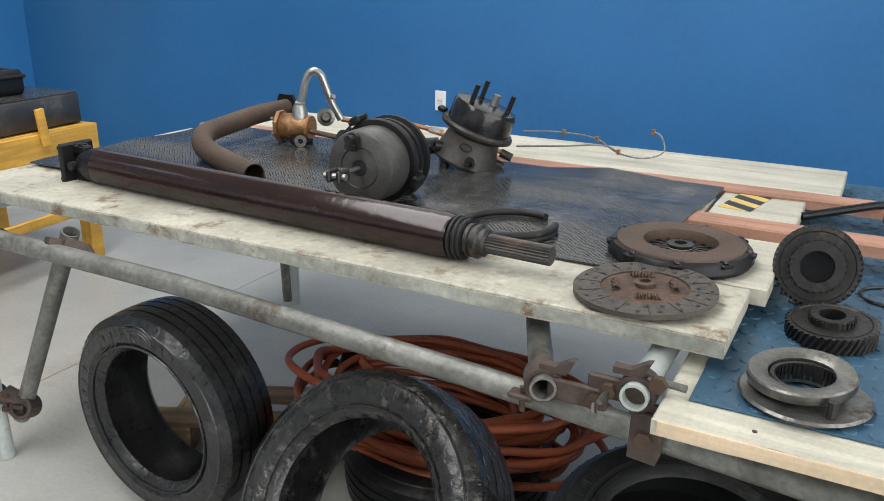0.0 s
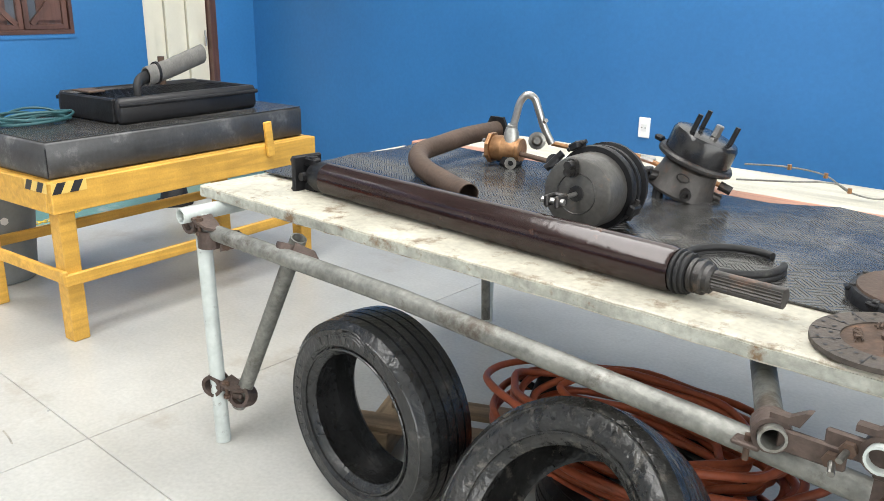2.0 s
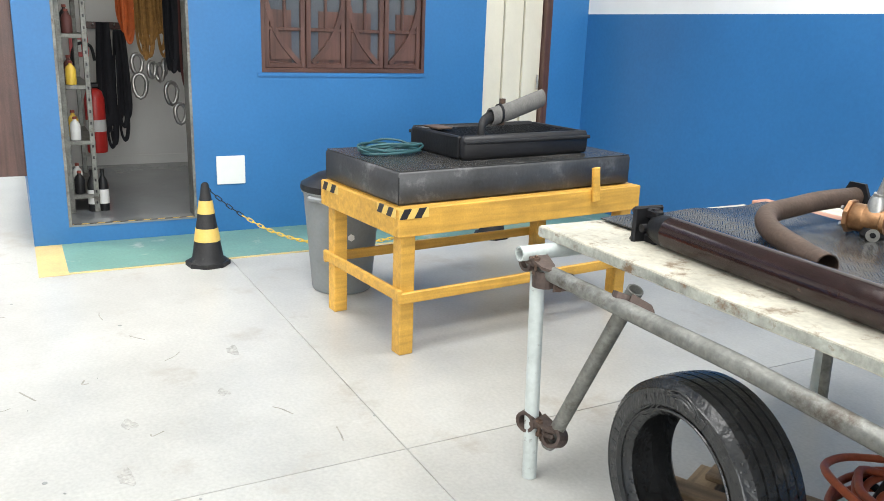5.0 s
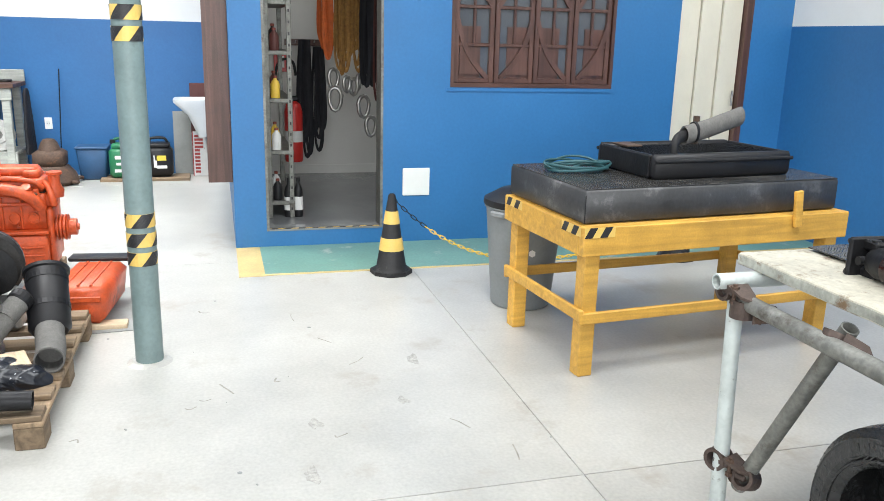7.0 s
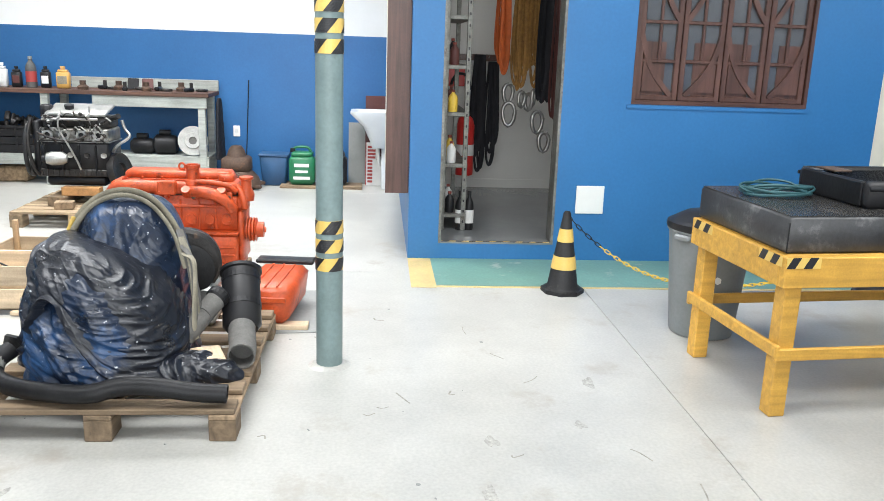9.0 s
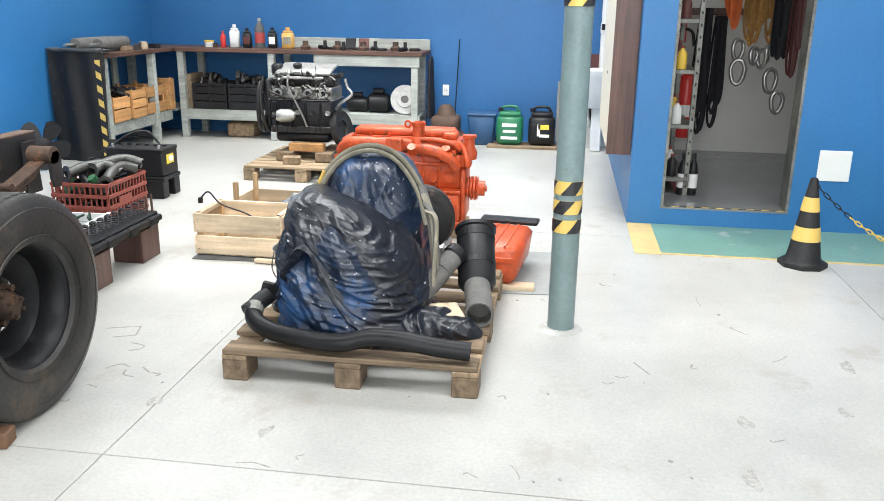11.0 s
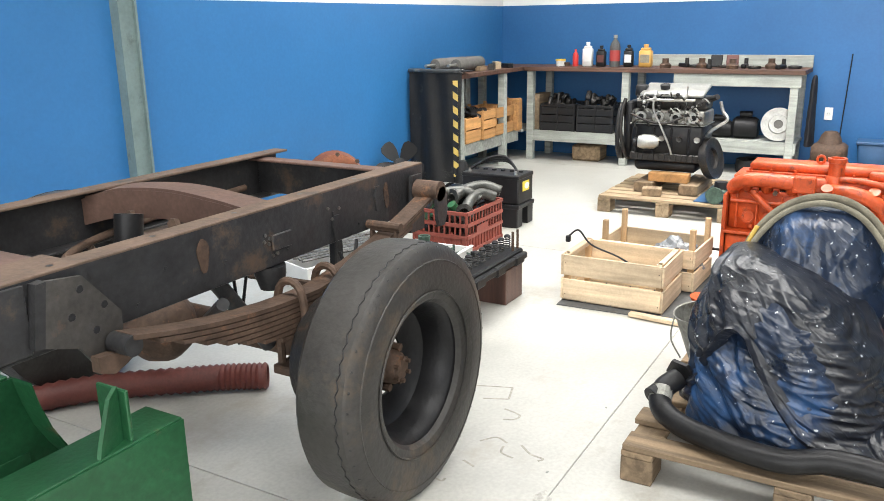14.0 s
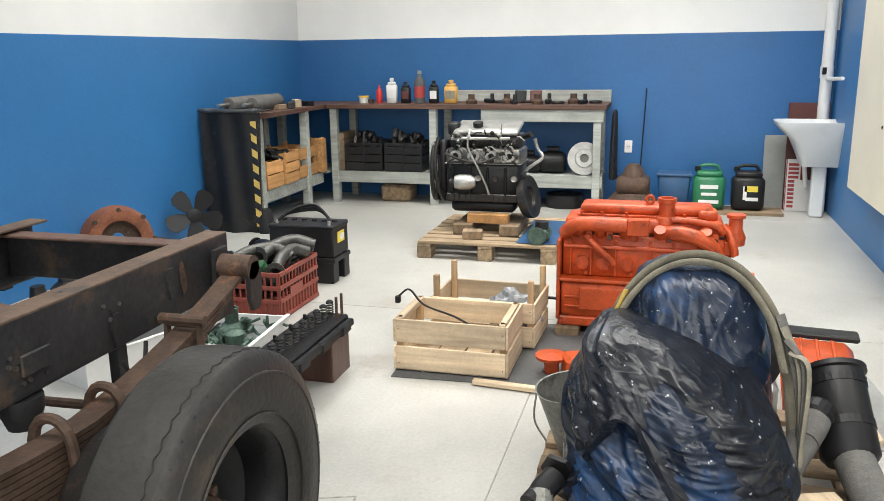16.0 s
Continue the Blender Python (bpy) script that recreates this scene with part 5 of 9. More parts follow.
part("hose", tube([(0.165, -0.2, 0.125), (0.135, -0.04, 0.142), (0.07, 0.22, 0.176)], [0.03, 0.03, 0.031], 16, wall=0.15), "hose_grey", rad, "grey rubber hose end", smooth=50)
part("hose_clip", lathe([(0.031, -0.008), (0.034, -0.008), (0.034, 0.008), (0.031, 0.008)], 16, along((0.15, -0.13, 0.133), (0.14, -0.06, 0.14)), closed=True), "black_metal", rad)
part("filler_neck", rod((-0.2, 0.17, 0.06), (-0.2, 0.17, 0.16), 0.018, 12), "rust", rad)
cord = thing("cable_coil", YT @ pose(-0.5, 0.24, 0.842), "small coil of dark teal cable on the rubber pad", "cable")
random.seed(3)
teal = mat("teal_cable", (0.02, 0.075, 0.085), 0.55)
for k in range(6):
    b = tube(spline([((0.1 + 0.02 * math.sin(k)) * math.cos(a) + random.uniform(-0.02, 0.02), 0.16 * math.sin(a) + random.uniform(-0.02, 0.02), 0.006 + 0.009 * k * abs(math.sin(a + k))) for a in (i * 0.785 for i in range(8))], 5, True), 0.006, 6, True)
    part("cable_loop", b, teal, cord, smooth=60)

# ---- cone, chain, bins ----


def cone_at(x, y):
    c = thing("traffic_cone", pose(x, y, 0.0, 0, 0, 8), "black rubber traffic cone with yellow bands", "traffic cone", "cones holding the chain")
    part("base", plate([(0.135 * math.cos(a), 0.135 * math.sin(a)) for a in (radians(22.5 + i * 45) for i in range(8))], 0.025), "rubber", c)
    h = 0.5
    rr = lambda z: 0.098 - 0.075 * (z - 0.025) / (h - 0.025)
    part("body", lathe([(rr(0.025) + 0.012, 0.025), (rr(0.045), 0.045), (rr(h), h), (0.015, h + 0.012), (0.012, h), (0, h - 0.02)], 28), "rubber", c, smooth=40)
    for z0, z1 in ((0.155, 0.235), (0.325, 0.405)):
        part("reflective_band", lathe([(rr(z0) + 0.001, z0), (rr(z0) + 0.0025, z0), (rr(z1) + 0.0025, z1), (rr(z1) + 0.001, z1)], 28), "yellow_tape", c, smooth=40)
    return c


cone_at(-4.73, 0.735)
cone_at(-4.73, 2.78)
chain = thing("plastic_chain", pose(0, 0, 0), "black and yellow plastic chain sagging between the cones", "chain")
p0, p1 = Vector((-4.73, 0.735, 0.49)), Vector((-4.73, 2.78, 0.49))
n = 64
for i in range(n):
    t = (i + 0.5) / n
    s = (abs(2 * t - 1)) ** 2.4
    p = p0.lerp(p1, t)
    p.z = 0.045 + 0.445 * s
    ds = (2.4 * abs(2 * t - 1) ** 1.4 * (1 if t > 0.5 else -1)) * 2 * 0.445 / 2.045
    if i == 0:
        link = tube([(0, 0.018 * math.cos(a) + (0.008 if math.cos(a) > 0 else -0.008), 0.009 * math.sin(a)) for a in (k * 0.628 for k in range(10))], 0.0032, 5, True)
        lme = part("link", link, "yellow_plastic", chain)
        yellow, dark = lme.data, lme.data.copy()
        dark.materials[0] = M["black_plastic"]
        lk = lme
    else:
        lk = new("link", yellow if 6 < i < n - 6 else dark)
        lk.parent = chain
    if i == 0:
        lk.data = dark
    lk.matrix_local = Matrix.Translation(p) @ Euler((math.atan(ds), 0, 0)).to_matrix().to_4x4() @ pose(0, 0, 0, 0, 90 * (i % 2), 0)

bn = thing("dustbin", pose(-4.0, 1.34, 0), "grey plastic dustbin with dark lid beside the yellow table", "dustbin")
part("body", lathe([(0, 0.004), (0.165, 0.004), (0.17, 0.02), (0.215, 0.56), (0.225, 0.565), (0.225, 0.585), (0.2, 0.585), (0.16, 0.03), (0, 0.03)], 32), "grey_plastic", bn, smooth=40)
part("lid", lathe([(0.226, 0.575), (0.232, 0.585), (0.228, 0.61), (0.14, 0.66), (0, 0.675)], 32), "black_plastic", bn, smooth=40)
for a in (-60, 120):
    part("handle", box(0.03, 0.1, 0.03, 0.225, 0, 0.53, pose(0, 0, 0, 0, 0, a), 0.008), "grey_plastic", bn)
part("sticker", lathe([(0, 0), (0.02, 0), (0.02, 0.002), (0, 0.002)], 6, pose(0.198, -0.02, 0.34, 0, 85, -6)), "label_white", bn)

# ---- things in the storeroom ----
rack = thing("metal_rack", pose(-5.95, 0.06, 0.115), "grey perforated steel rack with small bottles", "rack")
for x in (0.0, -0.9):
    for y in (0.0, 0.16):
        part("upright", box(0.035, 0.035, 2.0, x, y, 0, bev=0.003), "galv", rack)
b = bmesh.new()
for z in range(24):
    box(0.002, 0.012, 0.02, 0.0185, 0.16, 0.06 + z * 0.08, bev=0, bm=b)
part("slots", b, "black_plastic", rack)["kind"] = "stuff"
for z in (0.1, 0.48, 0.86, 1.2, 1.55):
    part("shelf", box(0.93, 0.2, 0.03, -0.45, 0.08, z, bev=0.003), "galv", rack)


def bottle(m, r, h, material, label, cap="black_plastic", name="bottle", group="", lab=None, square=False):
    o = thing(name, m, label, "bottle", group)
    if square:
        bb = box(r * 2, r * 1.3, h * 0.74, bev=r * 0.2)
        box(r * 1.5, r * 1.0, h * 0.12, 0, 0, h * 0.73, bev=r * 0.2, bm=bb)
        lathe([(0, h * 0.84), (r * 0.32, h * 0.84), (r * 0.3, h * 0.9), (0, h * 0.9)], 16, None, bb)
    else:
        bb = lathe([(0, 0), (r * 0.95, 0), (r, 0.01), (r, h * 0.62), (r * 0.8, h * 0.74), (r * 0.35, h * 0.85), (r * 0.33, h * 0.9), (0, h * 0.9)], 18)
    part("body", bb, material, o, smooth=45)
    part("cap", lathe([(0, h), (r * 0.4, h), (r * 0.42, h * 0.9), (0, h * 0.9)], 12), cap, o)
    if lab:
        if square:
            part("label_field", box(r * 1.5, r * 1.36, h * 0.36, 0, 0, h * 0.2, bev=0.002), lab, o)
        else:
            part("label_field", lathe([(r * 1.0, h * 0.18), (r * 1.02, h * 0.18), (r * 1.02, h * 0.52), (r * 1.0, h * 0.52)], 18), lab, o, smooth=45)
    return o


random.seed(11)
for i, z in enumerate((0.13, 0.51, 0.89, 1.23)):
    for k in range(2):
        bottle(pose(-6.0 - k * 0.16, 0.12, 0.115 + z), 0.035, 0.16 + 0.03 * k, ("black_plastic", "label_white", "yellow_plastic", "maroon_board")[(i + k) % 4], "small bottle on the steel rack", "red_plastic", group="rack bottles")
for k in range(2):
    bottle(pose(-5.98, 0.2 + k * 0.07, 0.115), 0.036, 0.3, "black_plastic", "black spray bottle with white label on the floor", "black_plastic", lab="label_white", group="floor bottles")
fe = thing("fire_extinguisher", pose(-7.45, 0.375, 0.32) @ Matrix.Scale(0.92, 4), "red fire extinguisher hanging on the wall with white label", "fire extinguisher")
part("cylinder", lathe([(0, 0), (0.085, 0), (0.09, 0.02), (0.09, 0.5), (0.07, 0.57), (0.03, 0.6), (0, 0.6)], 24), "red_paint", fe, smooth=40)
part("label_field", lathe([(0.0905, 0.2), (0.092, 0.2), (0.092, 0.31), (0.0905, 0.31)], 24), "label_white", fe)
part("valve", box(0.05, 0.1, 0.05, 0, 0, 0.6, bev=0.01), "black_metal", fe)
part("hose", tube(spline([(0, -0.04, 0.63), (0, -0.14, 0.7), (0.02, -0.16, 0.9), (0.02, -0.1, 1.0), (0.02, 0.0, 0.98), (0.02, 0.03, 0.85)], 5), 0.014, 8), "rubber", fe, smooth=50)
sg = thing("wall_sign", pose(-7.985, 0.325, 1.11), "small red sign with white extinguisher mark", "sign")
part("panel", box(0.006, 0.16, 0.2, 0, 0, 0, bev=0.002), "red_paint", sg)
part("mark", box(0.002, 0.04, 0.11, 0.004, 0, 0.04, bev=0), "label_white", sg)
rail = thing("coat_rail", pose(-7.97, 0.90, 1.36), "dark wooden hanging rail on the storeroom wall", "rail")
part("board", box(0.025, 1.1, 0.06, 0, 0, 0, bev=0.003), "brown_wood_x", rail)
for k in range(6):
    part("hook", rod((0.01, -0.45 + k * 0.18, 0.03), (0.07, -0.45 + k * 0.18, 0.045), 0.006, 6), "steel", rail)


def harness(x, y, z, h, w, material, label, n=4, seed=1):
    random.seed(seed)
    o = thing("sling", pose(x, y, z), label, "sling", "hanging slings")
    for k in range(n):
        y0, dx, half, low = random.uniform(-w, w) / 2, random.uniform(-0.03, 0.03), random.uniform(0.008, 0.03), h * random.uniform(0.7, 1.0)
        pts = spline([(dx, y0 * 0.5 - half, 0), (dx, y0 - half, -low * 0.4), (dx + 0.02, y0 - half * 1.4, -low * 0.85), (dx + 0.02, y0, -low),
                      (dx + 0.02, y0 + half * 1.4, -low * 0.85), (dx, y0 + half, -low * 0.4), (dx, y0 * 0.5 + half, 0)], 5)
        part("strap", tube(pts, 0.017, 6, flat=0.4), material, o, smooth=50)
    return o


harness(-7.5, 0.50, 1.42, 1.14, 0.10, "black_web", "black webbing safety harness hanging in loops", 8, 1)
harness(-7.5, 0.615, 1.36, 0.95, 0.07, "black_web", "black webbing safety harness hanging in loops", 7, 2)
harness(-7.2, 0.64, 2.2, 0.96, 0.08, "orange_web", "orange webbing sling hanging from above", 8, 3)
harness(-6.9, 0.805, 2.2, 1.08, 0.19, "ochre_rope", "ochre rope bundle hanging from above", 16, 4)
harness(-6.8, 0.965, 2.2, 1.16, 0.12, "black_web", "dark webbing bundle hanging from above", 10, 5)
harness(-6.7, 1.03, 2.1, 1.25, 0.05, "maroon_board", "dark red strap hanging near the door", 3, 6)


def karabiner(x, y, z, s, rz):
    o = thing("karabiner", pose(x, y, z, 0, 0, rz), "large steel snap hook hanging from a sling", "snap hook", "snap hooks")
    part("body", tube([(0, s * 0.3 * math.cos(a), -s * 0.7 * math.sin(a) * (1 if math.sin(a) > 0 else 0.6)) for a in (k * 0.524 for k in range(12))], 0.017, 8, True), "steel", o, smooth=60)
    part("gate", rod((0, s * 0.38, s * 0.1), (0, s * 0.28, -s * 0.5), 0.009, 8), "steel", o)


for x, y, z, s, rz in ((-7.0, 0.685, 1.12, 0.17, 10), (-6.98, 0.695, 0.95, 0.21, -15), (-6.8, 0.77, 1.08, 0.13, 30), (-6.8, 0.83, 1.06, 0.14, -40), (-6.78, 0.91, 0.90, 0.19, 10), (-6.7, 0.96, 0.74, 0.17, 0), (-6.8, 0.87, 1.1, 0.12, 60)):
    karabiner(x, y, z, s * 0.85, rz)

# ---- truck chassis ----
def ribbon(points, w, h, bm=None):
    """A bar of upright section along a line in one upright plane."""
    b = bm or bmesh.new()
    rings = []
    for i, p in enumerate(points):
        d = (points[min(i + 1, len(points) - 1)] - points[max(i - 1, 0)]).normalized()
        side = Vector((-d.y, d.x, 0)).normalized() * w / 2
        up = Vector((0, 0, h / 2))
        rings.append([b.verts.new(p + q) for q in (side + up, up - side, -up - side, side - up)])
    for r, q in zip(rings, rings[1:]):
        for k in range(4):
            b.faces.new((r[k], r[(k + 1) % 4], q[(k + 1) % 4], q[k]))
    b.faces.new(rings[0])
    b.faces.new(rings[-1])
    return b


ch = thing("truck_chassis", pose(0, 0, 0), "stripped rusty black truck chassis frame with axle and wheels", "chassis")


def channel(y, facing, x0=-3.19, x1=1.6, z0=0.69, z1=0.868):
    b = box(x1 - x0, 0.008, z1 - z0, (x0 + x1) / 2, y, z0, bev=0.002)
    return b


for y, f, x0 in ((-2.93, -1, -3.19), (-3.72, 1, -3.24)):
    part("rail_web", channel(y, f, x0), "chassis", ch)
    part("rail_flange", box(1.6 - x0, 0.075, 0.009, (1.6 + x0) / 2, y + f * 0.0335, 0.8635, bev=0.002), "chassis_top", ch, "dusty brown rail top")
    part("rail_flange", box(1.6 - x0, 0.075, 0.009, (1.6 + x0) / 2, y + f * 0.0335, 0.686, bev=0.002), "chassis", ch)
    b = bmesh.new()
    random.seed(4)
    for i in range(26):
        bolt((x0 + 0.15 + i * 0.16 + random.uniform(-0.05, 0.05), y - f * 0.004, random.choice((0.72, 0.75, 0.79, 0.83))), (0, -f, 0), 0.006, 0.004, b)
    part("rivets", b, "chassis", ch)["kind"] = "stuff"
    b = bmesh.new()
    for i in range(14):
        lathe([(0.009, 0), (0, 0)], 8, pose(x0 + 0.1 + i * 0.3, y + f * 0.035, 0.8732), b)
    part("flange_holes", b, "black_plastic", ch)["kind"] = "stuff"
# cross members
part("end_crossmember", box(0.012, 0.78, 0.15, -3.12, -3.325, 0.70, bev=0.003), "chassis", ch, "rusty brown crossmember")
part("end_crossmember_lip", box(0.07, 0.78, 0.01, -3.09, -3.325, 0.845, bev=0.003), "primer", ch)
arch = spline([(-2.29, -3.715, 0.84), (-2.33, -3.58, 0.872), (-2.35, -3.36, 0.884), (-2.34, -3.14, 0.873), (-2.31, -2.97, 0.864)], 7)
am = part("arched_crossmember", ribbon(arch, 0.11, 0.012), "primer", ch, "arched red-brown crossmember")
for dx in (0.051, -0.051):
    part("arch_side", ribbon([p + Vector((dx, 0, -0.05)) for p in arch], 0.012, 0.092), "primer", am)
part("flat_crossmember", box(0.22, 0.78, 0.05, -1.55, -3.325, 0.81, bev=0.015), "primer", ch, "rusty brown crossmember")
part("gusset", plate([(-0.1, 0), (0.1, 0), (0.14, 0.0), (0.02, 0.1), (-0.1, 0.1)], 0.008, pose(-1.55, -3.08, 0.862)), "chassis_top", ch)
# spring hanger bracket and spring
part("spring_hanger", plate([(0.13, 0.012), (0.04, 0.0), (-0.055, -0.115), (-0.05, -0.205), (-0.02, -0.235), (0.03, -0.23), (0.07, -0.17), (0.155, -0.14)], 0.012, pose(-1.66, -2.895, 0.85, 90, 0, 0)), "worn_plate", ch, "bare worn steel spring hanger")
part("hanger_fold", plate([(0.13, 0.012), (0.155, -0.14), (0.18, -0.135), (0.155, 0.01)], 0.03, pose(-1.66, -2.895, 0.85, 90, 0, 0)), "chassis", ch)
for hx, hz in ((0.05, -0.03), (-0.01, -0.085), (0.02, -0.14), (0.08, -0.09)):
    part("hanger_hole", lathe([(0.0, 0.001), (0.009, 0.001), (0.010, 0)], 10, pose(-1.66 + hx, -2.895, 0.85 + hz, -90, 0, 0)), "black_plastic", ch)
part("rail_splice", box(2.9, 0.006, 0.15, 0.07, -2.923, 0.705, bev=0.002), "splice_steel", ch, "pale worn steel reinforcing plate")
part("splice_band", box(0.10, 0.01, 0.165, -1.44, -2.921, 0.697, bev=0.002), "chassis", ch)
# pale bolt heads stand in for small holes that show as bright dots
for k, (hx, hz) in enumerate(((-2.27, 0.79), (-2.29, 0.775), (-2.265, 0.77), (-2.285, 0.76), (-2.58, 0.81), (-2.6, 0.77), (-2.64, 0.8), (-2.3, 0.72), (-2.32, 0.722))):
    part("pale_hole_dot", bolt((hx, -2.926, hz), (0, 1, 0), 0.006, 0.005), "worn_steel", ch)
part("brake_pipe", tube(spline([(-3.1, -2.95, 0.71), (-2.7, -2.955, 0.705), (-2.3, -2.95, 0.71), (-1.9, -2.955, 0.70)], 5), 0.006, 6), "cast", ch)
part("inner_pipe", tube(spline([(-3.0, -3.69, 0.74), (-2.5, -3.68, 0.72), (-2.1, -3.6, 0.7), (-1.8, -3.3, 0.69), (-1.5, -3.1, 0.70)], 6), 0.014, 8), "rust", ch, smooth=50)
part("inner_bracket", box(0.07, 0.05, 0.06, -2.62, -3.66, 0.66, bev=0.01), "rust", ch)
part("inner_bracket", box(0.09, 0.05, 0.05, -2.78, -3.66, 0.66, bev=0.01), "rust", ch)
# solid white disc: the light seen through the web hole, painted on
part("far_web_bright_hole", lathe([(0, 0.001), (0.012, 0.001), (0.013, 0)], 10, pose(-2.55, -3.7155, 0.79, -90, 0, 0)), "label_white", ch)
part("arch_bolt", bolt((-2.225, -3.25, 0.80), (1, 0, 0.2), 0.02, 0.02), "rust", ch)
part("arch_bolt", bolt((-2.225, -3.45, 0.81), (1, 0, 0.2), 0.016, 0.018), "rust", ch)
part("air_cylinder", rod((-2.12, -3.38, 0.58), (-2.17, -3.4, 0.83), 0.045, 14), "black_metal", ch, smooth=40)
part("cross_stay", rod((-2.62, -2.88, 0.52), (-2.62, -3.7, 0.50), 0.014, 8), "rust", ch)
part("cross_stay", rod((-2.1, -2.95, 0.62), (-2.35, -3.3, 0.42), 0.02, 8), "chassis", ch)
for k, (x, z) in enumerate(((-2.62, 0.745), (-2.87, 0.80))):
    part("rail_lug", plate([(-0.02, -0.05), (0.012, -0.055), (0.022, 0.0), (0.008, 0.035), (-0.014, 0.035)], 0.012, pose(x, -2.918, z, 90, 0, 0)), "chassis", ch)
part("spring_clip", tube([(-2.80, -2.90, 0.63), (-2.80, -2.90, 0.70), (-2.80, -2.80, 0.70), (-2.80, -2.80, 0.63)], 0.013, 8), "rust", ch)
part("clip_bolt", rod((-2.80, -2.92, 0.71), (-2.80, -2.78, 0.71), 0.016, 10), "rust", ch)
part("rust_patch", plate([(0.022 * math.cos(a) * (1 + 0.2 * math.sin(3 * a)), 0.05 * math.sin(a)) for a in (k * 0.449 for k in range(14))], 0.0015, pose(-2.02, -2.9235, 0.79, 90, 0, 0)), "rust", ch)
part("rust_patch", plate([(0.016 * math.cos(a) * (1 + 0.25 * math.sin(2 * a)), 0.05 * math.sin(a)) for a in (k * 0.449 for k in range(14))], 0.0015, pose(-2.93, -2.9235, 0.79, 90, 0, 0)), "rust", ch)
part("thin_stay", rod((-2.23, -2.97, 0.69), (-2.20, -3.0, 0.45), 0.005, 6), "black_metal", ch)
part("thin_stay", rod((-2.17, -2.97, 0.69), (-2.22, -3.0, 0.45), 0.005, 6), "black_metal", ch)
part("spring_eye", rod((-1.68, -2.89, 0.668), (-1.68, -2.82, 0.668), 0.027, 16), "chassis", ch, smooth=40)
part("hanger_tongue", plate([(-0.07, 0.0), (0.03, 0.01), (0.03, -0.03), (-0.01, -0.045), (-0.05, -0.03)], 0.03, pose(-1.64, -2.86, 0.645, 90, 0, 0)), "rust", ch)
leaves = 8
for side, y in (("near", -2.85), ("far", -3.79)):
    sp = part("leaf_spring", box(0.11, 0.075, 0.05, -2.38, y, 0.43, bev=0.003), "rust", ch, "rusty multi-leaf spring")
    for k in range(leaves):
        f = 1 - k * 0.105
        b = bmesh.new()
        pts = []
        for i in range(15):
            u = (i / 14 * 2 - 1) * f
            zz = 0.60 + 0.09 * u * u - (0.07 * u if u < 0 else 0.0)
            pts.append(Vector((-2.38 + u * 0.70, y, zz - k * 0.0155)))
        ribbon(pts, 0.07, 0.0125, b)
        part("leaf", b, "rust", sp)
    for x in (-2.46, -2.28):
        part("u_bolt", tube(spline([(x, y - 0.05, 0.36), (x, y - 0.05, 0.60), (x, y, 0.655), (x, y + 0.05, 0.60), (x, y + 0.05, 0.36)], 4), 0.013, 8), "rust", ch)
    part("spring_pad", box(0.24, 0.13, 0.03, -2.37, y, 0.35, bev=0.004), "rust", ch)
    part("shackle_pin", rod((-3.1, y - 0.06, 0.785), (-3.1, y + 0.06, 0.785), 0.038, 16), "rust", ch, smooth=40)
    part("shackle", plate([(-0.02, 0), (0.02, 0), (0.036, 0.04), (0.036, 0.12), (0.018, 0.15), (-0.018, 0.15), (-0.036, 0.12), (-0.036, 0.04)], 0.014, pose(-3.11, y + 0.06, 0.65, 90, 0, 0)), "chassis", ch)
    part("shackle", plate([(-0.05, 0), (0.05, 0), (0.035, 0.22), (-0.035, 0.22)], 0.014, pose(-3.1, y - 0.045, 0.62, 90, 0, 0)), "chassis", ch)
    part("shock_absorber", rod((-2.3, y - 0.12, 0.42), (-2.08, y - 0.13, 0.72), 0.026, 14), "chassis", ch, smooth=40)
part("axle_tube", rod((-2.4, -4.0, 0.40), (-2.4, -2.7, 0.40), 0.052, 18), "rust", ch, smooth=40)
part("differential", lathe([(0, -0.15), (0.09, -0.13), (0.14, -0.07), (0.155, 0), (0.14, 0.07), (0.09, 0.13), (0, 0.15)], 24, pose(-2.2, -3.35, 0.45, 90, 0, 0) @ Matrix.Scale(0.78, 4)), "rust", ch, smooth=40)
part("brake_hose", tube(spline([(-2.6, -2.9, 0.66), (-2.63, -2.88, 0.55), (-2.58, -2.86, 0.48), (-2.62, -2.84, 0.42)], 5), 0.006, 6), "rubber", ch)
part("brake_hose", tube(spline([(-2.7, -2.9, 0.68), (-2.66, -2.88, 0.58), (-2.72, -2.86, 0.48)], 5), 0.006, 6), "rubber", ch)
part("bracket_plate", box(0.09, 0.01, 0.05, -2.34, -2.921, 0.735, bev=0.003), "chassis", ch)
part("bracket_cup", lathe([(0, -0.05), (0.035, -0.045), (0.05, 0), (0.05, 0.03), (0, 0.03)], 14, pose(-2.32, -2.96, 0.65)), "chassis", ch, smooth=40)
part("stay", box(0.045, 0.03, 0.16, -2.66, -2.96, 0.54, pose(0, 0, 0, 0, 0, 0), 0.004), "chassis", ch)
part("brake_drum", lathe([(0, -0.2), (0.19, -0.2), (0.2, -0.185), (0.2, -0.09), (0.12, -0.08), (0, -0.08)], 32, pose(-2.385, -2.6, 0.40, -90, 0, 0)), "cast", ch, smooth=40)


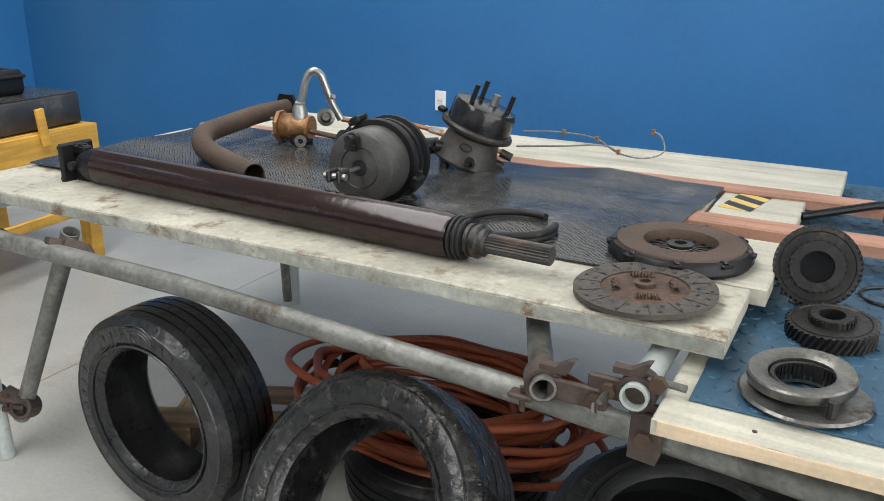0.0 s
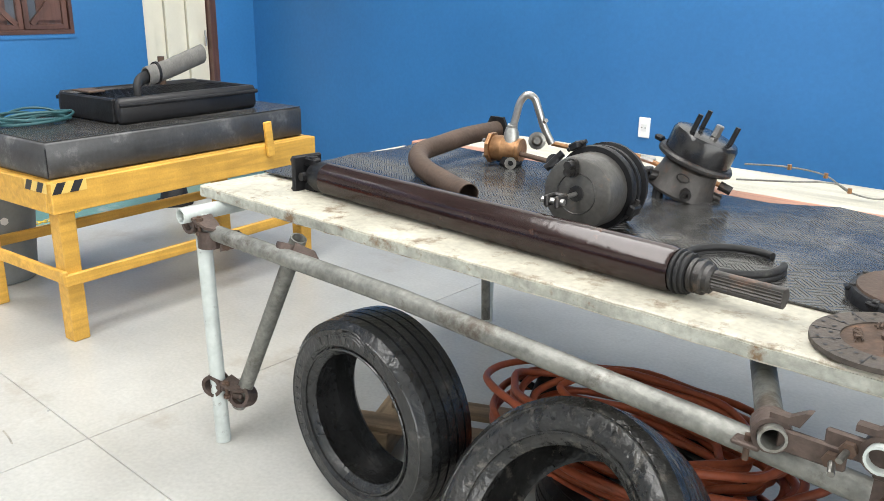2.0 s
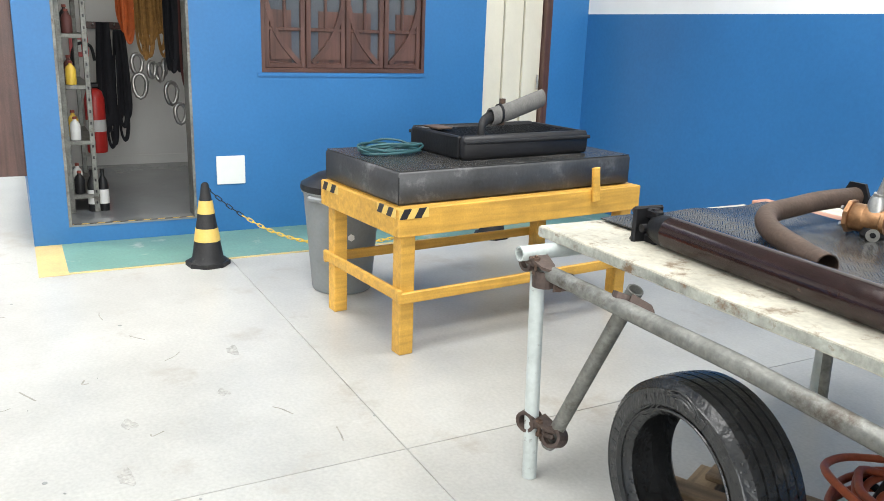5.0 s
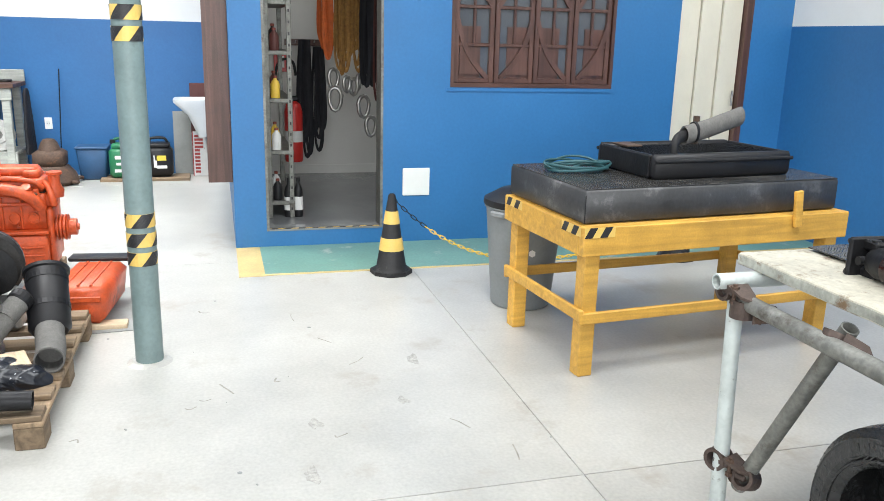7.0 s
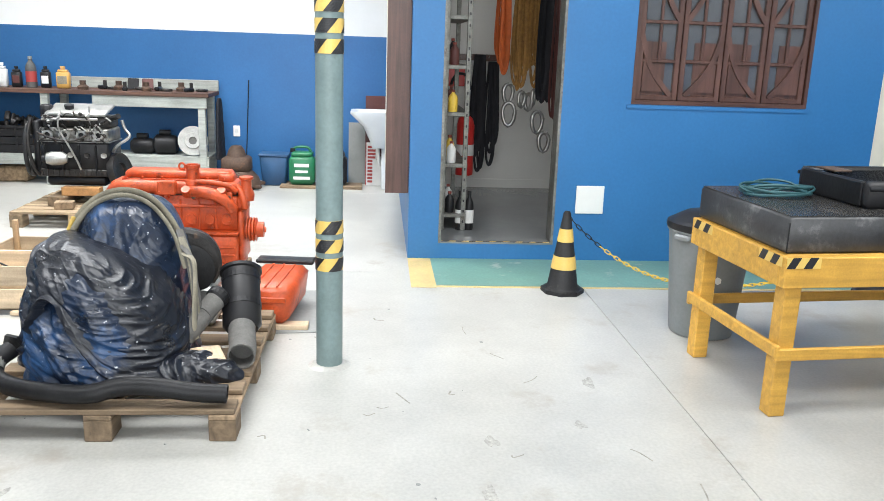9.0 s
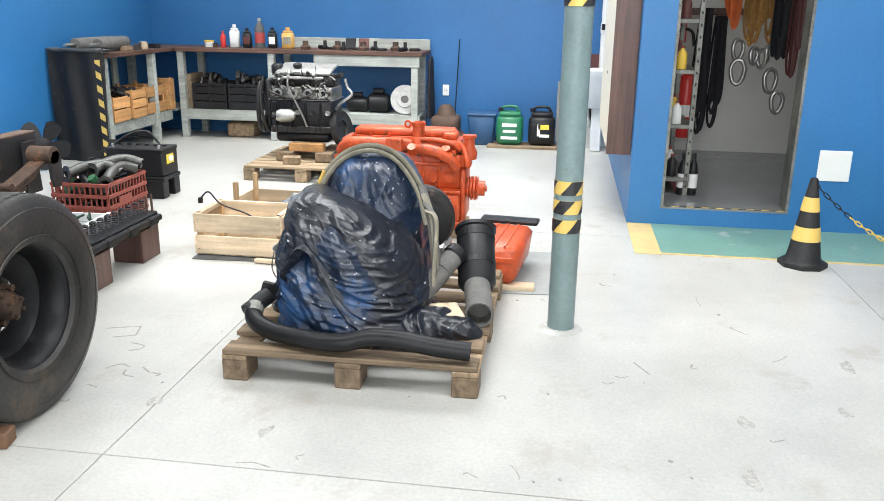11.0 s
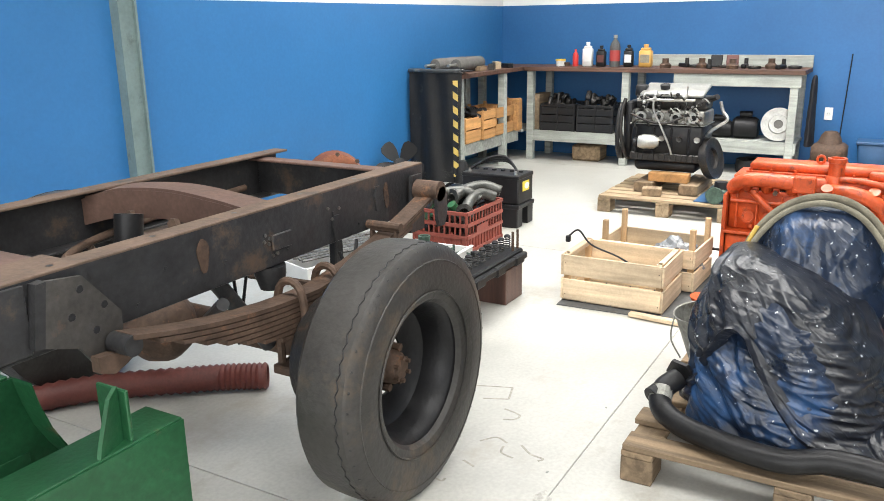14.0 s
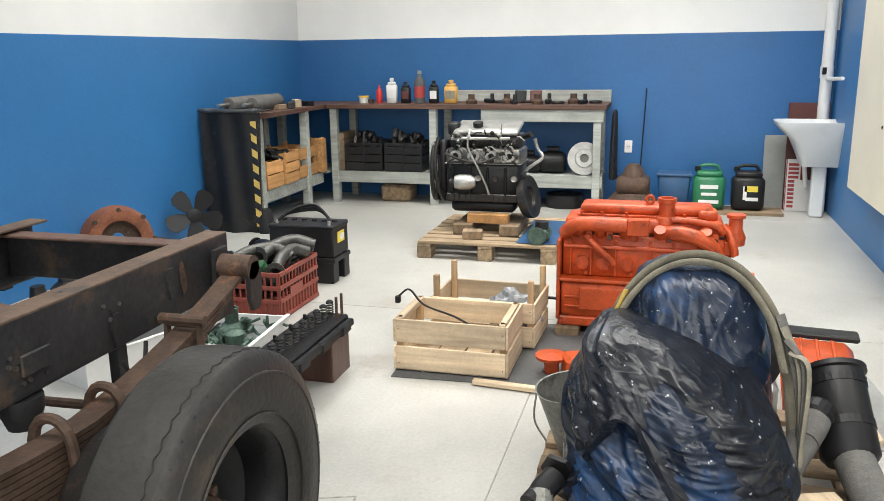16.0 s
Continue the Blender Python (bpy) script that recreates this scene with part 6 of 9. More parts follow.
def truck_wheel(m, label):
    w = tyre(m, 0.395, 0.215, 0.205, "dusty_tyre", label, 0, "truck_wheel", "truck wheels", False)
    del w["category"], w["group"]
    w.parent = ch
    b = bmesh.new()
    for i in range(44):
        tube([(0.380 * math.cos(a), 0.380 * math.sin(a), 0.079 + 0.006 * math.sin(k * 2.1)) for k, a in enumerate(radians(i * 360 / 44 + q * 2.4) for q in range(3))], 0.004, 4, bm=b)
    part("shoulder_sipes", b, "tyre", w)["kind"] = "stuff"
    for i in range(64):
        part("sidewall_sipe", box(0.036, 0.005, 0.004, 0.352, 0, 0.0905, pose(0, 0, 0, 0, 0, i * 5.625) @ pose(0, 0, 0, 0, 9, 0), 0), "tyre", w)
    for zz in (0.05, ):
        zig = [((0.3945 - 0.008 * (zz / 0.1025) ** 2) * math.cos(a), (0.3945 - 0.008 * (zz / 0.1025) ** 2) * math.sin(a), zz + 0.008 * (k % 2)) for k, a in enumerate(q * math.pi / 60 for q in range(120))]
        part("tread_groove", tube(zig, 0.0022, 4, True), "black_plastic", w)
    part("rim", lathe([(0.222, 0.078), (0.226, 0.07), (0.212, 0.062), (0.205, 0.05), (0.19, 0.03), (0.186, -0.03), (0.16, -0.055), (0.1, -0.06), (0.1, -0.068), (0.165, -0.064), (0.215, -0.075)], 40), "black_metal", w, smooth=40)
    b = lathe([(0, 0.005), (0.04, 0.005), (0.05, -0.01), (0.055, -0.04), (0.075, -0.045), (0.08, -0.062), (0, -0.062)], 24)
    h = part("hub", b, "rust", w, "rusty wheel hub", smooth=35)
    for i in range(6):
        part("wheel_nut", bolt((0.062 * math.cos(i * 1.047), 0.062 * math.sin(i * 1.047), -0.045), (0, 0, 1), 0.013, 0.03), "rust", w)
        part("wheel_stud", rod((0.036 * math.cos(i * 1.047 + 0.5), 0.036 * math.sin(i * 1.047 + 0.5), 0.0), (0.036 * math.cos(i * 1.047 + 0.5), 0.036 * math.sin(i * 1.047 + 0.5), 0.018), 0.007, 8), "rust", w)
    return w


truck_wheel(pose(-2.385, -2.53, 0.393, -90, 0, 0), "worn dusty truck tyre on a black rim with rusty hub")
truck_wheel(pose(-2.42, -4.1, 0.395, 90, 0, 0), "worn dusty truck tyre on the far side of the chassis")
ck = thing("wheel_chock", pose(-2.14, -2.465, 0, 0, 0, 12), "small wooden block wedged at the truck tyre", "wood block")
part("block", box(0.075, 0.08, 0.055, 0, 0, 0, bev=0.005), "brown_block", ck)

gb = thing("green_bracket", pose(-1.95, -3.0, 0), "heavy dark green welded steel mounting frame", "steel frame")
LG = 2.2
part("front_plate", plate([(0, 0), (0.12, 0), (0.16, 0.05), (0.1, 0.1), (0.02, 0.1), (0, 0.1)][:1] + [(0.03, 0), (LG, 0), (LG, 0.31), (0.0, 0.31)], 0.012, pose(0, 0.006, 0, 90, 0, 0)), "green_paint", gb)
part("top_plate", box(LG, 0.15, 0.012, LG / 2, -0.075, 0.304, bev=0.003), "green_paint", gb)
part("end_plate", plate([(0, 0.0), (-0.05, 0.0), (-0.06, 0.09), (-0.1, 0.12), (-0.14, 0.09), (-0.15, 0.0), (-0.15, 0.306), (0, 0.306)], 0.012, pose(0.002, 0, 0, 90, 0, 90)), "green_paint", gb)
part("lifting_tab", plate([(-0.05, 0), (0.06, 0), (0.05, 0.03), (-0.01, 0.14), (-0.05, 0.16)], 0.012, pose(0.22, -0.02, 0.315, 90, 0, 20)), "green_paint", gb)
part("tab_side", box(0.012, 0.12, 0.15, 0.165, -0.07, 0.315, bev=0.003), "green_paint", gb)
flank = [(0.10, 0.0), (0.15, 0.18), (0.19, 0.24), (0.23, 0.32), (0.255, 0.40), (0.27, 0.47)]
hole = [(0.41 + 0.065 * math.cos(a), 0.29 + 0.065 * math.sin(a)) for a in (i * 0.3927 for i in range(9))]
part("rear_plate", plate(flank + [(2.0, 0.47), (2.0, 0.0), (0.475, 0.0)] + hole + [(0.345, 0.0)], 0.014, pose(0, -0.35, 0, 90, 0, 0)), "green_paint", gb)
part("rear_lower", box(0.3, 0.006, 0.24, 0.41, -0.344, 0.0, bev=0.001), "green_paint", gb)
part("rear_top", box(1.72, 0.12, 0.012, 1.14, -0.41, 0.47, bev=0.003), "green_paint", gb)
part("curved_flange", ribbon([Vector((x, -0.31, z)) for x, z in flank[1:]], 0.10, 0.01), "green_paint", gb)
part("upright_tab", box(0.10, 0.05, 0.035, 0.33, -0.40, 0.482, bev=0.004), "green_paint", gb)
part("floor_plate", box(LG - 0.3, 0.42, 0.012, LG / 2 + 0.25, -0.38, 0.03, bev=0.003), "black_metal", gb)
part("rust_spot", lathe([(0, 0.013), (0.022, 0.013), (0.026, 0.006), (0, 0.006)], 10, pose(0.62, 0.0, 0.12, 90, 0, 0)), "rust", gb)

rh = thing("corrugated_hose", pose(0, 0, 0), "dark red corrugated hose lying on the floor", "hose")
pts = spline([(-0.9, -4.25, 0.055), (-1.6, -4.15, 0.055), (-2.2, -3.98, 0.055), (-2.55, -3.62, 0.055), (-2.72, -3.38, 0.055)], 26)
part("hose_body", tube(pts, [0.055 if i % 2 else 0.047 for i in range(len(pts))], 14, wall=0.12), mat("dark_red_hose", (0.13, 0.035, 0.028), 0.55), rh, smooth=70)
wl = thing("wire_scrap", pose(-2.05, -3.25, 0.004), "thin curled red wire on the floor", "wire")
part("wire", tube(spline([(-0.05, 0, 0), (0, 0.06, 0.02), (0.08, 0.04, 0), (0.05, -0.04, 0.015), (-0.02, -0.03, 0)], 5), 0.0025, 5), "label_red", wl)


# ---- pallet with the wrapped engine ----
def pallet(m, label, nboards=7, sx=1.2, sy=1.0, material="old_wood", cross=False):
    """Boards run along y over stringers along x."""
    p = thing("pallet", m, label, "pallet", "wooden pallets")
    for y in (0.05, sy / 2, sy - 0.05):
        for x in (0.06, sx / 2, sx - 0.06):
            part("block", box(0.12, 0.1, 0.085, x, y, 0, bev=0.004), material, p)
        part("stringer", box(sx, 0.1, 0.02, sx / 2, y, 0.085, bev=0.003), material, p)
    random.seed(nboards)
    for i in range(nboards):
        x = 0.05 + (sx - 0.1) * i / (nboards - 1)
        part("deck_board", box(0.098, sy + random.uniform(-0.01, 0.01), 0.021, x, sy / 2 + random.uniform(-0.006, 0.006), 0.105 + random.uniform(0, 0.002), pose(0, 0, 0, 0, 0, random.uniform(-0.3, 0.3)), 0.003), material + "_y", p)
    return p


pallet(pose(-3.93, -1.94, 0), "weathered wooden pallet under the wrapped engine")
PZ = 0.127

eng = thing("wrapped_engine", pose(-3.33, -1.5, PZ), "engine wrapped in creased blue and black plastic film", "wrapped engine")


def crease(p, seed, slant, k, l):
    """Sharp-edged creases that run slantwise down a hanging sheet."""
    q = math.cos(slant) * p[1] + math.sin(slant) * p[2] + 0.3 * p[0]
    u = -math.sin(slant) * p[1] + math.cos(slant) * p[2]
    return 1 - 2.2 * abs(noise.noise((q * k, u * l, p[0] * l * 1.3 + seed)))


def lump(rx, ry, h, cx, cy, seed, amp, top=0.75, skirt=0.0, lean=(0, 0), slant=0.0, square=1.0, tilt=0.0, reach=None, freq=1.0):
    """A sheet drawn over a machine: a blunt dome broken by long slanting folds and small creases."""
    b = bmesh.new()
    nu, nv = 320, 130
    rows = []
    for j in range(nv + 1):
        row = []
        for i in range(nu):
            a = 2 * math.pi * i / nu
            v = j / nv * (reach(a) if reach else 1.0)
            ang = v * math.pi / 2
            rad = math.sin(ang) ** top
            c, s = math.cos(a), math.sin(a)
            z = h * max(0.0, math.cos(ang)) ** 0.9 * (1 + tilt * s * rad)
            c, s = math.copysign(abs(c) ** square, c), math.copysign(abs(s) ** square, s)
            p = (rx * rad * c, ry * rad * s, z)
            warp = 0.05 * noise.noise((p[0] * 4, p[1] * 4, p[2] * 4 + seed))
            pw = (p[0] + warp, p[1] + warp, p[2] - warp)
            broad = noise.noise((c * 1.8, s * 1.8, seed + v * 1.4))
            grow = min(1.0, v * 3.5)
            d = 0.028 * crease(pw, seed, slant, 8 * freq, 1.4) + 0.017 * crease(pw, seed + 5, slant - 0.25, 21 * freq, 3.0) - 0.03
            d += 0.010 * crease(pw, seed + 9, slant + 0.4, 44 * freq, 7)
            d *= amp * grow
            if reach:
                d += 0.022 * max(0.0, 1 - abs(j - nv + 5) / 5) - 0.03 * max(0, j - nv + 3) / 3
            r = rad * (1 + 0.12 * amp * broad)
            r += skirt * max(0, v - 0.8) * 5 * (0.6 + 0.6 * noise.noise((a, seed, 1)))
            side = math.sin(ang)
            row.append(b.verts.new((cx + (rx * r + d * side) * c + lean[0] * (1 - v), cy + (ry * r + d * side) * s + lean[1] * (1 - v), max(0.0, z + d * (1 - side)))))
        rows.append(row)
    for j in range(nv):
        for i in range(nu):
            k = (i + 1) % nu
            b.faces.new((rows[j][i], rows[j][k], rows[j + 1][k], rows[j + 1][i]))
    if not reach:
        b.faces.new(rows[-1])
    bmesh.ops.remove_doubles(b, verts=b.verts[:], dist=0.0004)
    return b


part("front_wrap", lump(0.30, 0.27, 0.47, 0.17, -0.03, 2.0, 0.85, 0.5, 0.03, (-0.03, -0.03), 0.9, 0.9, -0.12), "tarp_blue", eng, "navy plastic film in deep folds", smooth=70)
part("rear_wrap", lump(0.24, 0.25, 0.665, -0.12, 0.01, 7.0, 0.42, 0.42, 0.0, (0, 0.0), 0.1, 0.8), "tarp_blue", eng, "blue tinted plastic film", smooth=70)


def opening(a):
    """How far down the outer sheet hangs, round the engine: it is drawn up at the front."""
    a = (a + math.pi) % (2 * math.pi) - math.pi
    return 1 - 0.40 * math.exp(-((a + 0.42) / 0.42) ** 2) - 0.10 * math.exp(-((abs(a) - math.pi) / 0.7) ** 2)


part("outer_wrap", lump(0.335, 0.32, 0.505, 0.13, -0.01, 11.0, 0.9, 0.5, 0.035, (-0.04, -0.05), 0.95, 0.9, -0.26, opening, 0.9), "tarp", eng, "black plastic film drawn up in a hood", smooth=70)
part("tail_wrap", lump(0.12, 0.28, 0.10, 0.28, 0.25, 4.0, 0.8, 0.7, 0.05, (0, 0), 0.6), "tarp", eng, smooth=70)
arch = [(q[0], q[1], q[2] - 0.022) for q in ((-0.02, -0.262, 0.30), (-0.02, -0.238, 0.45), (-0.03, -0.19, 0.585), (-0.04, -0.10, 0.685), (-0.045, 0.015, 0.722), (-0.04, 0.13, 0.685), (-0.02, 0.225, 0.57), (0.0, 0.275, 0.42), (0.02, 0.30, 0.27), (0.03, 0.31, 0.16))]
part("sling_strap", tube(spline(arch, 7), 0.024, 8, flat=0.35), "canvas", eng, "dirty beige lifting sling", smooth=60)
part("sling_strap", tube(spline([(x + 0.035, y * 0.97, z - 0.012) for x, y, z in arch[1:8]], 7), 0.015, 8, flat=0.4), "canvas", eng, smooth=60)
part("sling_tag", tube(spline([(0.015, -0.245, 0.40), (0.012, -0.222, 0.50), (0.005, -0.185, 0.595)], 6), 0.010, 6, flat=0.35), "yellow_tape", eng, "faded yellow sling tag", smooth=60)
for k in range(4):
    part("loose_strap", tube(spline([(0.01 + 0.02 * k, 0.245 + 0.008 * k, 0.55 - 0.03 * k), (0.05 + 0.015 * k, 0.29 + 0.01 * k, 0.42), (0.06 + 0.02 * k, 0.315, 0.28 - 0.03 * k), (0.05 + 0.02 * k, 0.32, 0.16 - 0.02 * k)], 7), 0.019 - 0.002 * k, 8, flat=0.45), "canvas" if k % 2 else "hose_grey", eng, smooth=60)
b = lathe([(0, -0.05), (0.2, -0.05), (0.21, -0.03), (0.21, 0.03), (0.19, 0.05), (0.12, 0.055), (0.1, 0.075), (0, 0.075)], 36, pose(-0.40, 0.17, 0.30, 0, 90, 12) @ Matrix.Scale(0.78, 4))
part("bell_housing", b, "cast", eng, "grey cast housing", smooth=35)
part("flywheel", lathe([(0, 0), (0.15, 0), (0.155, 0.02), (0.13, 0.03), (0, 0.03)], 36, pose(-0.33, 0.19, 0.28, 0, 90, 12) @ Matrix.Scale(0.8, 4)), "rubber", eng, smooth=35)
part("housing_foot", box(0.2, 0.1, 0.2, -0.42, 0.26, 0.0, bev=0.02), "alu", eng)

pipe = thing("exhaust_pipe", pose(0, 0, PZ), "black S-bent exhaust pipe lying on the pallet", "pipe")
pts = spline([(-3.01, -1.845, 0.128), (-2.95, -1.875, 0.105), (-2.89, -1.86, 0.068), (-2.83, -1.77, 0.05), (-2.78, -1.62, 0.048), (-2.757, -1.475, 0.052), (-2.77, -1.36, 0.075), (-2.77, -1.24, 0.075), (-2.77, -1.1, 0.055), (-2.775, -0.975, 0.045)], 7)
part("pipe_body", tube(pts, 0.036, 18, wall=0.1), "black_metal", pipe, smooth=50)
part("end_flange", plate([(-0.05, -0.035), (0.05, -0.035), (0.06, 0), (0.03, 0.05), (-0.03, 0.05), (-0.06, 0)], 0.014, along((-3.022, -1.838, 0.132), (-3.1, -1.80, 0.155))), "black_metal", pipe)
part("worn_patch", lathe([(0.037, -0.02), (0.0375, -0.02), (0.0375, 0.02), (0.037, 0.02)], 16, along(pts[9], pts[11])), "galv", pipe)

af = thing("air_filter", along((-3.37, -1.015, 0.215), (-3.58, -1.05, 0.43)), "black cylindrical air filter housing", "air filter")
part("canister", lathe([(0, 0), (0.07, 0), (0.085, 0.02), (0.085, 0.28), (0.095, 0.285), (0.095, 0.30), (0.075, 0.31), (0, 0.31)], 28), "black_plastic", af, smooth=40)
part("band", lathe([(0.0855, 0.1), (0.088, 0.1), (0.088, 0.125), (0.0855, 0.125)], 28), "black_metal", af)
part("band", lathe([(0.0855, 0.235), (0.088, 0.235), (0.088, 0.26), (0.0855, 0.26)], 28), "black_metal", af)
ah = thing("intake_hose", pose(0, 0, PZ), "grey textile intake hose from the air filter", "hose")
part("hose_body", tube(spline([(-3.42, -1.02, 0.13), (-3.33, -1.01, 0.10), (-3.22, -0.99, 0.065), (-3.12, -0.98, 0.058)], 8), 0.058, 18, wall=0.12), "hose_grey", ah, smooth=50)
ah2 = thing("intake_hose", pose(0, 0, PZ), "grey textile hose leaning on the wrapped engine", "hose")
part("hose_body", tube(spline([(-3.1, -1.32, 0.06), (-3.2, -1.24, 0.1), (-3.32, -1.15, 0.2), (-3.38, -1.12, 0.23)], 8), 0.045, 18, wall=0.12), "hose_grey", ah2, smooth=50)
part("metal_cuff", lathe([(0.044, 0), (0.05, 0.01), (0.05, 0.04), (0.044, 0.05)], 18, along((-3.36, -1.13, 0.225), (-3.43, -1.09, 0.26))), "black_metal", ah2)
wb = thing("wood_block", pose(-3.12, -1.12, PZ, 0, 0, 20), "rough wooden block on the pallet", "wood block")
part("block", box(0.16, 0.13, 0.075, 0, 0, 0), "raw_wood", wb)
bk = thing("bucket", pose(-3.45, -1.825, PZ, 6, 4, 0) @ Matrix.Scale(0.9, 4), "dirty grey conical metal bucket on the pallet", "bucket")
part("body", lathe([(0, 0), (0.075, 0), (0.13, 0.25), (0.136, 0.252), (0.13, 0.244), (0.072, 0.01), (0, 0.01)], 28), "galv", bk, smooth=40)
part("handle", tube(spline([(0, -0.13, 0.24), (0.06, -0.14, 0.15), (0.08, -0.1, 0.07)], 5), 0.004, 6), "galv", bk)

# ---- orange engine ----
oe = thing("orange_engine", pose(-5.1, -1.66, 0.046) @ Matrix.Diagonal((1, 0.93, 1, 1)), "bright orange painted diesel engine block on wood blocks", "engine")
for y in (-0.38, 0.33):
    w = thing("wood_block", pose(-5.1, -1.66 + y, 0), "dark wooden block under the orange engine", "wood block")
    part("block", box(0.42, 0.12, 0.046, 0, 0, 0), "old_wood", w)
OP = "orange_paint"
part("sump_rail", box(0.34, 0.86, 0.05, 0, -0.03, 0.0, bev=0.008), OP, oe)
part("crankcase", box(0.33, 0.84, 0.19, 0, -0.03, 0.045, bev=0.015), OP, oe, smooth=50)
part("case_ledge", box(0.36, 0.86, 0.018, 0, -0.03, 0.235, bev=0.005), OP, oe)
part("block_body", box(0.25, 0.84, 0.22, -0.01, -0.03, 0.25, bev=0.012), OP, oe, smooth=50)
part("cylinder_head", box(0.23, 0.82, 0.075, -0.02, -0.03, 0.475, bev=0.01), OP, oe, smooth=50)
part("head_gasket", box(0.24, 0.83, 0.005, -0.02, -0.03, 0.4705, bev=0), "black_metal", oe)
part("valve_cover", box(0.16, 0.70, 0.055, -0.06, -0.02, 0.555, bev=0.018), OP, oe, smooth=50)
part("cover_flange", box(0.19, 0.73, 0.012, -0.06, -0.02, 0.55, bev=0.003), OP, oe)
part("rocker_end", box(0.13, 0.10, 0.05, -0.02, 0.30, 0.545, bev=0.012), OP, oe, smooth=50)
part("filler_neck", lathe([(0, 0), (0.055, 0), (0.052, 0.03), (0.042, 0.04), (0.042, 0.105), (0.05, 0.108), (0.05, 0.13), (0.036, 0.13), (0.034, 0.1), (0, 0.1)], 20, pose(0.06, 0.09, 0.53)), OP, oe, smooth=40)
part("intake_manifold", tube(spline([(0.10, -0.44, 0.47), (0.14, -0.40, 0.51), (0.16, -0.32, 0.535), (0.165, -0.15, 0.535), (0.165, 0.0, 0.53)], 6), 0.038, 14), OP, oe, smooth=50)
part("intake_manifold", tube(spline([(0.07, 0.07, 0.49), (0.13, 0.10, 0.50), (0.165, 0.17, 0.505), (0.165, 0.26, 0.485), (0.15, 0.33, 0.44), (0.13, 0.36, 0.39)], 6), 0.036, 14), OP, oe, smooth=50)
part("upper_pipe", tube(spline([(0.12, 0.12, 0.56), (0.13, 0.22, 0.56), (0.12, 0.33, 0.54), (0.10, 0.38, 0.5)], 5), 0.016, 10), OP, oe, smooth=50)
part("port_plate", box(0.05, 0.115, 0.085, 0.185, -0.05, 0.49, bev=0.006), OP, oe)
for dy in (-0.045, 0.045):
    for z in (0.505, 0.56):
        part("plate_bolt", bolt((0.21, -0.05 + dy, z), (1, 0, 0), 0.008, 0.008), OP, oe)
for k, y in enumerate((-0.36, -0.25, -0.12, 0.06, 0.18, 0.29)):
    part("manifold_port", tube([(0.08, y, 0.485), (0.14, y, 0.49), (0.16, y, 0.52)], 0.03, 10), OP, oe, smooth=50)
    part("manifold_clamp", box(0.03, 0.035, 0.05, 0.125, y + 0.05, 0.45, bev=0.006), OP, oe)
    part("manifold_nut", bolt((0.14, y + 0.05, 0.47), (1, 0, 0), 0.013, 0.022), "rust" if k % 2 else OP, oe)
    part("core_plug", lathe([(0, 0.004), (0.026, 0.004), (0.028, 0.012), (0.034, 0.012), (0.036, 0), (0, 0)], 18, pose(0.115, y + 0.02, 0.325, 0, 90, 0)), OP, oe, smooth=40)
    part("block_rib", box(0.02, 0.012, 0.19, 0.12, y - 0.045, 0.26, bev=0.004), OP, oe)
    part("cover_bolt", bolt((0.04, y, 0.562), (0, 0, 1), 0.009, 0.014), OP, oe)
    part("pad_bolt", bolt((0.118, y + 0.04, 0.275 + 0.03 * (k % 2)), (1, 0, 0), 0.011, 0.012), OP, oe)
part("side_pipe", tube(spline([(0.13, -0.33, 0.47), (0.15, -0.28, 0.43), (0.15, -0.22, 0.38), (0.13, -0.17, 0.33)], 5), 0.018, 10), OP, oe, smooth=50)
part("oil_gallery", rod((0.125, -0.44, 0.41), (0.125, 0.36, 0.41), 0.012, 10), OP, oe, smooth=50)
part("thermostat_housing", join(lathe([(0, 0), (0.05, 0), (0.055, 0.04), (0.035, 0.08), (0.035, 0.13), (0.048, 0.135), (0.048, 0.15), (0, 0.15)], 18, pose(0.06, 0.44, 0.44)), box(0.1, 0.09, 0.09, 0.05, 0.41, 0.38, bev=0.015)), OP, oe, smooth=40)
part("outlet_elbow", tube(spline([(0.07, 0.38, 0.53), (0.09, 0.41, 0.5), (0.12, 0.43, 0.45), (0.12, 0.44, 0.4)], 4), 0.022, 10), OP, oe, smooth=50)
part("front_cover", box(0.27, 0.04, 0.33, -0.01, 0.405, 0.05, bev=0.015), OP, oe, smooth=50)
prof = [(0, 0), (0.05, 0), (0.05, 0.015)]
for k in range(3):
    z = 0.02 + 0.022 * k
    prof += [(0.078, z), (0.078, z + 0.005), (0.06, z + 0.010), (0.06, z + 0.012), (0.078, z + 0.017)]
prof += [(0.05, 0.088), (0.05, 0.13), (0.02, 0.132), (0.018, 0.145), (0, 0.145)]
part("crank_pulley", lathe(prof, 28, pose(0.05, 0.42, 0.25, -90, 0, 0)), OP, oe, smooth=30)
for k in range(10):
    part("sump_bolt", bolt((0.17, -0.42 + k * 0.085, 0.025), (1, 0, 0), 0.009, 0.01), OP, oe)
for z in (0.10, 0.15):
    part("case_rib", box(0.012, 0.80, 0.012, 0.168, -0.03, z, bev=0.003), OP, oe)
part("side_cover", box(0.02, 0.30, 0.12, 0.168, -0.2, 0.09, bev=0.008), OP, oe)
part("oil_filter_base", lathe([(0, 0), (0.05, 0), (0.05, 0.04), (0, 0.05)], 18, pose(0.165, 0.18, 0.15, 0, 90, 0)), OP, oe, smooth=40)
part("lifting_eye", tube([(-0.02, 0.02 * math.cos(a) - 0.0, 0.635 + 0.02 * math.sin(a)) for a in (k * 0.628 for k in range(10))], 0.008, 6, True), OP, oe)
part("rear_plate", box(0.34, 0.02, 0.42, 0, -0.465, 0.03, bev=0.01), OP, oe)
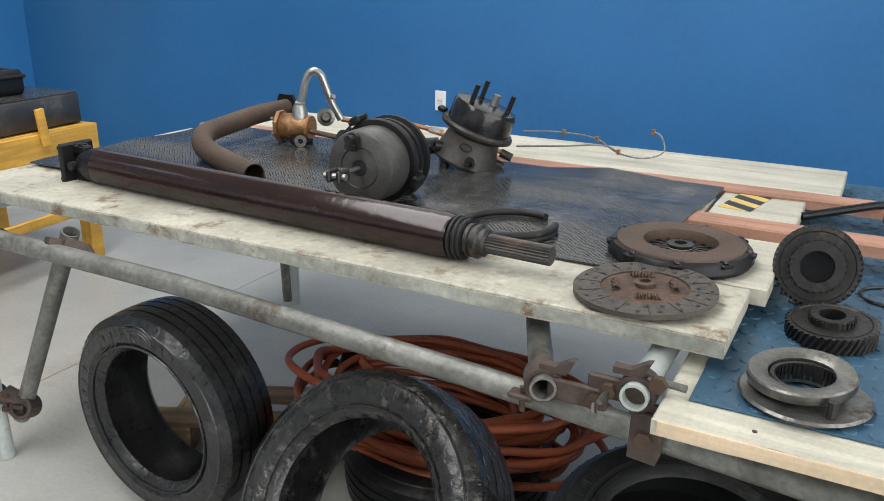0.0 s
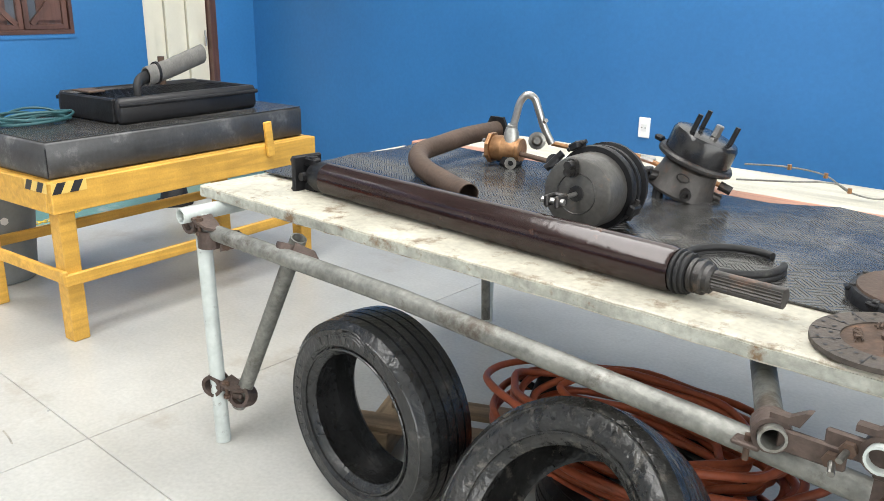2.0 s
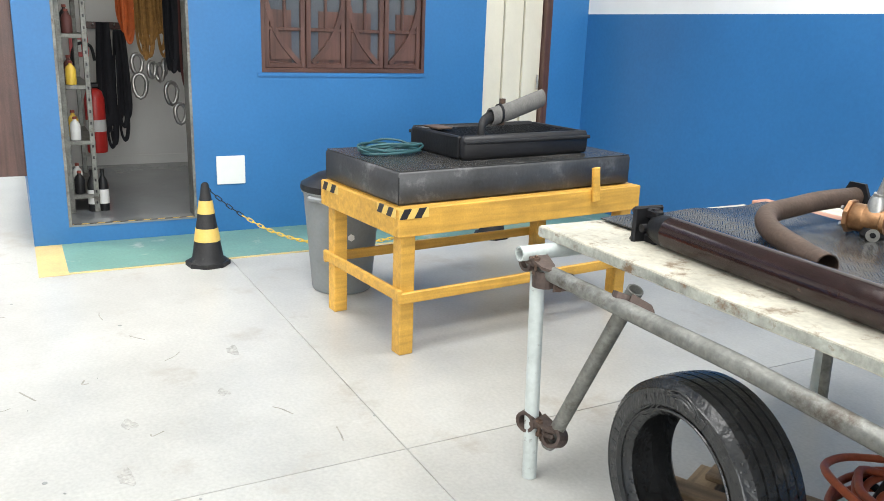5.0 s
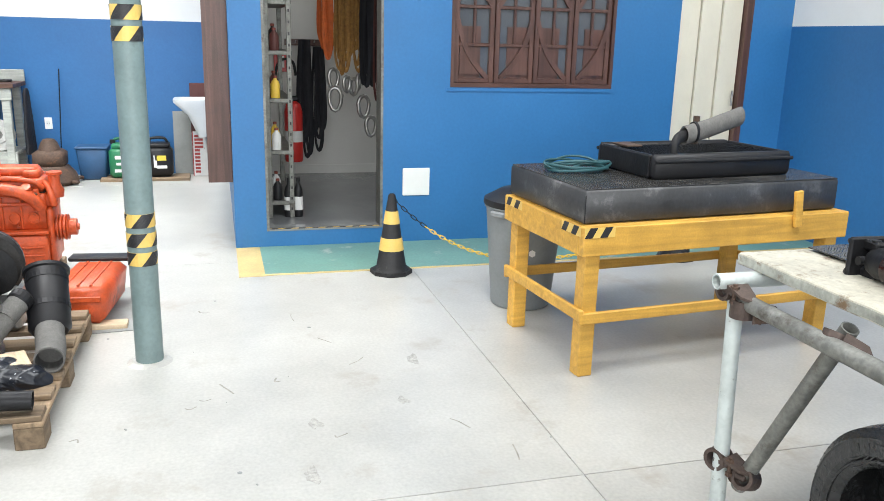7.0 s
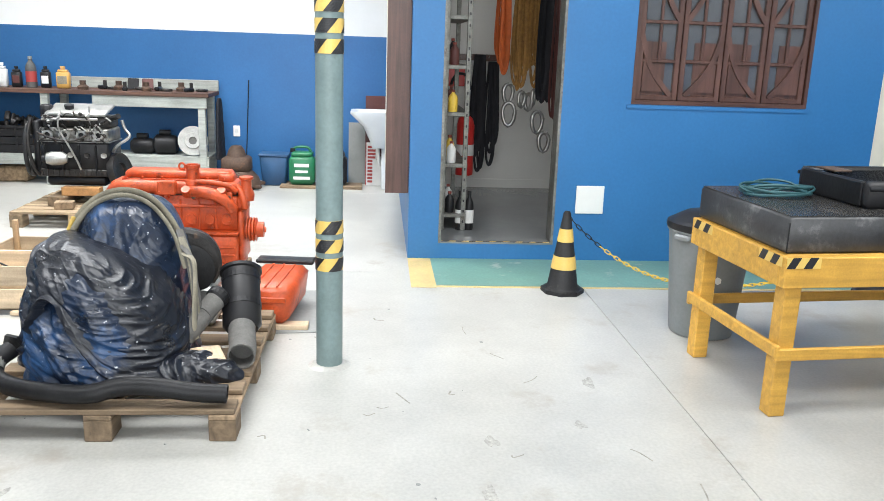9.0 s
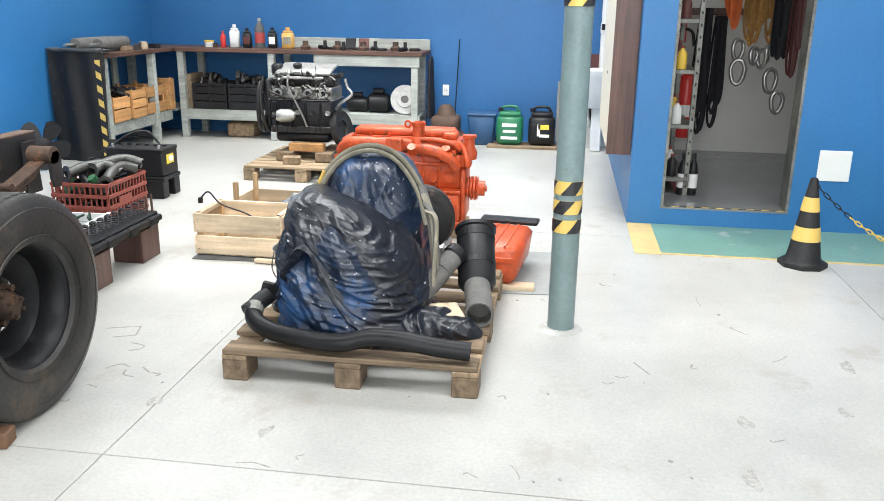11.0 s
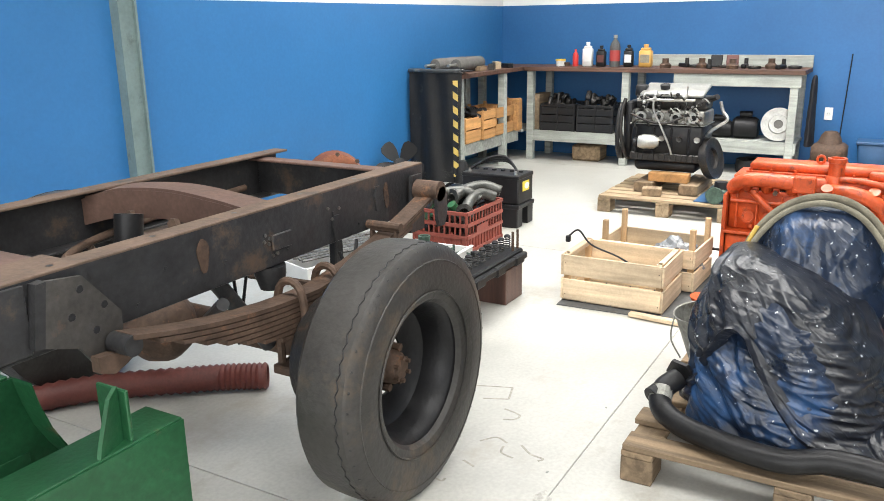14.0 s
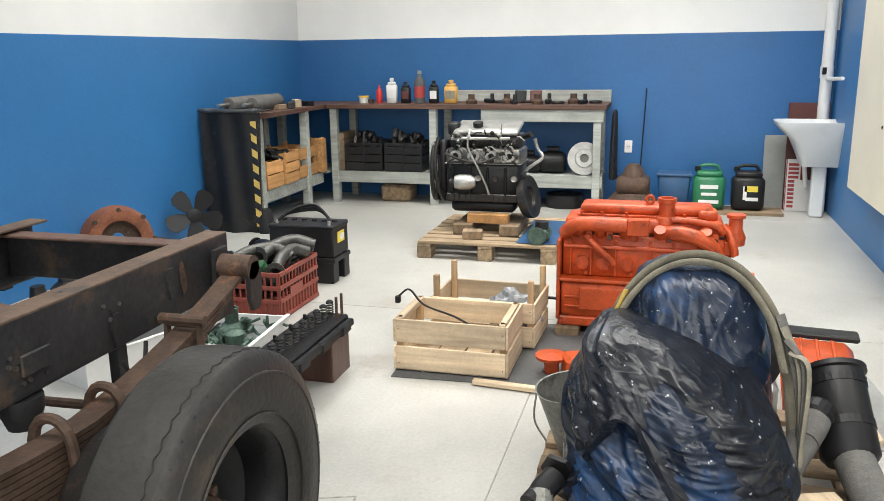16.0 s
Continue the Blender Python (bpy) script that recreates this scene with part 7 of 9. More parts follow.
part("stub_pipe", rod((0.1, -0.47, 0.12), (0.1, -0.56, 0.12), 0.008, 8), "black_metal", oe)

pan = thing("oil_pan", pose(-4.22, -0.975, 0.03, 0, 0, -6), "orange oil pan with black gasket rim on a grey sheet", "oil pan")
bb = box(0.5, 0.23, 0.2, 0, 0, 0, bev=0.03)
for v in bb.verts:
    f = 1 + 0.25 * v.co.z / 0.2
    v.co.y *= f
part("tub", bb, "orange_paint", pan, smooth=50)
for k in range(3):
    part("rib", box(0.46, 0.012, 0.008, 0, -0.06 + k * 0.06, 0.198, bev=0.003), "orange_paint", pan)
part("rim", box(0.1, 0.33, 0.025, -0.27, 0, 0.2, bev=0.008), "black_plastic", pan)
part("drain_lip", box(0.012, 0.22, 0.03, 0.255, 0, 0.12, bev=0.004), "orange_paint", pan)
sh = thing("cardboard_sheet", pose(-4.3, -0.83, 0.0, 0, 0, 5), "grey flat sheet on the floor under the oil pan", "sheet")
part("sheet", box(0.75, 0.34, 0.004, 0, 0, 0.001, bev=0), "card", sh)
w = thing("wood_block", pose(-4.0, -0.93, 0), "thin wooden board under the oil pan", "wood block")
part("block", box(0.08, 0.3, 0.03, 0, 0, 0.0), "raw_wood_y", w)
fm = thing("floor_mat", pose(-4.62, -2.3, 0), "dark grey sheet spread on the floor under the crates", "mat")
part("sheet", box(0.85, 0.92, 0.004, 0, 0, 0.001, pose(0, 0, 0, 0, 0, 3), 0), "mat_grey", fm)
op = thing("orange_bracket", pose(-4.35, -1.98, 0.005, 0, 0, 20), "small orange cast bracket on the grey sheet", "engine part")
part("disc", lathe([(0, 0.07), (0.07, 0.07), (0.075, 0.085), (0, 0.095)], 18, pose(-0.05, -0.05, 0)), "orange_paint", op)
part("body", box(0.13, 0.1, 0.11, 0.02, 0.04, 0, bev=0.02), "orange_paint", op)
part("leg", box(0.06, 0.06, 0.07, -0.05, -0.05, 0, bev=0.01), "orange_paint", op)
stick = thing("wood_strip", pose(-4.16, -2.18, 0.005, 0, 0, 85), "loose wooden strip on the floor", "wood")
part("strip", box(0.36, 0.035, 0.022, 0, 0, 0), "raw_wood", stick)


# ---- crates ----
def crate(m, sx, sy, h, label, material="raw_wood", slats=2, posts=0.0, gap=0.02, name="wooden_crate"):
    c = thing(name, m, label, "crate", "wooden crates")
    t = 0.012
    hs = (h - gap * (slats - 1)) / slats
    for i in range(slats):
        z = i * (hs + gap)
        for y in (-sy / 2 + t / 2, sy / 2 - t / 2):
            part("slat", box(sx, t, hs, 0, y, z + 0.012, bev=0.002), material, c)
        for x in (-sx / 2 + t / 2, sx / 2 - t / 2):
            part("slat", box(t, sy - 2 * t - 0.002, hs, x, 0, z + 0.012, bev=0.002), material + "_y" if material == "raw_wood" else material, c)
    for x in (-1, 1):
        for y in (-1, 1):
            part("corner_post", box(0.028, 0.028, h + posts + 0.008, x * (sx / 2 - t - 0.015), y * (sy / 2 - t - 0.015), 0.012, bev=0.002), "raw_wood_z" if material == "raw_wood" else material, c)
    for k in range(4):
        part("floor_slat", box(sx - 2 * t, sy / 4 - 0.01, 0.008, 0, -sy / 2 + sy / 4 * (k + 0.5), 0.004, bev=0), material, c)
    b = bmesh.new()
    for x in (-sx / 2, sx / 2):
        for y in (-sy / 2 + 0.025, sy / 2 - 0.025):
            for z in (0.04, h - 0.03):
                bolt((x, y, z), (1 if x > 0 else -1, 0, 0), 0.003, 0.0015, b)
    part("nails", b, "rust", c)["kind"] = "stuff"
    return c


crate(pose(-4.42, -2.48, 0.005), 0.36, 0.53, 0.235, "new pine crate half filled with small parts", slats=2)
part("end_cap", box(0.34, 0.03, 0.03, 0, 0.235, 0.225), "raw_wood", bpy.data.objects["wooden_crate"])
part("end_cap", box(0.34, 0.03, 0.03, 0, -0.235, 0.225), "raw_wood", bpy.data.objects["wooden_crate"])
crate(pose(-4.83, -2.42, 0.005, 0, 0, -2), 0.36, 0.53, 0.22, "brown wooden crate with tall corner posts", "raw_wood", 2, 0.1)
cl = thing("wire_harness", pose(-4.42, -2.45, 0.03), "thin dark wire hanging over the crate edge", "wire")
part("wire", tube(spline([(-0.02, -0.33, 0.27), (0.0, -0.27, 0.31), (0.0, -0.2, 0.24), (0.02, -0.05, 0.2), (0.03, 0.08, 0.15), (0.0, 0.18, 0.17)], 6), 0.005, 6), "rubber", cl)
part("plug", box(0.025, 0.025, 0.035, -0.02, -0.335, 0.235, bev=0.004), "black_plastic", cl)
part("connector", box(0.05, 0.03, 0.03, 0.03, 0.05, 0.0, bev=0.006), "bronze", cl)
bg = thing("plastic_bag", pose(-4.8, -2.3, 0.02), "crumpled clear grey plastic bag in the crate", "bag")
bm_ = bmesh.new()
bmesh.ops.create_icosphere(bm_, subdivisions=4, radius=1)
for v in bm_.verts:
    s = 1 + 0.35 * noise.noise(v.co * 2.3) + 0.12 * noise.noise(v.co * 6)
    v.co = Vector((v.co.x * 0.12 * s, v.co.y * 0.13 * s, 0.115 + v.co.z * 0.11 * s))
part("film", bm_, mat("grey_film", (0.22, 0.23, 0.24), 0.25, 0, 0.4, 9, 0.6, 30), bg)

# red plastic crate with metal parts
rc = thing("plastic_crate", pose(-5.03, -3.78, 0), "red lattice plastic crate heaped with metal parts", "crate")
sx, sy, h = 0.5, 0.40, 0.27
for s in (-1, 1):
    for z in (0.0, 0.095, 0.17, 0.245):
        part("rim_band", box(sx, 0.014, 0.024, 0, s * sy / 2, z, bev=0.003), "red_plastic", rc)
        part("rim_band", box(0.014, sy, 0.024, s * sx / 2, 0, z, bev=0.003), "red_plastic", rc)
    for i in range(13):
        part("lattice_bar", box(0.012, 0.009, h, -sx / 2 + 0.01 + i * (sx - 0.02) / 12, s * (sy / 2 - 0.003), 0, bev=0.002), "red_plastic", rc)
    for i in range(11):
        part("lattice_bar", box(0.009, 0.012, h, s * (sx / 2 - 0.003), -sy / 2 + 0.01 + i * (sy - 0.02) / 10, 0, bev=0.002), "red_plastic", rc)
    part("logo_plate", box(0.16, 0.004, 0.06, 0.05, s * (sy / 2 + 0.006), 0.1, bev=0.002), "red_plastic", rc)
    part("lower_panel", box(sx - 0.02, 0.004, 0.10, 0, s * (sy / 2 - 0.008), 0.0, bev=0), "red_plastic", rc)
    part("lower_panel", box(0.004, sy - 0.02, 0.10, s * (sx / 2 - 0.008), 0, 0.0, bev=0), "red_plastic", rc)
part("bottom", box(sx - 0.02, sy - 0.02, 0.012, 0, 0, 0.0, bev=0), "red_plastic", rc)


def elbow(m, label, r=0.034, material="cast", s=1.0):
    e = thing("elbow_pipe", m, label, "pipe", "pipes in the red crate")
    part("pipe_body", tube(spline([(0, -0.16 * s, 0), (0, -0.06 * s, 0.03 * s), (0.03 * s, 0.05 * s, 0.035 * s), (0.1 * s, 0.1 * s, 0.0)], 6), r, 14, wall=0.14), material, e, smooth=50)
    part("flange", lathe([(r, 0), (r * 1.7, 0), (r * 1.7, 0.01), (r, 0.01)], 14, pose(0, -0.16 * s, 0, 80, 0, 0), closed=True), material, e)


elbow(pose(-5.1, -3.70, 0.32, 0, -6, 75), "dull metal elbow pipe lying in the red crate", 0.036, "dull_alloy", 1.25)
elbow(pose(-4.98, -3.78, 0.315, 0, 8, 60), "dull metal elbow pipe lying in the red crate", 0.034, "dull_alloy", 1.2)
elbow(pose(-5.02, -3.66, 0.285, 10, 0, 100), "dull metal elbow pipe lying in the red crate", 0.034, "dull_alloy", 1.1)
elbow(pose(-5.15, -3.8, 0.30, 0, 20, -30), "black metal manifold in the red crate", 0.03, "black_metal", 1.1)
elbow(pose(-4.92, -3.86, 0.27, 20, 10, 150), "black metal manifold in the red crate", 0.028, "black_metal")
for k, (x, y, a, mt, nm) in enumerate(((-4.88, -3.8, 20, "green_paint", "green"), (-4.95, -3.92, -35, "green_paint", "green"), (-5.12, -3.88, 50, "black_metal", "black"), (-5.2, -3.7, 10, "cast", "grey"))):
    o = thing("metal_bracket", pose(x, y, 0.20, 24, 30, a), nm + " metal bracket sticking out of the crate", "bracket")
    part("bar", box(0.03, 0.26, 0.016, 0, 0, 0.04), mt, o)
    part("boss", lathe([(0, 0), (0.03, 0), (0.03, 0.05), (0, 0.05)], 12, pose(0, 0.1, 0.03)), mt, o)
    part("lug", box(0.07, 0.05, 0.03, 0, -0.1, 0.03, bev=0.008), mt, o)
fill = thing("scrap_parts", pose(-5.03, -3.78, 0.015), "heap of small dark metal parts in the crate", "metal parts", "", "stuff")
random.seed(21)
b = bmesh.new()
for k in range(70):
    m = pose(random.uniform(-0.2, 0.2), random.uniform(-0.15, 0.15), random.uniform(0.02, 0.22), random.uniform(0, 180), random.uniform(0, 180), 0)
    if k % 2:
        lathe([(0, 0), (0.025, 0), (0.03, 0.03), (0.02, 0.05), (0, 0.05)], 10, m, b)
    else:
        box(0.07, 0.04, 0.03, m=m, bev=0.006, bm=b)
part("parts", b, "cast", fill)

# truck battery on its stand
bt = thing("truck_battery", pose(-5.66, -3.80, 0.165), "black truck battery with yellow label and jump cables", "battery")
part("case", box(0.25, 0.44, 0.19, 0, 0, 0, bev=0.008), "black_plastic", bt, smooth=40)
part("lid", box(0.258, 0.448, 0.03, 0, 0, 0.175, bev=0.006), "black_plastic", bt)
part("label_field", box(0.11, 0.003, 0.07, 0.0, 0.2215, 0.085, bev=0), "label_yellow", bt)
part("label_mark", lathe([(0, 0), (0.028, 0), (0.028, 0.002), (0, 0.002)], 18, pose(-0.01, 0.224, 0.12, -90, 0, 0) @ Matrix.Diagonal((1.3, 0.8, 1, 1))), "label_white", bt)
for k in range(6):
    part("cell_cap", lathe([(0, 0.012), (0.016, 0.012), (0.018, 0), (0, 0)], 12, pose(-0.03, -0.18 + 0.07 * k, 0.205)), "black_plastic", bt)
for s in (-1, 1):
    part("terminal", lathe([(0, 0.03), (0.01, 0.03), (0.013, 0), (0, 0)], 10, pose(0.08, s * 0.18, 0.2)), "alu", bt)
for k in range(3):
    part("cable", tube(spline([(0.08, -0.18, 0.22), (0.03, -0.12 + 0.03 * k, 0.26 + 0.02 * k), (-0.02, 0.05, 0.28 + 0.015 * k), (0.02, 0.15, 0.24), (0.08, 0.18, 0.22)], 6), 0.009, 8), "rubber", bt, smooth=60)
stn = thing("battery_stand", pose(-5.66, -3.80, 0), "black plastic stand with two feet under the battery", "stand")
part("deck", box(0.27, 0.46, 0.03, 0, 0, 0.134, bev=0.004), "black_plastic", stn)
for s in (-1, 1):
    part("foot", box(0.09, 0.44, 0.136, s * 0.09, 0, 0, bev=0.006), "black_plastic", stn)

# cylinder head on wood blocks
hd = thing("cylinder_head", pose(-3.82, -3.06, 0.185), "black cylinder head with valve springs resting on blocks", "cylinder head")
part("casting", box(0.88, 0.19, 0.07, 0, 0, 0, bev=0.008), "black_metal", hd)
part("gallery", box(0.86, 0.03, 0.035, 0, 0.11, 0.02, bev=0.006), "black_metal", hd)
for k in range(4):
    part("port_stub", box(0.1, 0.035, 0.05, -0.33 + 0.22 * k, 0.115, 0.01, bev=0.008), "black_metal", hd)
for k in range(12):
    x = -0.4 + k * 0.072
    part("valve_spring", tube([(x + 0.015 * math.cos(q * 0.9), 0.02 + 0.015 * math.sin(q * 0.9), 0.07 + q * 0.0017) for q in range(36)], 0.0035, 5), "cast", hd)
    part("spring_cap", lathe([(0, 0.012), (0.008, 0.012), (0.018, 0.004), (0.018, 0), (0, 0)], 12, pose(x, 0.02, 0.13)), "black_metal", hd)
    if k % 2:
        part("stud", rod((x + 0.03, -0.06, 0.06), (x + 0.03, -0.06, 0.1), 0.008, 6), "black_metal", hd)
for x in (-0.42, -0.36):
    part("long_stud", rod((x, 0.07, 0.05), (x, 0.07, 0.17), 0.007, 8), "rust", hd)
for x in (-4.14, -3.62):
    w = thing("wood_block", pose(x, -3.05, 0), "dark brown wooden block under the cylinder head", "wood block")
    part("block", box(0.2, 0.18, 0.185, 0, 0, 0), "brown_wood", w)

# white tray with green carburettor parts, and a tool tray
for x, y, rz, lab in ((-4.04, -3.43, 4, "shallow white tray with greenish metal parts"), (-4.02, -4.06, -19, "white box with thin rods beneath the chassis")):
    tr = thing("parts_tray", pose(x, y, 0.16 if y > -3.6 else 0.0, 0, 0, rz), lab, "tray", "parts trays")
    lx, ly, hh = (0.42, 0.34, 0.06) if y > -3.6 else (0.52, 0.36, 0.14)
    part("bottom", box(lx, ly, 0.01, 0, 0, 0, bev=0.002), "grey_plastic" if y > -3.6 else "black_plastic", tr)
    for s in (-1, 1):
        part("side", box(lx, 0.01, hh, 0, s * ly / 2, 0.0, bev=0.002), "label_white", tr)
        part("side", box(0.01, ly + 0.01, hh, s * lx / 2, 0, 0.0, bev=0.002), "label_white", tr)
        part("lip", box(lx + 0.02, 0.02, 0.008, 0, s * ly / 2, hh, bev=0.003), "label_white", tr)
w = thing("wood_block", pose(-4.04, -3.43, 0, 0, 0, 4), "dark box under the parts tray", "wood block")
part("block", box(0.36, 0.28, 0.158, 0, 0, 0), "brown_wood", w)
cb2 = thing("carburettor", pose(-4.06, -3.46, 0.172, 0, 0, 20) @ Matrix.Scale(0.85, 4), "greenish alloy carburettor lying in the tray", "carburettor")
gm = mat("green_tinted_alloy", (0.07, 0.115, 0.09), 0.5, 0.4, 0.5, 14, 0.5, 60)
part("body", box(0.16, 0.12, 0.07, 0, 0, 0, bev=0.02), gm, cb2, smooth=50)
part("bowl", lathe([(0, 0), (0.05, 0), (0.055, 0.06), (0.03, 0.08), (0, 0.08)], 16, pose(0.12, 0.04, 0)), gm, cb2, smooth=40)
part("throat", lathe([(0.02, 0), (0.035, 0), (0.04, 0.1), (0.03, 0.1)], 16, pose(-0.04, 0.0, 0.05), closed=True), gm, cb2, smooth=40)
part("lever", rod((-0.1, -0.08, 0.04), (0.12, -0.1, 0.07), 0.008, 8), "cast", cb2)
part("arm", rod((-0.16, 0.08, 0.03), (-0.02, 0.06, 0.09), 0.012, 8), gm, cb2)
b = bmesh.new()
for k in range(9):
    rod((-3.80 - 0.008 * k, -4.08 - 0.028 * k, 0.15 + 0.004 * (k % 3)), (-4.42 - 0.008 * k, -3.86 - 0.028 * k, 0.155 + 0.004 * (k % 3)), 0.008, 6, b)
gp_ = thing("carburettor_parts", pose(-3.99, -3.39, 0.168), "small greenish alloy fittings heaped in the tray", "metal parts", "", "stuff")
rnd = random.Random(9)
gb_ = bmesh.new()
for k in range(46):
    m = pose(rnd.uniform(-0.2, 0.14), rnd.uniform(-0.17, 0.11), rnd.uniform(0.0, 0.045), rnd.uniform(0, 180), rnd.uniform(0, 180), 0)
    if k % 3 == 0:
        tube([m @ Vector((0, -0.05, 0)), m @ Vector((0.01, 0, 0.012)), m @ Vector((0, 0.05, 0))], 0.007, 7, bm=gb_)
    elif k % 3 == 1:
        lathe([(0, 0), (0.02, 0), (0.024, 0.02), (0.012, 0.035), (0, 0.035)], 9, m, gb_)
    else:
        box(0.05, 0.022, 0.014, m=m, bev=0.004, bm=gb_)
part("heap", gb_, gm, gp_)
rb = thing("push_rods", pose(0, 0, 0), "bundle of thin steel push rods across the tray", "rods", "", "stuff")
part("rods", b, "worn_steel", rb)

# ---- second pallet with the small engine ----
pallet(pose(-7.3, -3.27, 0), "raw wooden pallet under the black car engine", 8, 1.0, 0.98, "pallet_wood")
se = thing("car_engine", pose(-6.85, -2.88, 0.27) @ Matrix.Diagonal((1.1, 1.2, 1.08, 1)), "black and aluminium car engine on timber blocks", "engine")
for y, z in ((-3.0, 0.127), (-2.66, 0.127)):
    w = thing("wood_block", pose(-6.8, y, z), "timber block under the car engine", "wood block")
    part("block", box(0.5, 0.14, 0.075, 0, 0, 0), "old_wood", w)
w = thing("wood_block", pose(-6.66, -2.83, 0.202), "orange-brown timber block under the sump", "wood block")
part("block", box(0.1, 0.3, 0.068, 0, 0, 0), "orange_wood", w)
part("sump", box(0.28, 0.40, 0.08, 0, 0, 0.0, bev=0.02), "black_metal", se, smooth=50)
part("sump_rail", box(0.03, 0.45, 0.055, 0.155, 0, 0.075, bev=0.006), "cast", se)
for k in range(13):
    part("rib", box(0.012, 0.008, 0.05, 0.172, -0.21 + 0.035 * k, 0.078, bev=0.002), "cast", se)
part("block_body", box(0.32, 0.45, 0.22, 0, 0, 0.11, bev=0.015), "black_metal", se, smooth=50)
part("head", box(0.29, 0.46, 0.10, 0.0, 0, 0.33, bev=0.012), "worn_steel", se, smooth=50)
part("head_gasket", box(0.31, 0.47, 0.006, 0, 0, 0.329, bev=0.001), "steel", se)
part("cam_case", box(0.22, 0.44, 0.09, -0.03, 0, 0.43, bev=0.012), "cast", se, smooth=50)
part("cam_cover", box(0.24, 0.40, 0.03, 0.0, 0.01, 0.0, pose(0.0, 0, 0.545, 0, 14, 0), 0.01), "alu", se, "pale aluminium cover", smooth=50)
part("coil_pack", box(0.09, 0.07, 0.09, 0.03, -0.20, 0.51, bev=0.015), "black_plastic", se, smooth=50)
part("filler_cap", lathe([(0, 0), (0.03, 0), (0.032, 0.03), (0.02, 0.035), (0, 0.035)], 14, pose(0.03, -0.05, 0.57, 0, 14, 0)), "black_plastic", se)
part("fuel_rail", rod((0.165, -0.19, 0.50), (0.165, 0.17, 0.505), 0.011, 10), "steel", se, smooth=50)
for k in range(4):
    y = -0.165 + k * 0.11
    part("injector", rod((0.165, y, 0.50), (0.13, y, 0.43), 0.010, 8), "black_plastic", se)
    part("intake_port", lathe([(0.018, 0), (0.034, 0), (0.036, 0.022), (0.02, 0.022)], 16, pose(0.145, y, 0.385, 0, 90, 0), closed=True), "alu", se, smooth=40)
    part("port_bore", lathe([(0, 0), (0.019, 0), (0.019, 0.006), (0, 0.006)], 12, pose(0.147, y, 0.385, 0, 90, 0)), "black_plastic", se)
    part("manifold_stud", bolt((0.146, y + 0.05, 0.355), (1, 0, 0), 0.009, 0.03), "steel", se)
    part("core_plug", lathe([(0, 0), (0.021, 0), (0.019, 0.008), (0.012, 0.004), (0, 0.004)], 14, pose(0.16, y + 0.03, 0.235, 0, 90, 0)), "steel" if k % 2 else "cast", se)
    part("block_web", box(0.022, 0.014, 0.19, 0.165, y - 0.02, 0.125, bev=0.004), "black_metal", se)
part("water_pipe", tube(spline([(0.16, -0.23, 0.40), (0.19, -0.12, 0.36), (0.2, 0.0, 0.345), (0.17, 0.1, 0.39)], 5), 0.009, 8), "cast", se, smooth=50)
part("timing_cover", box(0.24, 0.05, 0.42, -0.03, -0.265, 0.06, bev=0.03), "black_plastic", se, smooth=50)
part("cover_rim", tube(spline([(0.10, -0.285, 0.5), (0.13, -0.30, 0.40), (0.15, -0.295, 0.26), (0.13, -0.27, 0.12), (0.09, -0.25, 0.07)], 5), 0.013, 8), "cast", se, smooth=50)
part("belt", tube([(0.06 + 0.1 * math.cos(a), -0.315, 0.26 + 0.19 * math.sin(a)) for a in (k * 0.314 for k in range(20))], 0.015, 8, True), "rubber", se, smooth=60)
for z, r in ((0.12, 0.06), (0.42, 0.05)):
    part("pulley", lathe([(0, 0), (r, 0), (r, 0.03), (r * 0.4, 0.035), (0, 0.03)], 20, pose(0.07, -0.29, z, 90, 0, 0)), "cast", se, smooth=35)
part("alternator", lathe([(0, -0.07), (0.03, -0.068), (0.05, -0.04), (0.052, 0.03), (0.04, 0.06), (0, 0.065)], 20, pose(0.21, -0.10, 0.215, 90, 0, 8)), "alu", se, "pale aluminium alternator", smooth=35)
part("alternator_pulley", lathe([(0, 0), (0.03, 0), (0.03, 0.02), (0, 0.02)], 14, pose(0.21, -0.17, 0.21, 90, 0, 8)), "black_metal", se)
part("flywheel", lathe([(0, 0), (0.07, 0.0), (0.075, 0.02), (0.13, 0.022), (0.145, 0.03), (0.145, 0.0), (0.14, -0.02), (0, -0.02)], 32, pose(0.06, 0.265, 0.10, -78, 0, -10)), "cast", se, smooth=35)
part("exhaust_pipe", tube(spline([(0.1, 0.24, 0.26), (0.13, 0.28, 0.31), (0.12, 0.36, 0.38), (0.1, 0.33, 0.43), (0.1, 0.31, 0.50)], 6), 0.011, 8), "steel", se, smooth=50)
part("hose_stub", rod((0.05, 0.22, 0.5), (0.1, 0.29, 0.53), 0.02, 10), "rubber", se)
part("wiring", tube(spline([(0.12, -0.08, 0.56), (0.19, -0.08, 0.45), (0.205, -0.02, 0.32), (0.20, 0.03, 0.2), (0.19, 0.05, 0.13)], 6), 0.007, 6), "steel", se)
part("dipstick", rod((0.12, 0.1, 0.3), (0.16, 0.12, 0.60), 0.005, 6), "steel", se)
random.seed(31)
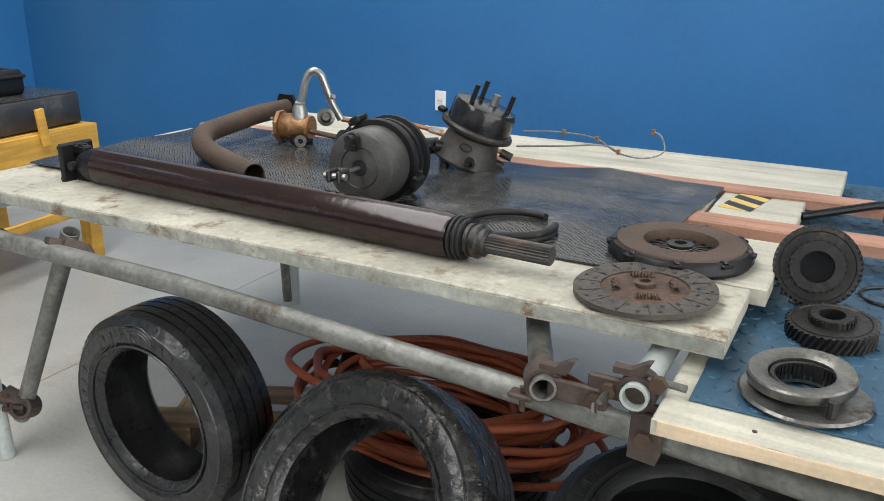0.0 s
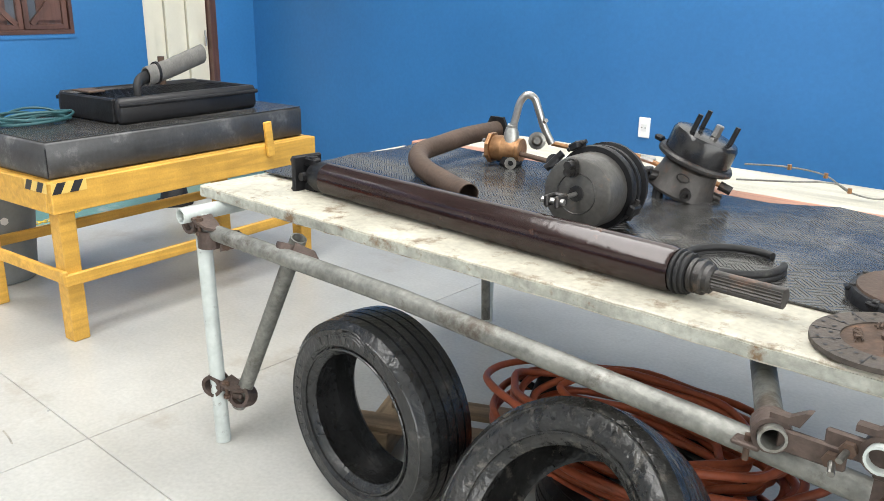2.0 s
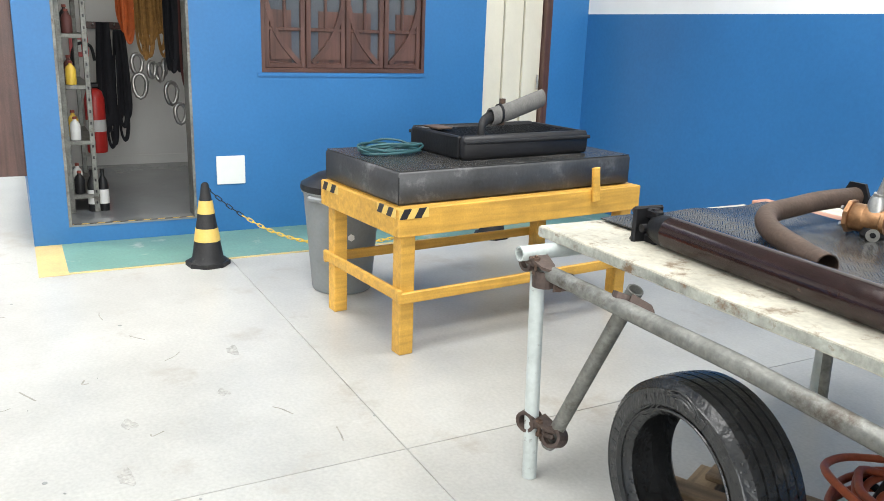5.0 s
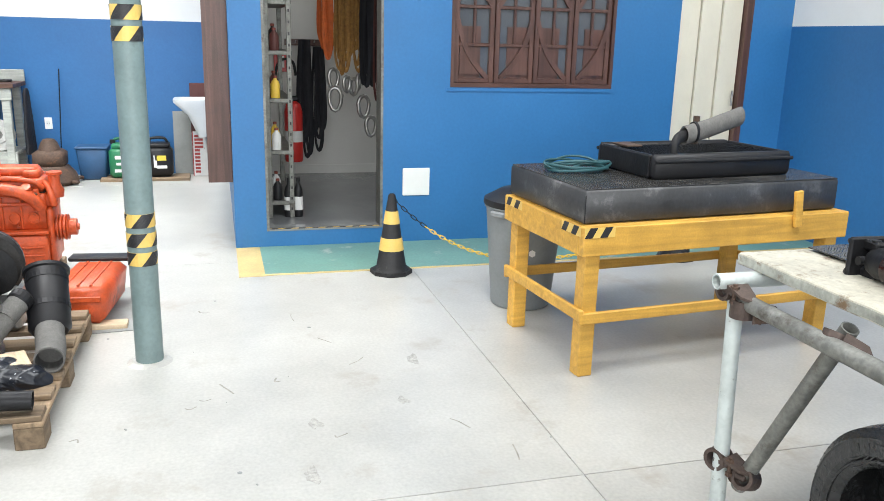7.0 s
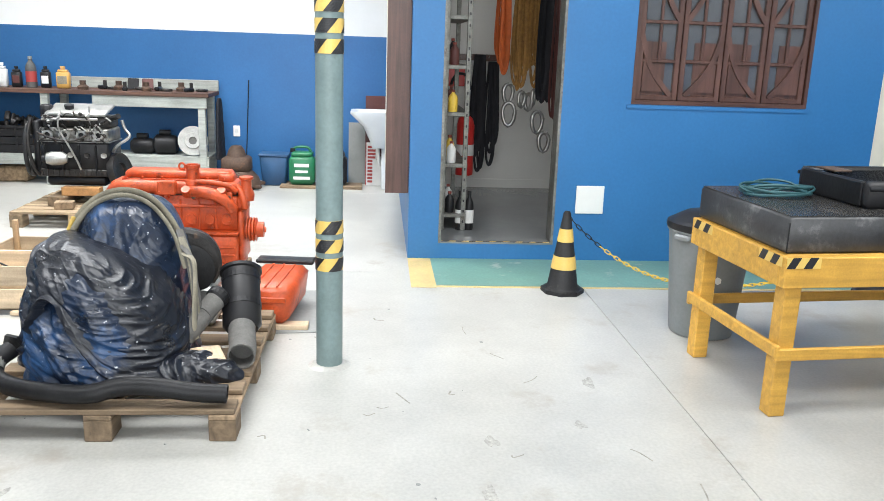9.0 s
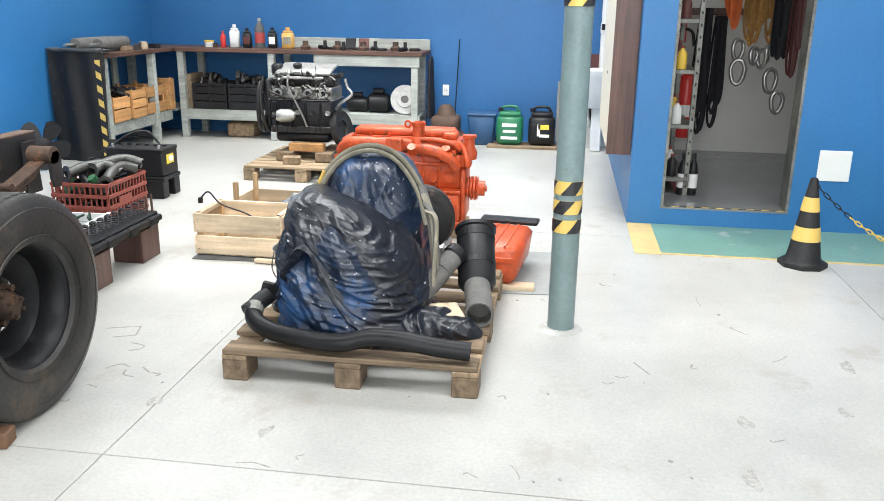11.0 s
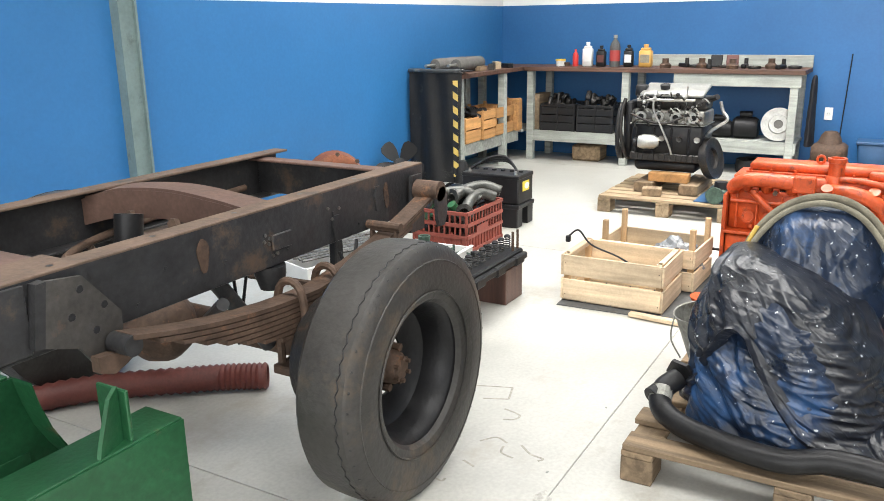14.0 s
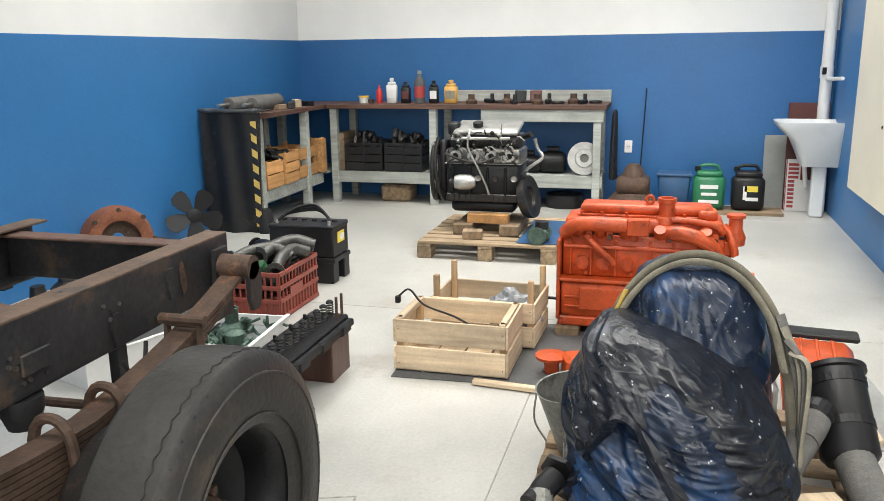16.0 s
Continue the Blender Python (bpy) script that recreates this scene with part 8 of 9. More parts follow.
for mname, cnt in (("cast", 34), ("alu", 22)):
    clut = bmesh.new()
    for k in range(cnt):
        p = Vector((random.uniform(0.13, 0.17), random.uniform(-0.22, 0.22), random.uniform(0.34, 0.54)))
        q = p + Vector((random.uniform(0, 0.04), random.uniform(-0.06, 0.06), random.uniform(-0.05, 0.04)))
        if k % 3:
            tube(spline([p, (p + q) / 2 + Vector((0.02, 0, 0.015)), q], 3), random.uniform(0.004, 0.008), 6, bm=clut)
        else:
            lathe([(0, 0), (0.012, 0), (0.014, 0.015), (0.008, 0.03), (0, 0.03)], 8, along(p, p + Vector((1, random.uniform(-0.4, 0.4), random.uniform(-0.2, 0.6)))), clut)
    part("pipework", clut, mname, se)["kind"] = "stuff"
gp = thing("green_pump", pose(-6.45, -2.42, 0.127), "greenish alloy pump lying on a blue-grey pallet sheet", "pump")
part("body", box(0.2, 0.15, 0.09, 0, 0, 0.012, bev=0.03), gm, gp, smooth=50)
part("cap", lathe([(0, 0), (0.05, 0), (0.045, 0.05), (0, 0.055)], 16, pose(0.03, 0.02, 0.1)), "black_plastic", gp, smooth=40)
part("flange", lathe([(0, 0), (0.06, 0), (0.06, 0.03), (0, 0.03)], 14, pose(0.1, 0, 0.06, 0, 90, 0)), gm, gp)
ps = thing("plastic_sheet", pose(-6.75, -2.42, 0.129), "blue-grey plastic sheet on the pallet", "sheet")
part("sheet", box(0.8, 0.3, 0.004, 0, 0, 0, bev=0), "blue_plastic", ps)
lb = thing("loose_block", pose(-6.45, -2.9, 0.127, 0, 0, 10), "small offcut of wood on the pallet", "wood block")
part("block", box(0.1, 0.14, 0.06, 0, 0, 0), "old_wood", lb)

# ---- workbenches ----
BZ = 0.95


def bench(name, x0, x1, y0, y1, label, legs, along_y):
    bn_ = thing(name, pose(0, 0, 0), label, "workbench", "corner workbenches")
    n = 3
    for i in range(n):
        if along_y:
            part("top_board", box((x1 - x0) / n - 0.004, y1 - y0, 0.04, x0 + (x1 - x0) * (i + 0.5) / n, (y0 + y1) / 2, BZ - 0.04, bev=0.003), "bench_top", bn_)
            part("shelf_board", box((x1 - x0 - 0.08) / n - 0.006, y1 - y0 - 0.06, 0.03, x0 + 0.03 + (x1 - x0 - 0.08) * (i + 0.5) / n, (y0 + y1) / 2, 0.28, bev=0.003), "bench_wood", bn_)
        else:
            part("top_board", box(x1 - x0, (y1 - y0) / n - 0.004, 0.04, (x0 + x1) / 2, y0 + (y1 - y0) * (i + 0.5) / n, BZ - 0.04, bev=0.003), "bench_top", bn_)
            part("shelf_board", box(x1 - x0 - 0.06, (y1 - y0 - 0.08) / n - 0.006, 0.03, (x0 + x1) / 2, y0 + 0.03 + (y1 - y0 - 0.08) * (i + 0.5) / n, 0.28, bev=0.003), "bench_wood", bn_)
    if along_y:
        part("shelf_rail", box(0.035, y1 - y0 - 0.05, 0.11, x1 - 0.05, (y0 + y1) / 2, 0.20, bev=0.003), "bench_wood", bn_)
        part("top_rail", box(0.03, y1 - y0 - 1.55, 0.11, x1 - 0.03, (y0 + 1.5 + y1) / 2, BZ - 0.15, bev=0.003), "bench_wood", bn_)
    else:
        part("shelf_rail", box(x1 - x0 - 0.05, 0.035, 0.11, (x0 + x1) / 2, y1 - 0.05, 0.20, bev=0.003), "bench_wood", bn_)
    for x, y in legs:
        part("leg", box(0.07, 0.07, BZ - 0.04, x, y, 0, bev=0.004), "bench_wood", bn_)
    return bn_


YB = -2.12
bw = bench("workbench", XB + 0.03, -8.27, -4.78, YB, "long workbench with red-brown top and grey legs", [(-8.33, -4.72), (-8.33, -3.72), (-8.33, YB - 0.08), (-8.78, -4.7), (-8.78, -3.7), (-8.78, YB - 0.08)], True)
part("back_board", box(0.025, 1.5, 0.11, XB + 0.045, YB - 0.75, BZ, bev=0.003), "bench_wood", bw)
bs_ = bench("workbench", -8.27, -6.95, YS + 0.03, -4.79, "side workbench with red-brown top and loaded shelf", [(-7.0, -4.84), (-7.9, -4.84), (-7.0, YS + 0.08), (-7.6, YS + 0.08), (-8.2, YS + 0.08)], False)
part("corner_top", box(0.545, 0.475, 0.04, -8.546, -5.03, BZ - 0.04, bev=0.003), "bench_top", bs_)
part("corner_shelf", box(0.53, 0.45, 0.03, -8.55, -5.03, 0.28, bev=0.003), "bench_wood", bs_)
for x in (-7.45, -7.75):
    part("back_post", box(0.09, 0.03, BZ - 0.35, x, YS + 0.14, 0.31, bev=0.003), "bench_wood", bs_)

drape = thing("rubber_sheet", pose(-6.86, -5.0, 0), "black rubber sheet with yellow warning tape draped over the bench end", "rubber sheet")
b = bmesh.new()
nu, nv = 16, 14
g = []
for j in range(nv + 1):
    z = 0.97 * j / nv
    g.append([b.verts.new((0.02 + 0.05 * math.sin(math.pi * i / nu) * (0.4 + 0.6 * (1 - z)) + 0.015 * math.sin(i * 0.9 + z * 3), -0.26 + (0.52 - 0.03 * (1 - z)) * i / nu, z)) for i in range(nu + 1)])
for j in range(nv):
    for i in range(nu):
        b.faces.new((g[j][i], g[j][i + 1], g[j + 1][i + 1], g[j + 1][i]))
ex = bmesh.ops.extrude_face_region(b, geom=b.faces[:])
bmesh.ops.translate(b, verts=[v for v in ex["geom"] if isinstance(v, bmesh.types.BMVert)], vec=(-0.02, 0, 0))
part("hanging_sheet", b, "rubber", drape, smooth=60)
part("folded_edge", tube(spline([(-0.02, -0.28, 0.985), (0.04, -0.15, 0.99), (0.05, 0.05, 0.985), (0.03, 0.27, 0.99)], 5), 0.026, 10, flat=0.7), "grey_rubber", drape, "dusty folded lip", smooth=60)
part("top_flap", box(0.25, 0.52, 0.008, -0.13, 0.0, 0.975, bev=0.002), "rubber", drape)
tape_strip(drape, 0.85, 0.05, pose(0.07, 0.262, 0.06, 90, -90, 90) @ pose(0, 0, 0), 7)
part("foot_roll", lathe([(0, 0), (0.06, 0), (0.065, 0.12), (0.04, 0.2), (0, 0.2)], 12, pose(0.02, 0.27, 0)), "rubber", drape, smooth=40)

for k, (x, y, z, rz) in enumerate(((-7.2, -5.08, BZ + 0.055, 78), (-7.35, -4.96, BZ + 0.05, 82), (-7.5, -5.1, BZ + 0.05, 70))):
    o = thing("shock_absorber", pose(x, y, z + 0.02, 0, 90, rz - 80) @ Matrix.Scale(1.18, 4), "grey cylinder shock absorber lying on the bench", "shock absorber", "cylinders on the bench")
    part("body", lathe([(0, -0.28), (0.045, -0.275), (0.05, -0.26), (0.05, 0.16), (0.045, 0.17), (0, 0.17)], 18), "hose_grey", o, smooth=40)
    part("rod", rod((0, 0, 0.17), (0, 0, 0.3), 0.014, 10), "steel", o)
    part("eye", tube([(0.022 * math.cos(a), 0, -0.3 + 0.022 * math.sin(a)) for a in (i * 0.628 for i in range(10))], 0.01, 6, True), "cast", o)
bl = thing("belt_coil", pose(-7.05, -4.98, BZ + 0.012), "loose rubber belts and pale hose in a coil", "belt")
for k in range(4):
    part("belt_loop", tube([((0.16 + 0.02 * k) * math.cos(a), 0.12 * math.sin(a), 0.012 * k + 0.01 * math.sin(2 * a)) for a in (i * 0.314 for i in range(20))], 0.01, 6, True), "rubber" if k % 2 else "label_white", bl, smooth=60)
for k in range(4):
    w = thing("wood_offcut", pose(-7.55 - 0.17 * k, -4.9 + 0.03 * (k % 2), BZ, 0, 0, 20 * k), "small wood and metal offcut on the bench", "offcut")
    part("block", box(0.13, 0.06, 0.045 + 0.012 * (k % 3), 0, 0, 0), ("old_wood", "cast", "raw_wood", "black_metal")[k], w)

BX = -8.5
for y, r, hh, mt, cap, lab, lf, sq in ((-4.18, 0.056, 0.28, "label_white", "white_plastic", "white oil bottle standing on the bench", "label_white", True), (-4.04, 0.052, 0.24, "black_plastic", "black_plastic", "dark oil bottle standing on the bench", "maroon_board", True),
                                       (-3.90, 0.058, 0.36, "mat_grey", "card", "tall clear bottle with red label", "label_red", False), (-3.76, 0.052, 0.25, "black_plastic", "black_plastic", "dark oil bottle with pale label", "label_white", True), (-3.59, 0.07, 0.255, "amber", "amber", "amber yellow oil bottle standing on the bench", "canvas", True)):
    bottle(pose(BX, y, BZ, 0, 0, 90), r * 0.88, hh * 0.85, mt, lab, cap, "oil_bottle", "bottles on the bench", lf, sq)
bottle(pose(BX, -4.31, BZ), 0.03, 0.17, "red_paint", "small red spray bottle on the bench", "red_paint", "spray_bottle")
pot = thing("small_pot", pose(BX, -4.47, BZ), "small white and yellow tub on the bench", "tub")
part("tub", lathe([(0, 0), (0.045, 0), (0.05, 0.055), (0, 0.055)], 16), "label_white", pot, smooth=40)
part("lid", lathe([(0, 0.055), (0.053, 0.055), (0.053, 0.07), (0, 0.07)], 16), "yellow_plastic", pot)
pot2 = thing("small_pot", pose(BX + 0.05, -4.38, BZ), "small brown cup on the bench", "tub")
part("tub", lathe([(0, 0), (0.025, 0), (0.03, 0.04), (0, 0.04)], 12), "rust", pot2, smooth=40)
random.seed(8)
for k in range(12):
    y = -3.35 + k * 0.1 + random.uniform(-0.03, 0.03)
    o = thing("bench_part", pose(BX + random.uniform(-0.1, 0.12), y, BZ, 0, 0, random.uniform(0, 180)), "small dark machine part lying on the bench", "machine part", "small parts on the bench")
    if k % 3 == 0:
        part("body", lathe([(0, 0), (0.05, 0), (0.055, 0.03), (0.03, 0.05), (0.03, 0.09), (0, 0.09)], 14), "rust", o, smooth=40)
    elif k % 3 == 1:
        part("body", box(0.14, 0.05, 0.04, 0, 0, 0, bev=0.01), "black_metal", o)
        part("boss", rod((0.05, 0, 0.02), (0.05, 0, 0.09), 0.018, 10), "cast", o)
    else:
        part("body", tube([(0.05 * math.cos(a), 0.05 * math.sin(a), 0.014) for a in (i * 0.524 for i in range(12))], 0.014, 6, True), "cast", o, smooth=60)
for k, y in enumerate((-2.95, -2.8)):
    o = thing("maroon_cover", pose(BX - 0.12, y, BZ, 0, -20, 10 * k), "dark maroon cover standing against the back board", "cover")
    part("plate", box(0.02, 0.11, 0.12, 0, 0, 0, bev=0.006), "maroon_board" if k else "black_metal", o)

# on the side bench's shelf
SZ = 0.312
crate(pose(-7.2, -4.97, SZ, 0, 0, 0), 0.30, 0.34, 0.22, "orange-brown fruit crate on the bench shelf", "orange_wood", 2, 0.0, 0.012)
crate(pose(-7.51, -4.96, SZ, 0, 0, 2), 0.28, 0.34, 0.26, "orange-brown fruit crate on the bench shelf", "orange_wood", 3, 0.0, 0.012)
crate(pose(-7.90, -4.98, SZ, 0, 0, 0), 0.40, 0.34, 0.26, "open orange-brown crate on the bench shelf", "orange_wood", 2, 0.02, 0.06)
crate(pose(-8.17, -4.86, SZ, 0, 0, 4), 0.11, 0.18, 0.31, "narrow upright orange-brown crate", "orange_wood", 1, 0.0)
pt = thing("parts_heap", pose(-7.3, -4.98, SZ + 0.2), "dark metal parts heaped on the crates", "metal parts", "", "stuff")
b = bmesh.new()
for k in range(24):
    box(0.11, 0.07, 0.03, m=pose(random.uniform(-0.25, 0.15), random.uniform(-0.13, 0.13), random.uniform(0.0, 0.07), random.uniform(-30, 30), random.uniform(-30, 30), random.uniform(0, 180)), bev=0.008, bm=b)
part("parts", b, "black_metal", pt)


def plastic_bin(m, sx, sy, h, label):
    c = thing("black_crate", m, label, "crate", "black crates on the shelf")
    part("bottom", box(sx, sy, 0.012, bev=0), "black_plastic", c)
    for i in range(4):
        z = 0.012 + i * (h - 0.03) / 3
        for s in (-1, 1):
            part("band", box(sx, 0.012, 0.068 if i < 3 else 0.03, 0, s * sy / 2, z, bev=0.003), "black_plastic", c)
            part("band", box(0.012, sy, 0.068 if i < 3 else 0.03, s * sx / 2, 0, z, bev=0.003), "black_plastic", c)
    for x in (-1, 1):
        for y in (-1, 0, 1):
            part("upright", box(0.02, 0.02, h, x * sx / 2, y * sy / 2, 0, bev=0.003), "black_plastic", c)
    return c


for y, lab in ((-4.42, "black plastic crate filled with parts"), (-4.02, "black slatted plastic crate filled with parts")):
    plastic_bin(pose(-8.52, y, SZ), 0.42, 0.36, 0.26, lab)
    o = thing("parts_heap", pose(-8.52, y, SZ + 0.15), "dark parts heaped in the black crate", "metal parts", "", "stuff")
    b = bmesh.new()
    for k in range(30):
        if k % 2:
            box(0.1, 0.05, 0.04, m=pose(random.uniform(-0.13, 0.13), random.uniform(-0.12, 0.12), random.uniform(0.03, 0.2), random.uniform(0, 90), random.uniform(0, 90), 0), bev=0.01, bm=b)
        else:
            lathe([(0, 0), (0.04, 0), (0.04, 0.03), (0, 0.03)], 12, pose(random.uniform(-0.13, 0.13), random.uniform(-0.12, 0.12), random.uniform(0.03, 0.18), random.uniform(0, 90), 0, 0), b)
    part("parts", b, "cast", o)
o = thing("cardboard_piece", pose(-8.5, -4.68, SZ), "upright piece of brown board on the shelf", "board")
part("sheet", box(0.3, 0.09, 0.36, 0, 0, 0, bev=0.003), "old_wood", o)
o = thing("brake_disc", pose(-8.42, -2.32, SZ + 0.15, 0, 80, 8), "pale grey brake disc standing on the bench shelf", "brake disc")
part("disc", lathe([(0.04, 0), (0.15, 0), (0.15, 0.02), (0.085, 0.022), (0.08, 0.05), (0.04, 0.05)], 32, closed=True), "alu", o, smooth=35)
part("hub_face", lathe([(0, 0.04), (0.045, 0.04)], 20), "hose_grey", o)
for y, r in ((-2.62, 0.1), (-2.85, 0.08)):
    o = thing("shelf_motor", pose(-8.5, y, SZ), "dark starter motor on the bench shelf", "motor")
    part("body", lathe([(0, -0.12), (r * 0.8, -0.12), (r, -0.09), (r, 0.08), (r * 0.7, 0.11), (0, 0.11)], 18, pose(0, 0, r, 90, 0, 0)), "black_metal", o, smooth=40)
    part("solenoid", rod((0, -0.05, r * 2 + 0.02), (0, 0.06, r * 2 + 0.02), 0.03, 12), "black_metal", o)
o = thing("crumpled_bag", pose(-8.55, -3.2, 0.0), "dark tyre and scrap under the bench", "scrap")
part("roll", lathe([(0.08, -0.06), (0.17, -0.06), (0.18, 0), (0.17, 0.06), (0.08, 0.06)], 22, pose(0.05, 0.7, 0.06), closed=True), "rubber", o, smooth=40)
part("block", box(0.25, 0.3, 0.16, 0, -0.95, 0, bev=0.02), "old_wood", o)
part("block", box(0.2, 0.3, 0.07, 0, 0.0, 0, bev=0.02), "black_metal", o)
o = thing("hanging_jacket", pose(-8.5, YB + 0.06, 0.28), "black cloth hanging at the end of the bench", "cloth")
b = lump(0.15, 0.035, 0.62, 0, 0, 3.0, 0.3, 0.55)
part("cloth", b, "black_web", o, smooth=70)
o = thing("antenna_rod", pose(-8.68, -1.84, 0.0, -2, -6, 0), "thin black flexible rod leaning on the wall", "rod")
part("rod", rod((0, 0, 0), (0, 0, 1.08), 0.006, 6), "black_metal", o)

# gearbox, jugs, bin, sink, boards along the back wall
gx = thing("gearbox", pose(-8.33, -1.87, 0) @ Matrix.Diagonal((1.3, 1.3, 0.92, 1)), "rusty brown gearbox standing upright on the floor", "gearbox")
part("bell", lathe([(0, 0), (0.16, 0), (0.19, 0.04), (0.17, 0.12), (0.12, 0.2), (0, 0.2)], 20), "rust", gx, smooth=35)
part("case", box(0.2, 0.22, 0.18, 0, 0, 0.18, bev=0.03), "rust", gx, smooth=50)
part("turret", lathe([(0, 0), (0.08, 0), (0.06, 0.08), (0.04, 0.12), (0, 0.13)], 16, pose(0, 0, 0.35)), "rust", gx, smooth=40)
for a in (0, 60, 120, 180, 240, 300):
    part("lug", box(0.06, 0.04, 0.035, 0.2, 0, 0.02, pose(0, 0, 0, 0, 0, a), 0.008), "rust", gx)
part("side_shaft", lathe([(0, 0), (0.05, 0), (0.06, 0.1), (0.02, 0.13), (0, 0.13)], 14, pose(0.08, 0, 0.14, 0, 90, 0)), "rust", gx, smooth=40)


def jug(m, material, label, lab, seedv=0):
    o = thing("oil_jug", m, label, "jug", "oil jugs")
    part("body", box(0.22, 0.27, 0.30, 0, 0, 0, bev=0.035), material, o, smooth=50)
    part("shoulder", box(0.18, 0.22, 0.05, 0, 0, 0.29, bev=0.02), material, o, smooth=50)
    part("handle", tube(spline([(0, -0.09, 0.33), (0, -0.07, 0.38), (0, 0.05, 0.385), (0, 0.09, 0.34)], 5), 0.014, 8), material, o, smooth=50)
    part("cap", lathe([(0, 0.04), (0.025, 0.04), (0.028, 0), (0, 0)], 12, pose(0, -0.1, 0.335)), "black_plastic", o)
    for k, (dy, dz, sy_, sz_) in enumerate(lab):
        part("label_field", box(0.004, sy_, sz_, 0.1115, dy, dz, bev=0), "label_white" if material == "green_plastic" else ("label_yellow" if k == 0 else "label_white"), o)
    return o


jug(pose(-8.5, -1.22, 0.03), "green_plastic", "green plastic oil jug with white label bars", ((0, 0.19, 0.15, 0.035), (0, 0.13, 0.13, 0.025), (0, 0.06, 0.17, 0.03)))
jug(pose(-8.52, -0.89, 0.03), "black_plastic", "black plastic oil jug with yellow label", ((0.02, 0.17, 0.11, 0.05), (-0.03, 0.1, 0.03, 0.12), (0.03, 0.09, 0.1, 0.03)))
o = thing("base_board", pose(-8.5, -1.02, 0), "thin brown board under the oil jugs", "board")
part("board", box(0.3, 0.85, 0.028, 0, 0, 0, bev=0.003), "old_wood_y", o)
o = thing("blue_bin", pose(-8.6, -1.52, 0), "dark blue plastic bin at the back wall", "bin")
bb = box(0.24, 0.28, 0.32, 0, 0, 0, bev=0.02)
for v in bb.verts:
    v.co.x *= 0.85 + 0.2 * v.co.z / 0.32
    v.co.y *= 0.85 + 0.2 * v.co.z / 0.32
part("body", bb, "blue_plastic", o, smooth=50)
part("rim", box(0.27, 0.31, 0.025, 0, 0, 0.31, bev=0.006), "blue_plastic", o)
lean = thing("leaning_board", pose(XB + 0.1, -0.60, 0, 0, -5, 0), "grey board leaning against the back wall", "board", "leaning boards")
part("sheet", box(0.012, 0.3, 0.66, 0, 0, 0, bev=0.002), "card", lean)
lean = thing("leaning_board", pose(XB + 0.13, -0.40, 0, 0, -5, 0), "maroon board leaning against the back wall", "board", "leaning boards")
part("sheet", box(0.012, 0.34, 0.95, 0, 0, 0, bev=0.002), "maroon_board", lean)
sgn = thing("printed_sign", pose(XB + 0.19, -0.50, 0, 0, -6, 0), "white sign with red upright lettering bars", "sign")
part("panel", box(0.008, 0.13, 0.46, 0, 0, 0, bev=0.002), "label_white", sgn)
b = bmesh.new()
for k in range(11):
    box(0.002, 0.085, 0.024, 0.0055, 0, 0.03 + k * 0.037, bev=0, bm=b)
part("lettering_bars", b, "label_red", sgn)
for s in (-1, 1):
    part("red_edge", box(0.002, 0.008, 0.46, 0.0055, s * 0.06, 0, bev=0), "label_red", sgn)
pn = thing("white_panel", pose(XB + 0.2, -0.36, 0, 0, -4, 0), "small white panel standing under the sink", "panel")
part("sheet", box(0.01, 0.26, 0.28, 0, 0, 0, bev=0.002), "label_white", pn)

sink = thing("utility_sink", pose(-8.45, -0.44, 0), "white plastic wash basin on a pedestal leg", "sink")
b = bmesh.new()


def loft(b, rings):
    vs = [[b.verts.new(p) for p in r] for r in rings]
    for r, s in zip(vs, vs[1:]):
        for i in range(len(r)):
            b.faces.new((r[i], r[(i + 1) % len(r)], s[(i + 1) % len(r)], s[i]))
    b.faces.new(vs[0])
    b.faces.new(vs[-1])


def rr_(sx, sy, z, r=0.06, dx=0, dy=0):
    out = []
    for cx, cy, a0 in ((1, 1, 0), (-1, 1, 90), (-1, -1, 180), (1, -1, 270)):
        for k in range(4):
            a = radians(a0 + k * 30)
            out.append((dx + cx * (sx - r) + r * math.cos(a), dy + cy * (sy - r) + r * math.sin(a), z))
    return out


loft(b, [rr_(0.12, 0.15, 0.44, 0.03, 0, 0.1), rr_(0.16, 0.17, 0.52, dy=0.09), rr_(0.2, 0.2, 0.66, dy=0.06), rr_(0.215, 0.245, 0.74, dy=0.02), rr_(0.225, 0.275, 0.79), rr_(0.225, 0.275, 0.815), rr_(0.2, 0.245, 0.812), rr_(0.18, 0.2, 0.76), rr_(0.12, 0.14, 0.65)])
part("basin", b, "ceramic", sink, smooth=50)
part("pedestal", box(0.1, 0.11, 0.46, 0.03, 0.1, 0, bev=0.012), "ceramic", sink)
part("drain_pipe", tube(spline([(-0.1, 0, 0.44), (-0.12, 0.02, 0.3), (-0.2, 0.05, 0.22), (-0.35, 0.08, 0.22)], 5), 0.02, 10), "white_plastic", sink, smooth=50)
pp = thing("water_pipe", pose(XB + 0.06, -0.29, 0), "white plastic water pipe with tap branch in the corner", "pipe")
part("riser", rod((0, 0, 0), (0, 0, 3.0), 0.05, 16), "white_plastic", pp, smooth=40)
part("joint", lathe([(0.051, 1.16), (0.056, 1.16), (0.056, 1.26), (0.051, 1.26)], 16), "white_plastic", pp, smooth=40)
part("branch", rod((0.04, 0.0, 1.15), (0.5, 0.04, 1.17), 0.016, 10), "white_plastic", pp)
part("tap", lathe([(0, 0), (0.018, 0), (0.018, 0.06), (0, 0.06)], 10, pose(0.06, -0.03, 1.19)), "black_plastic", pp)

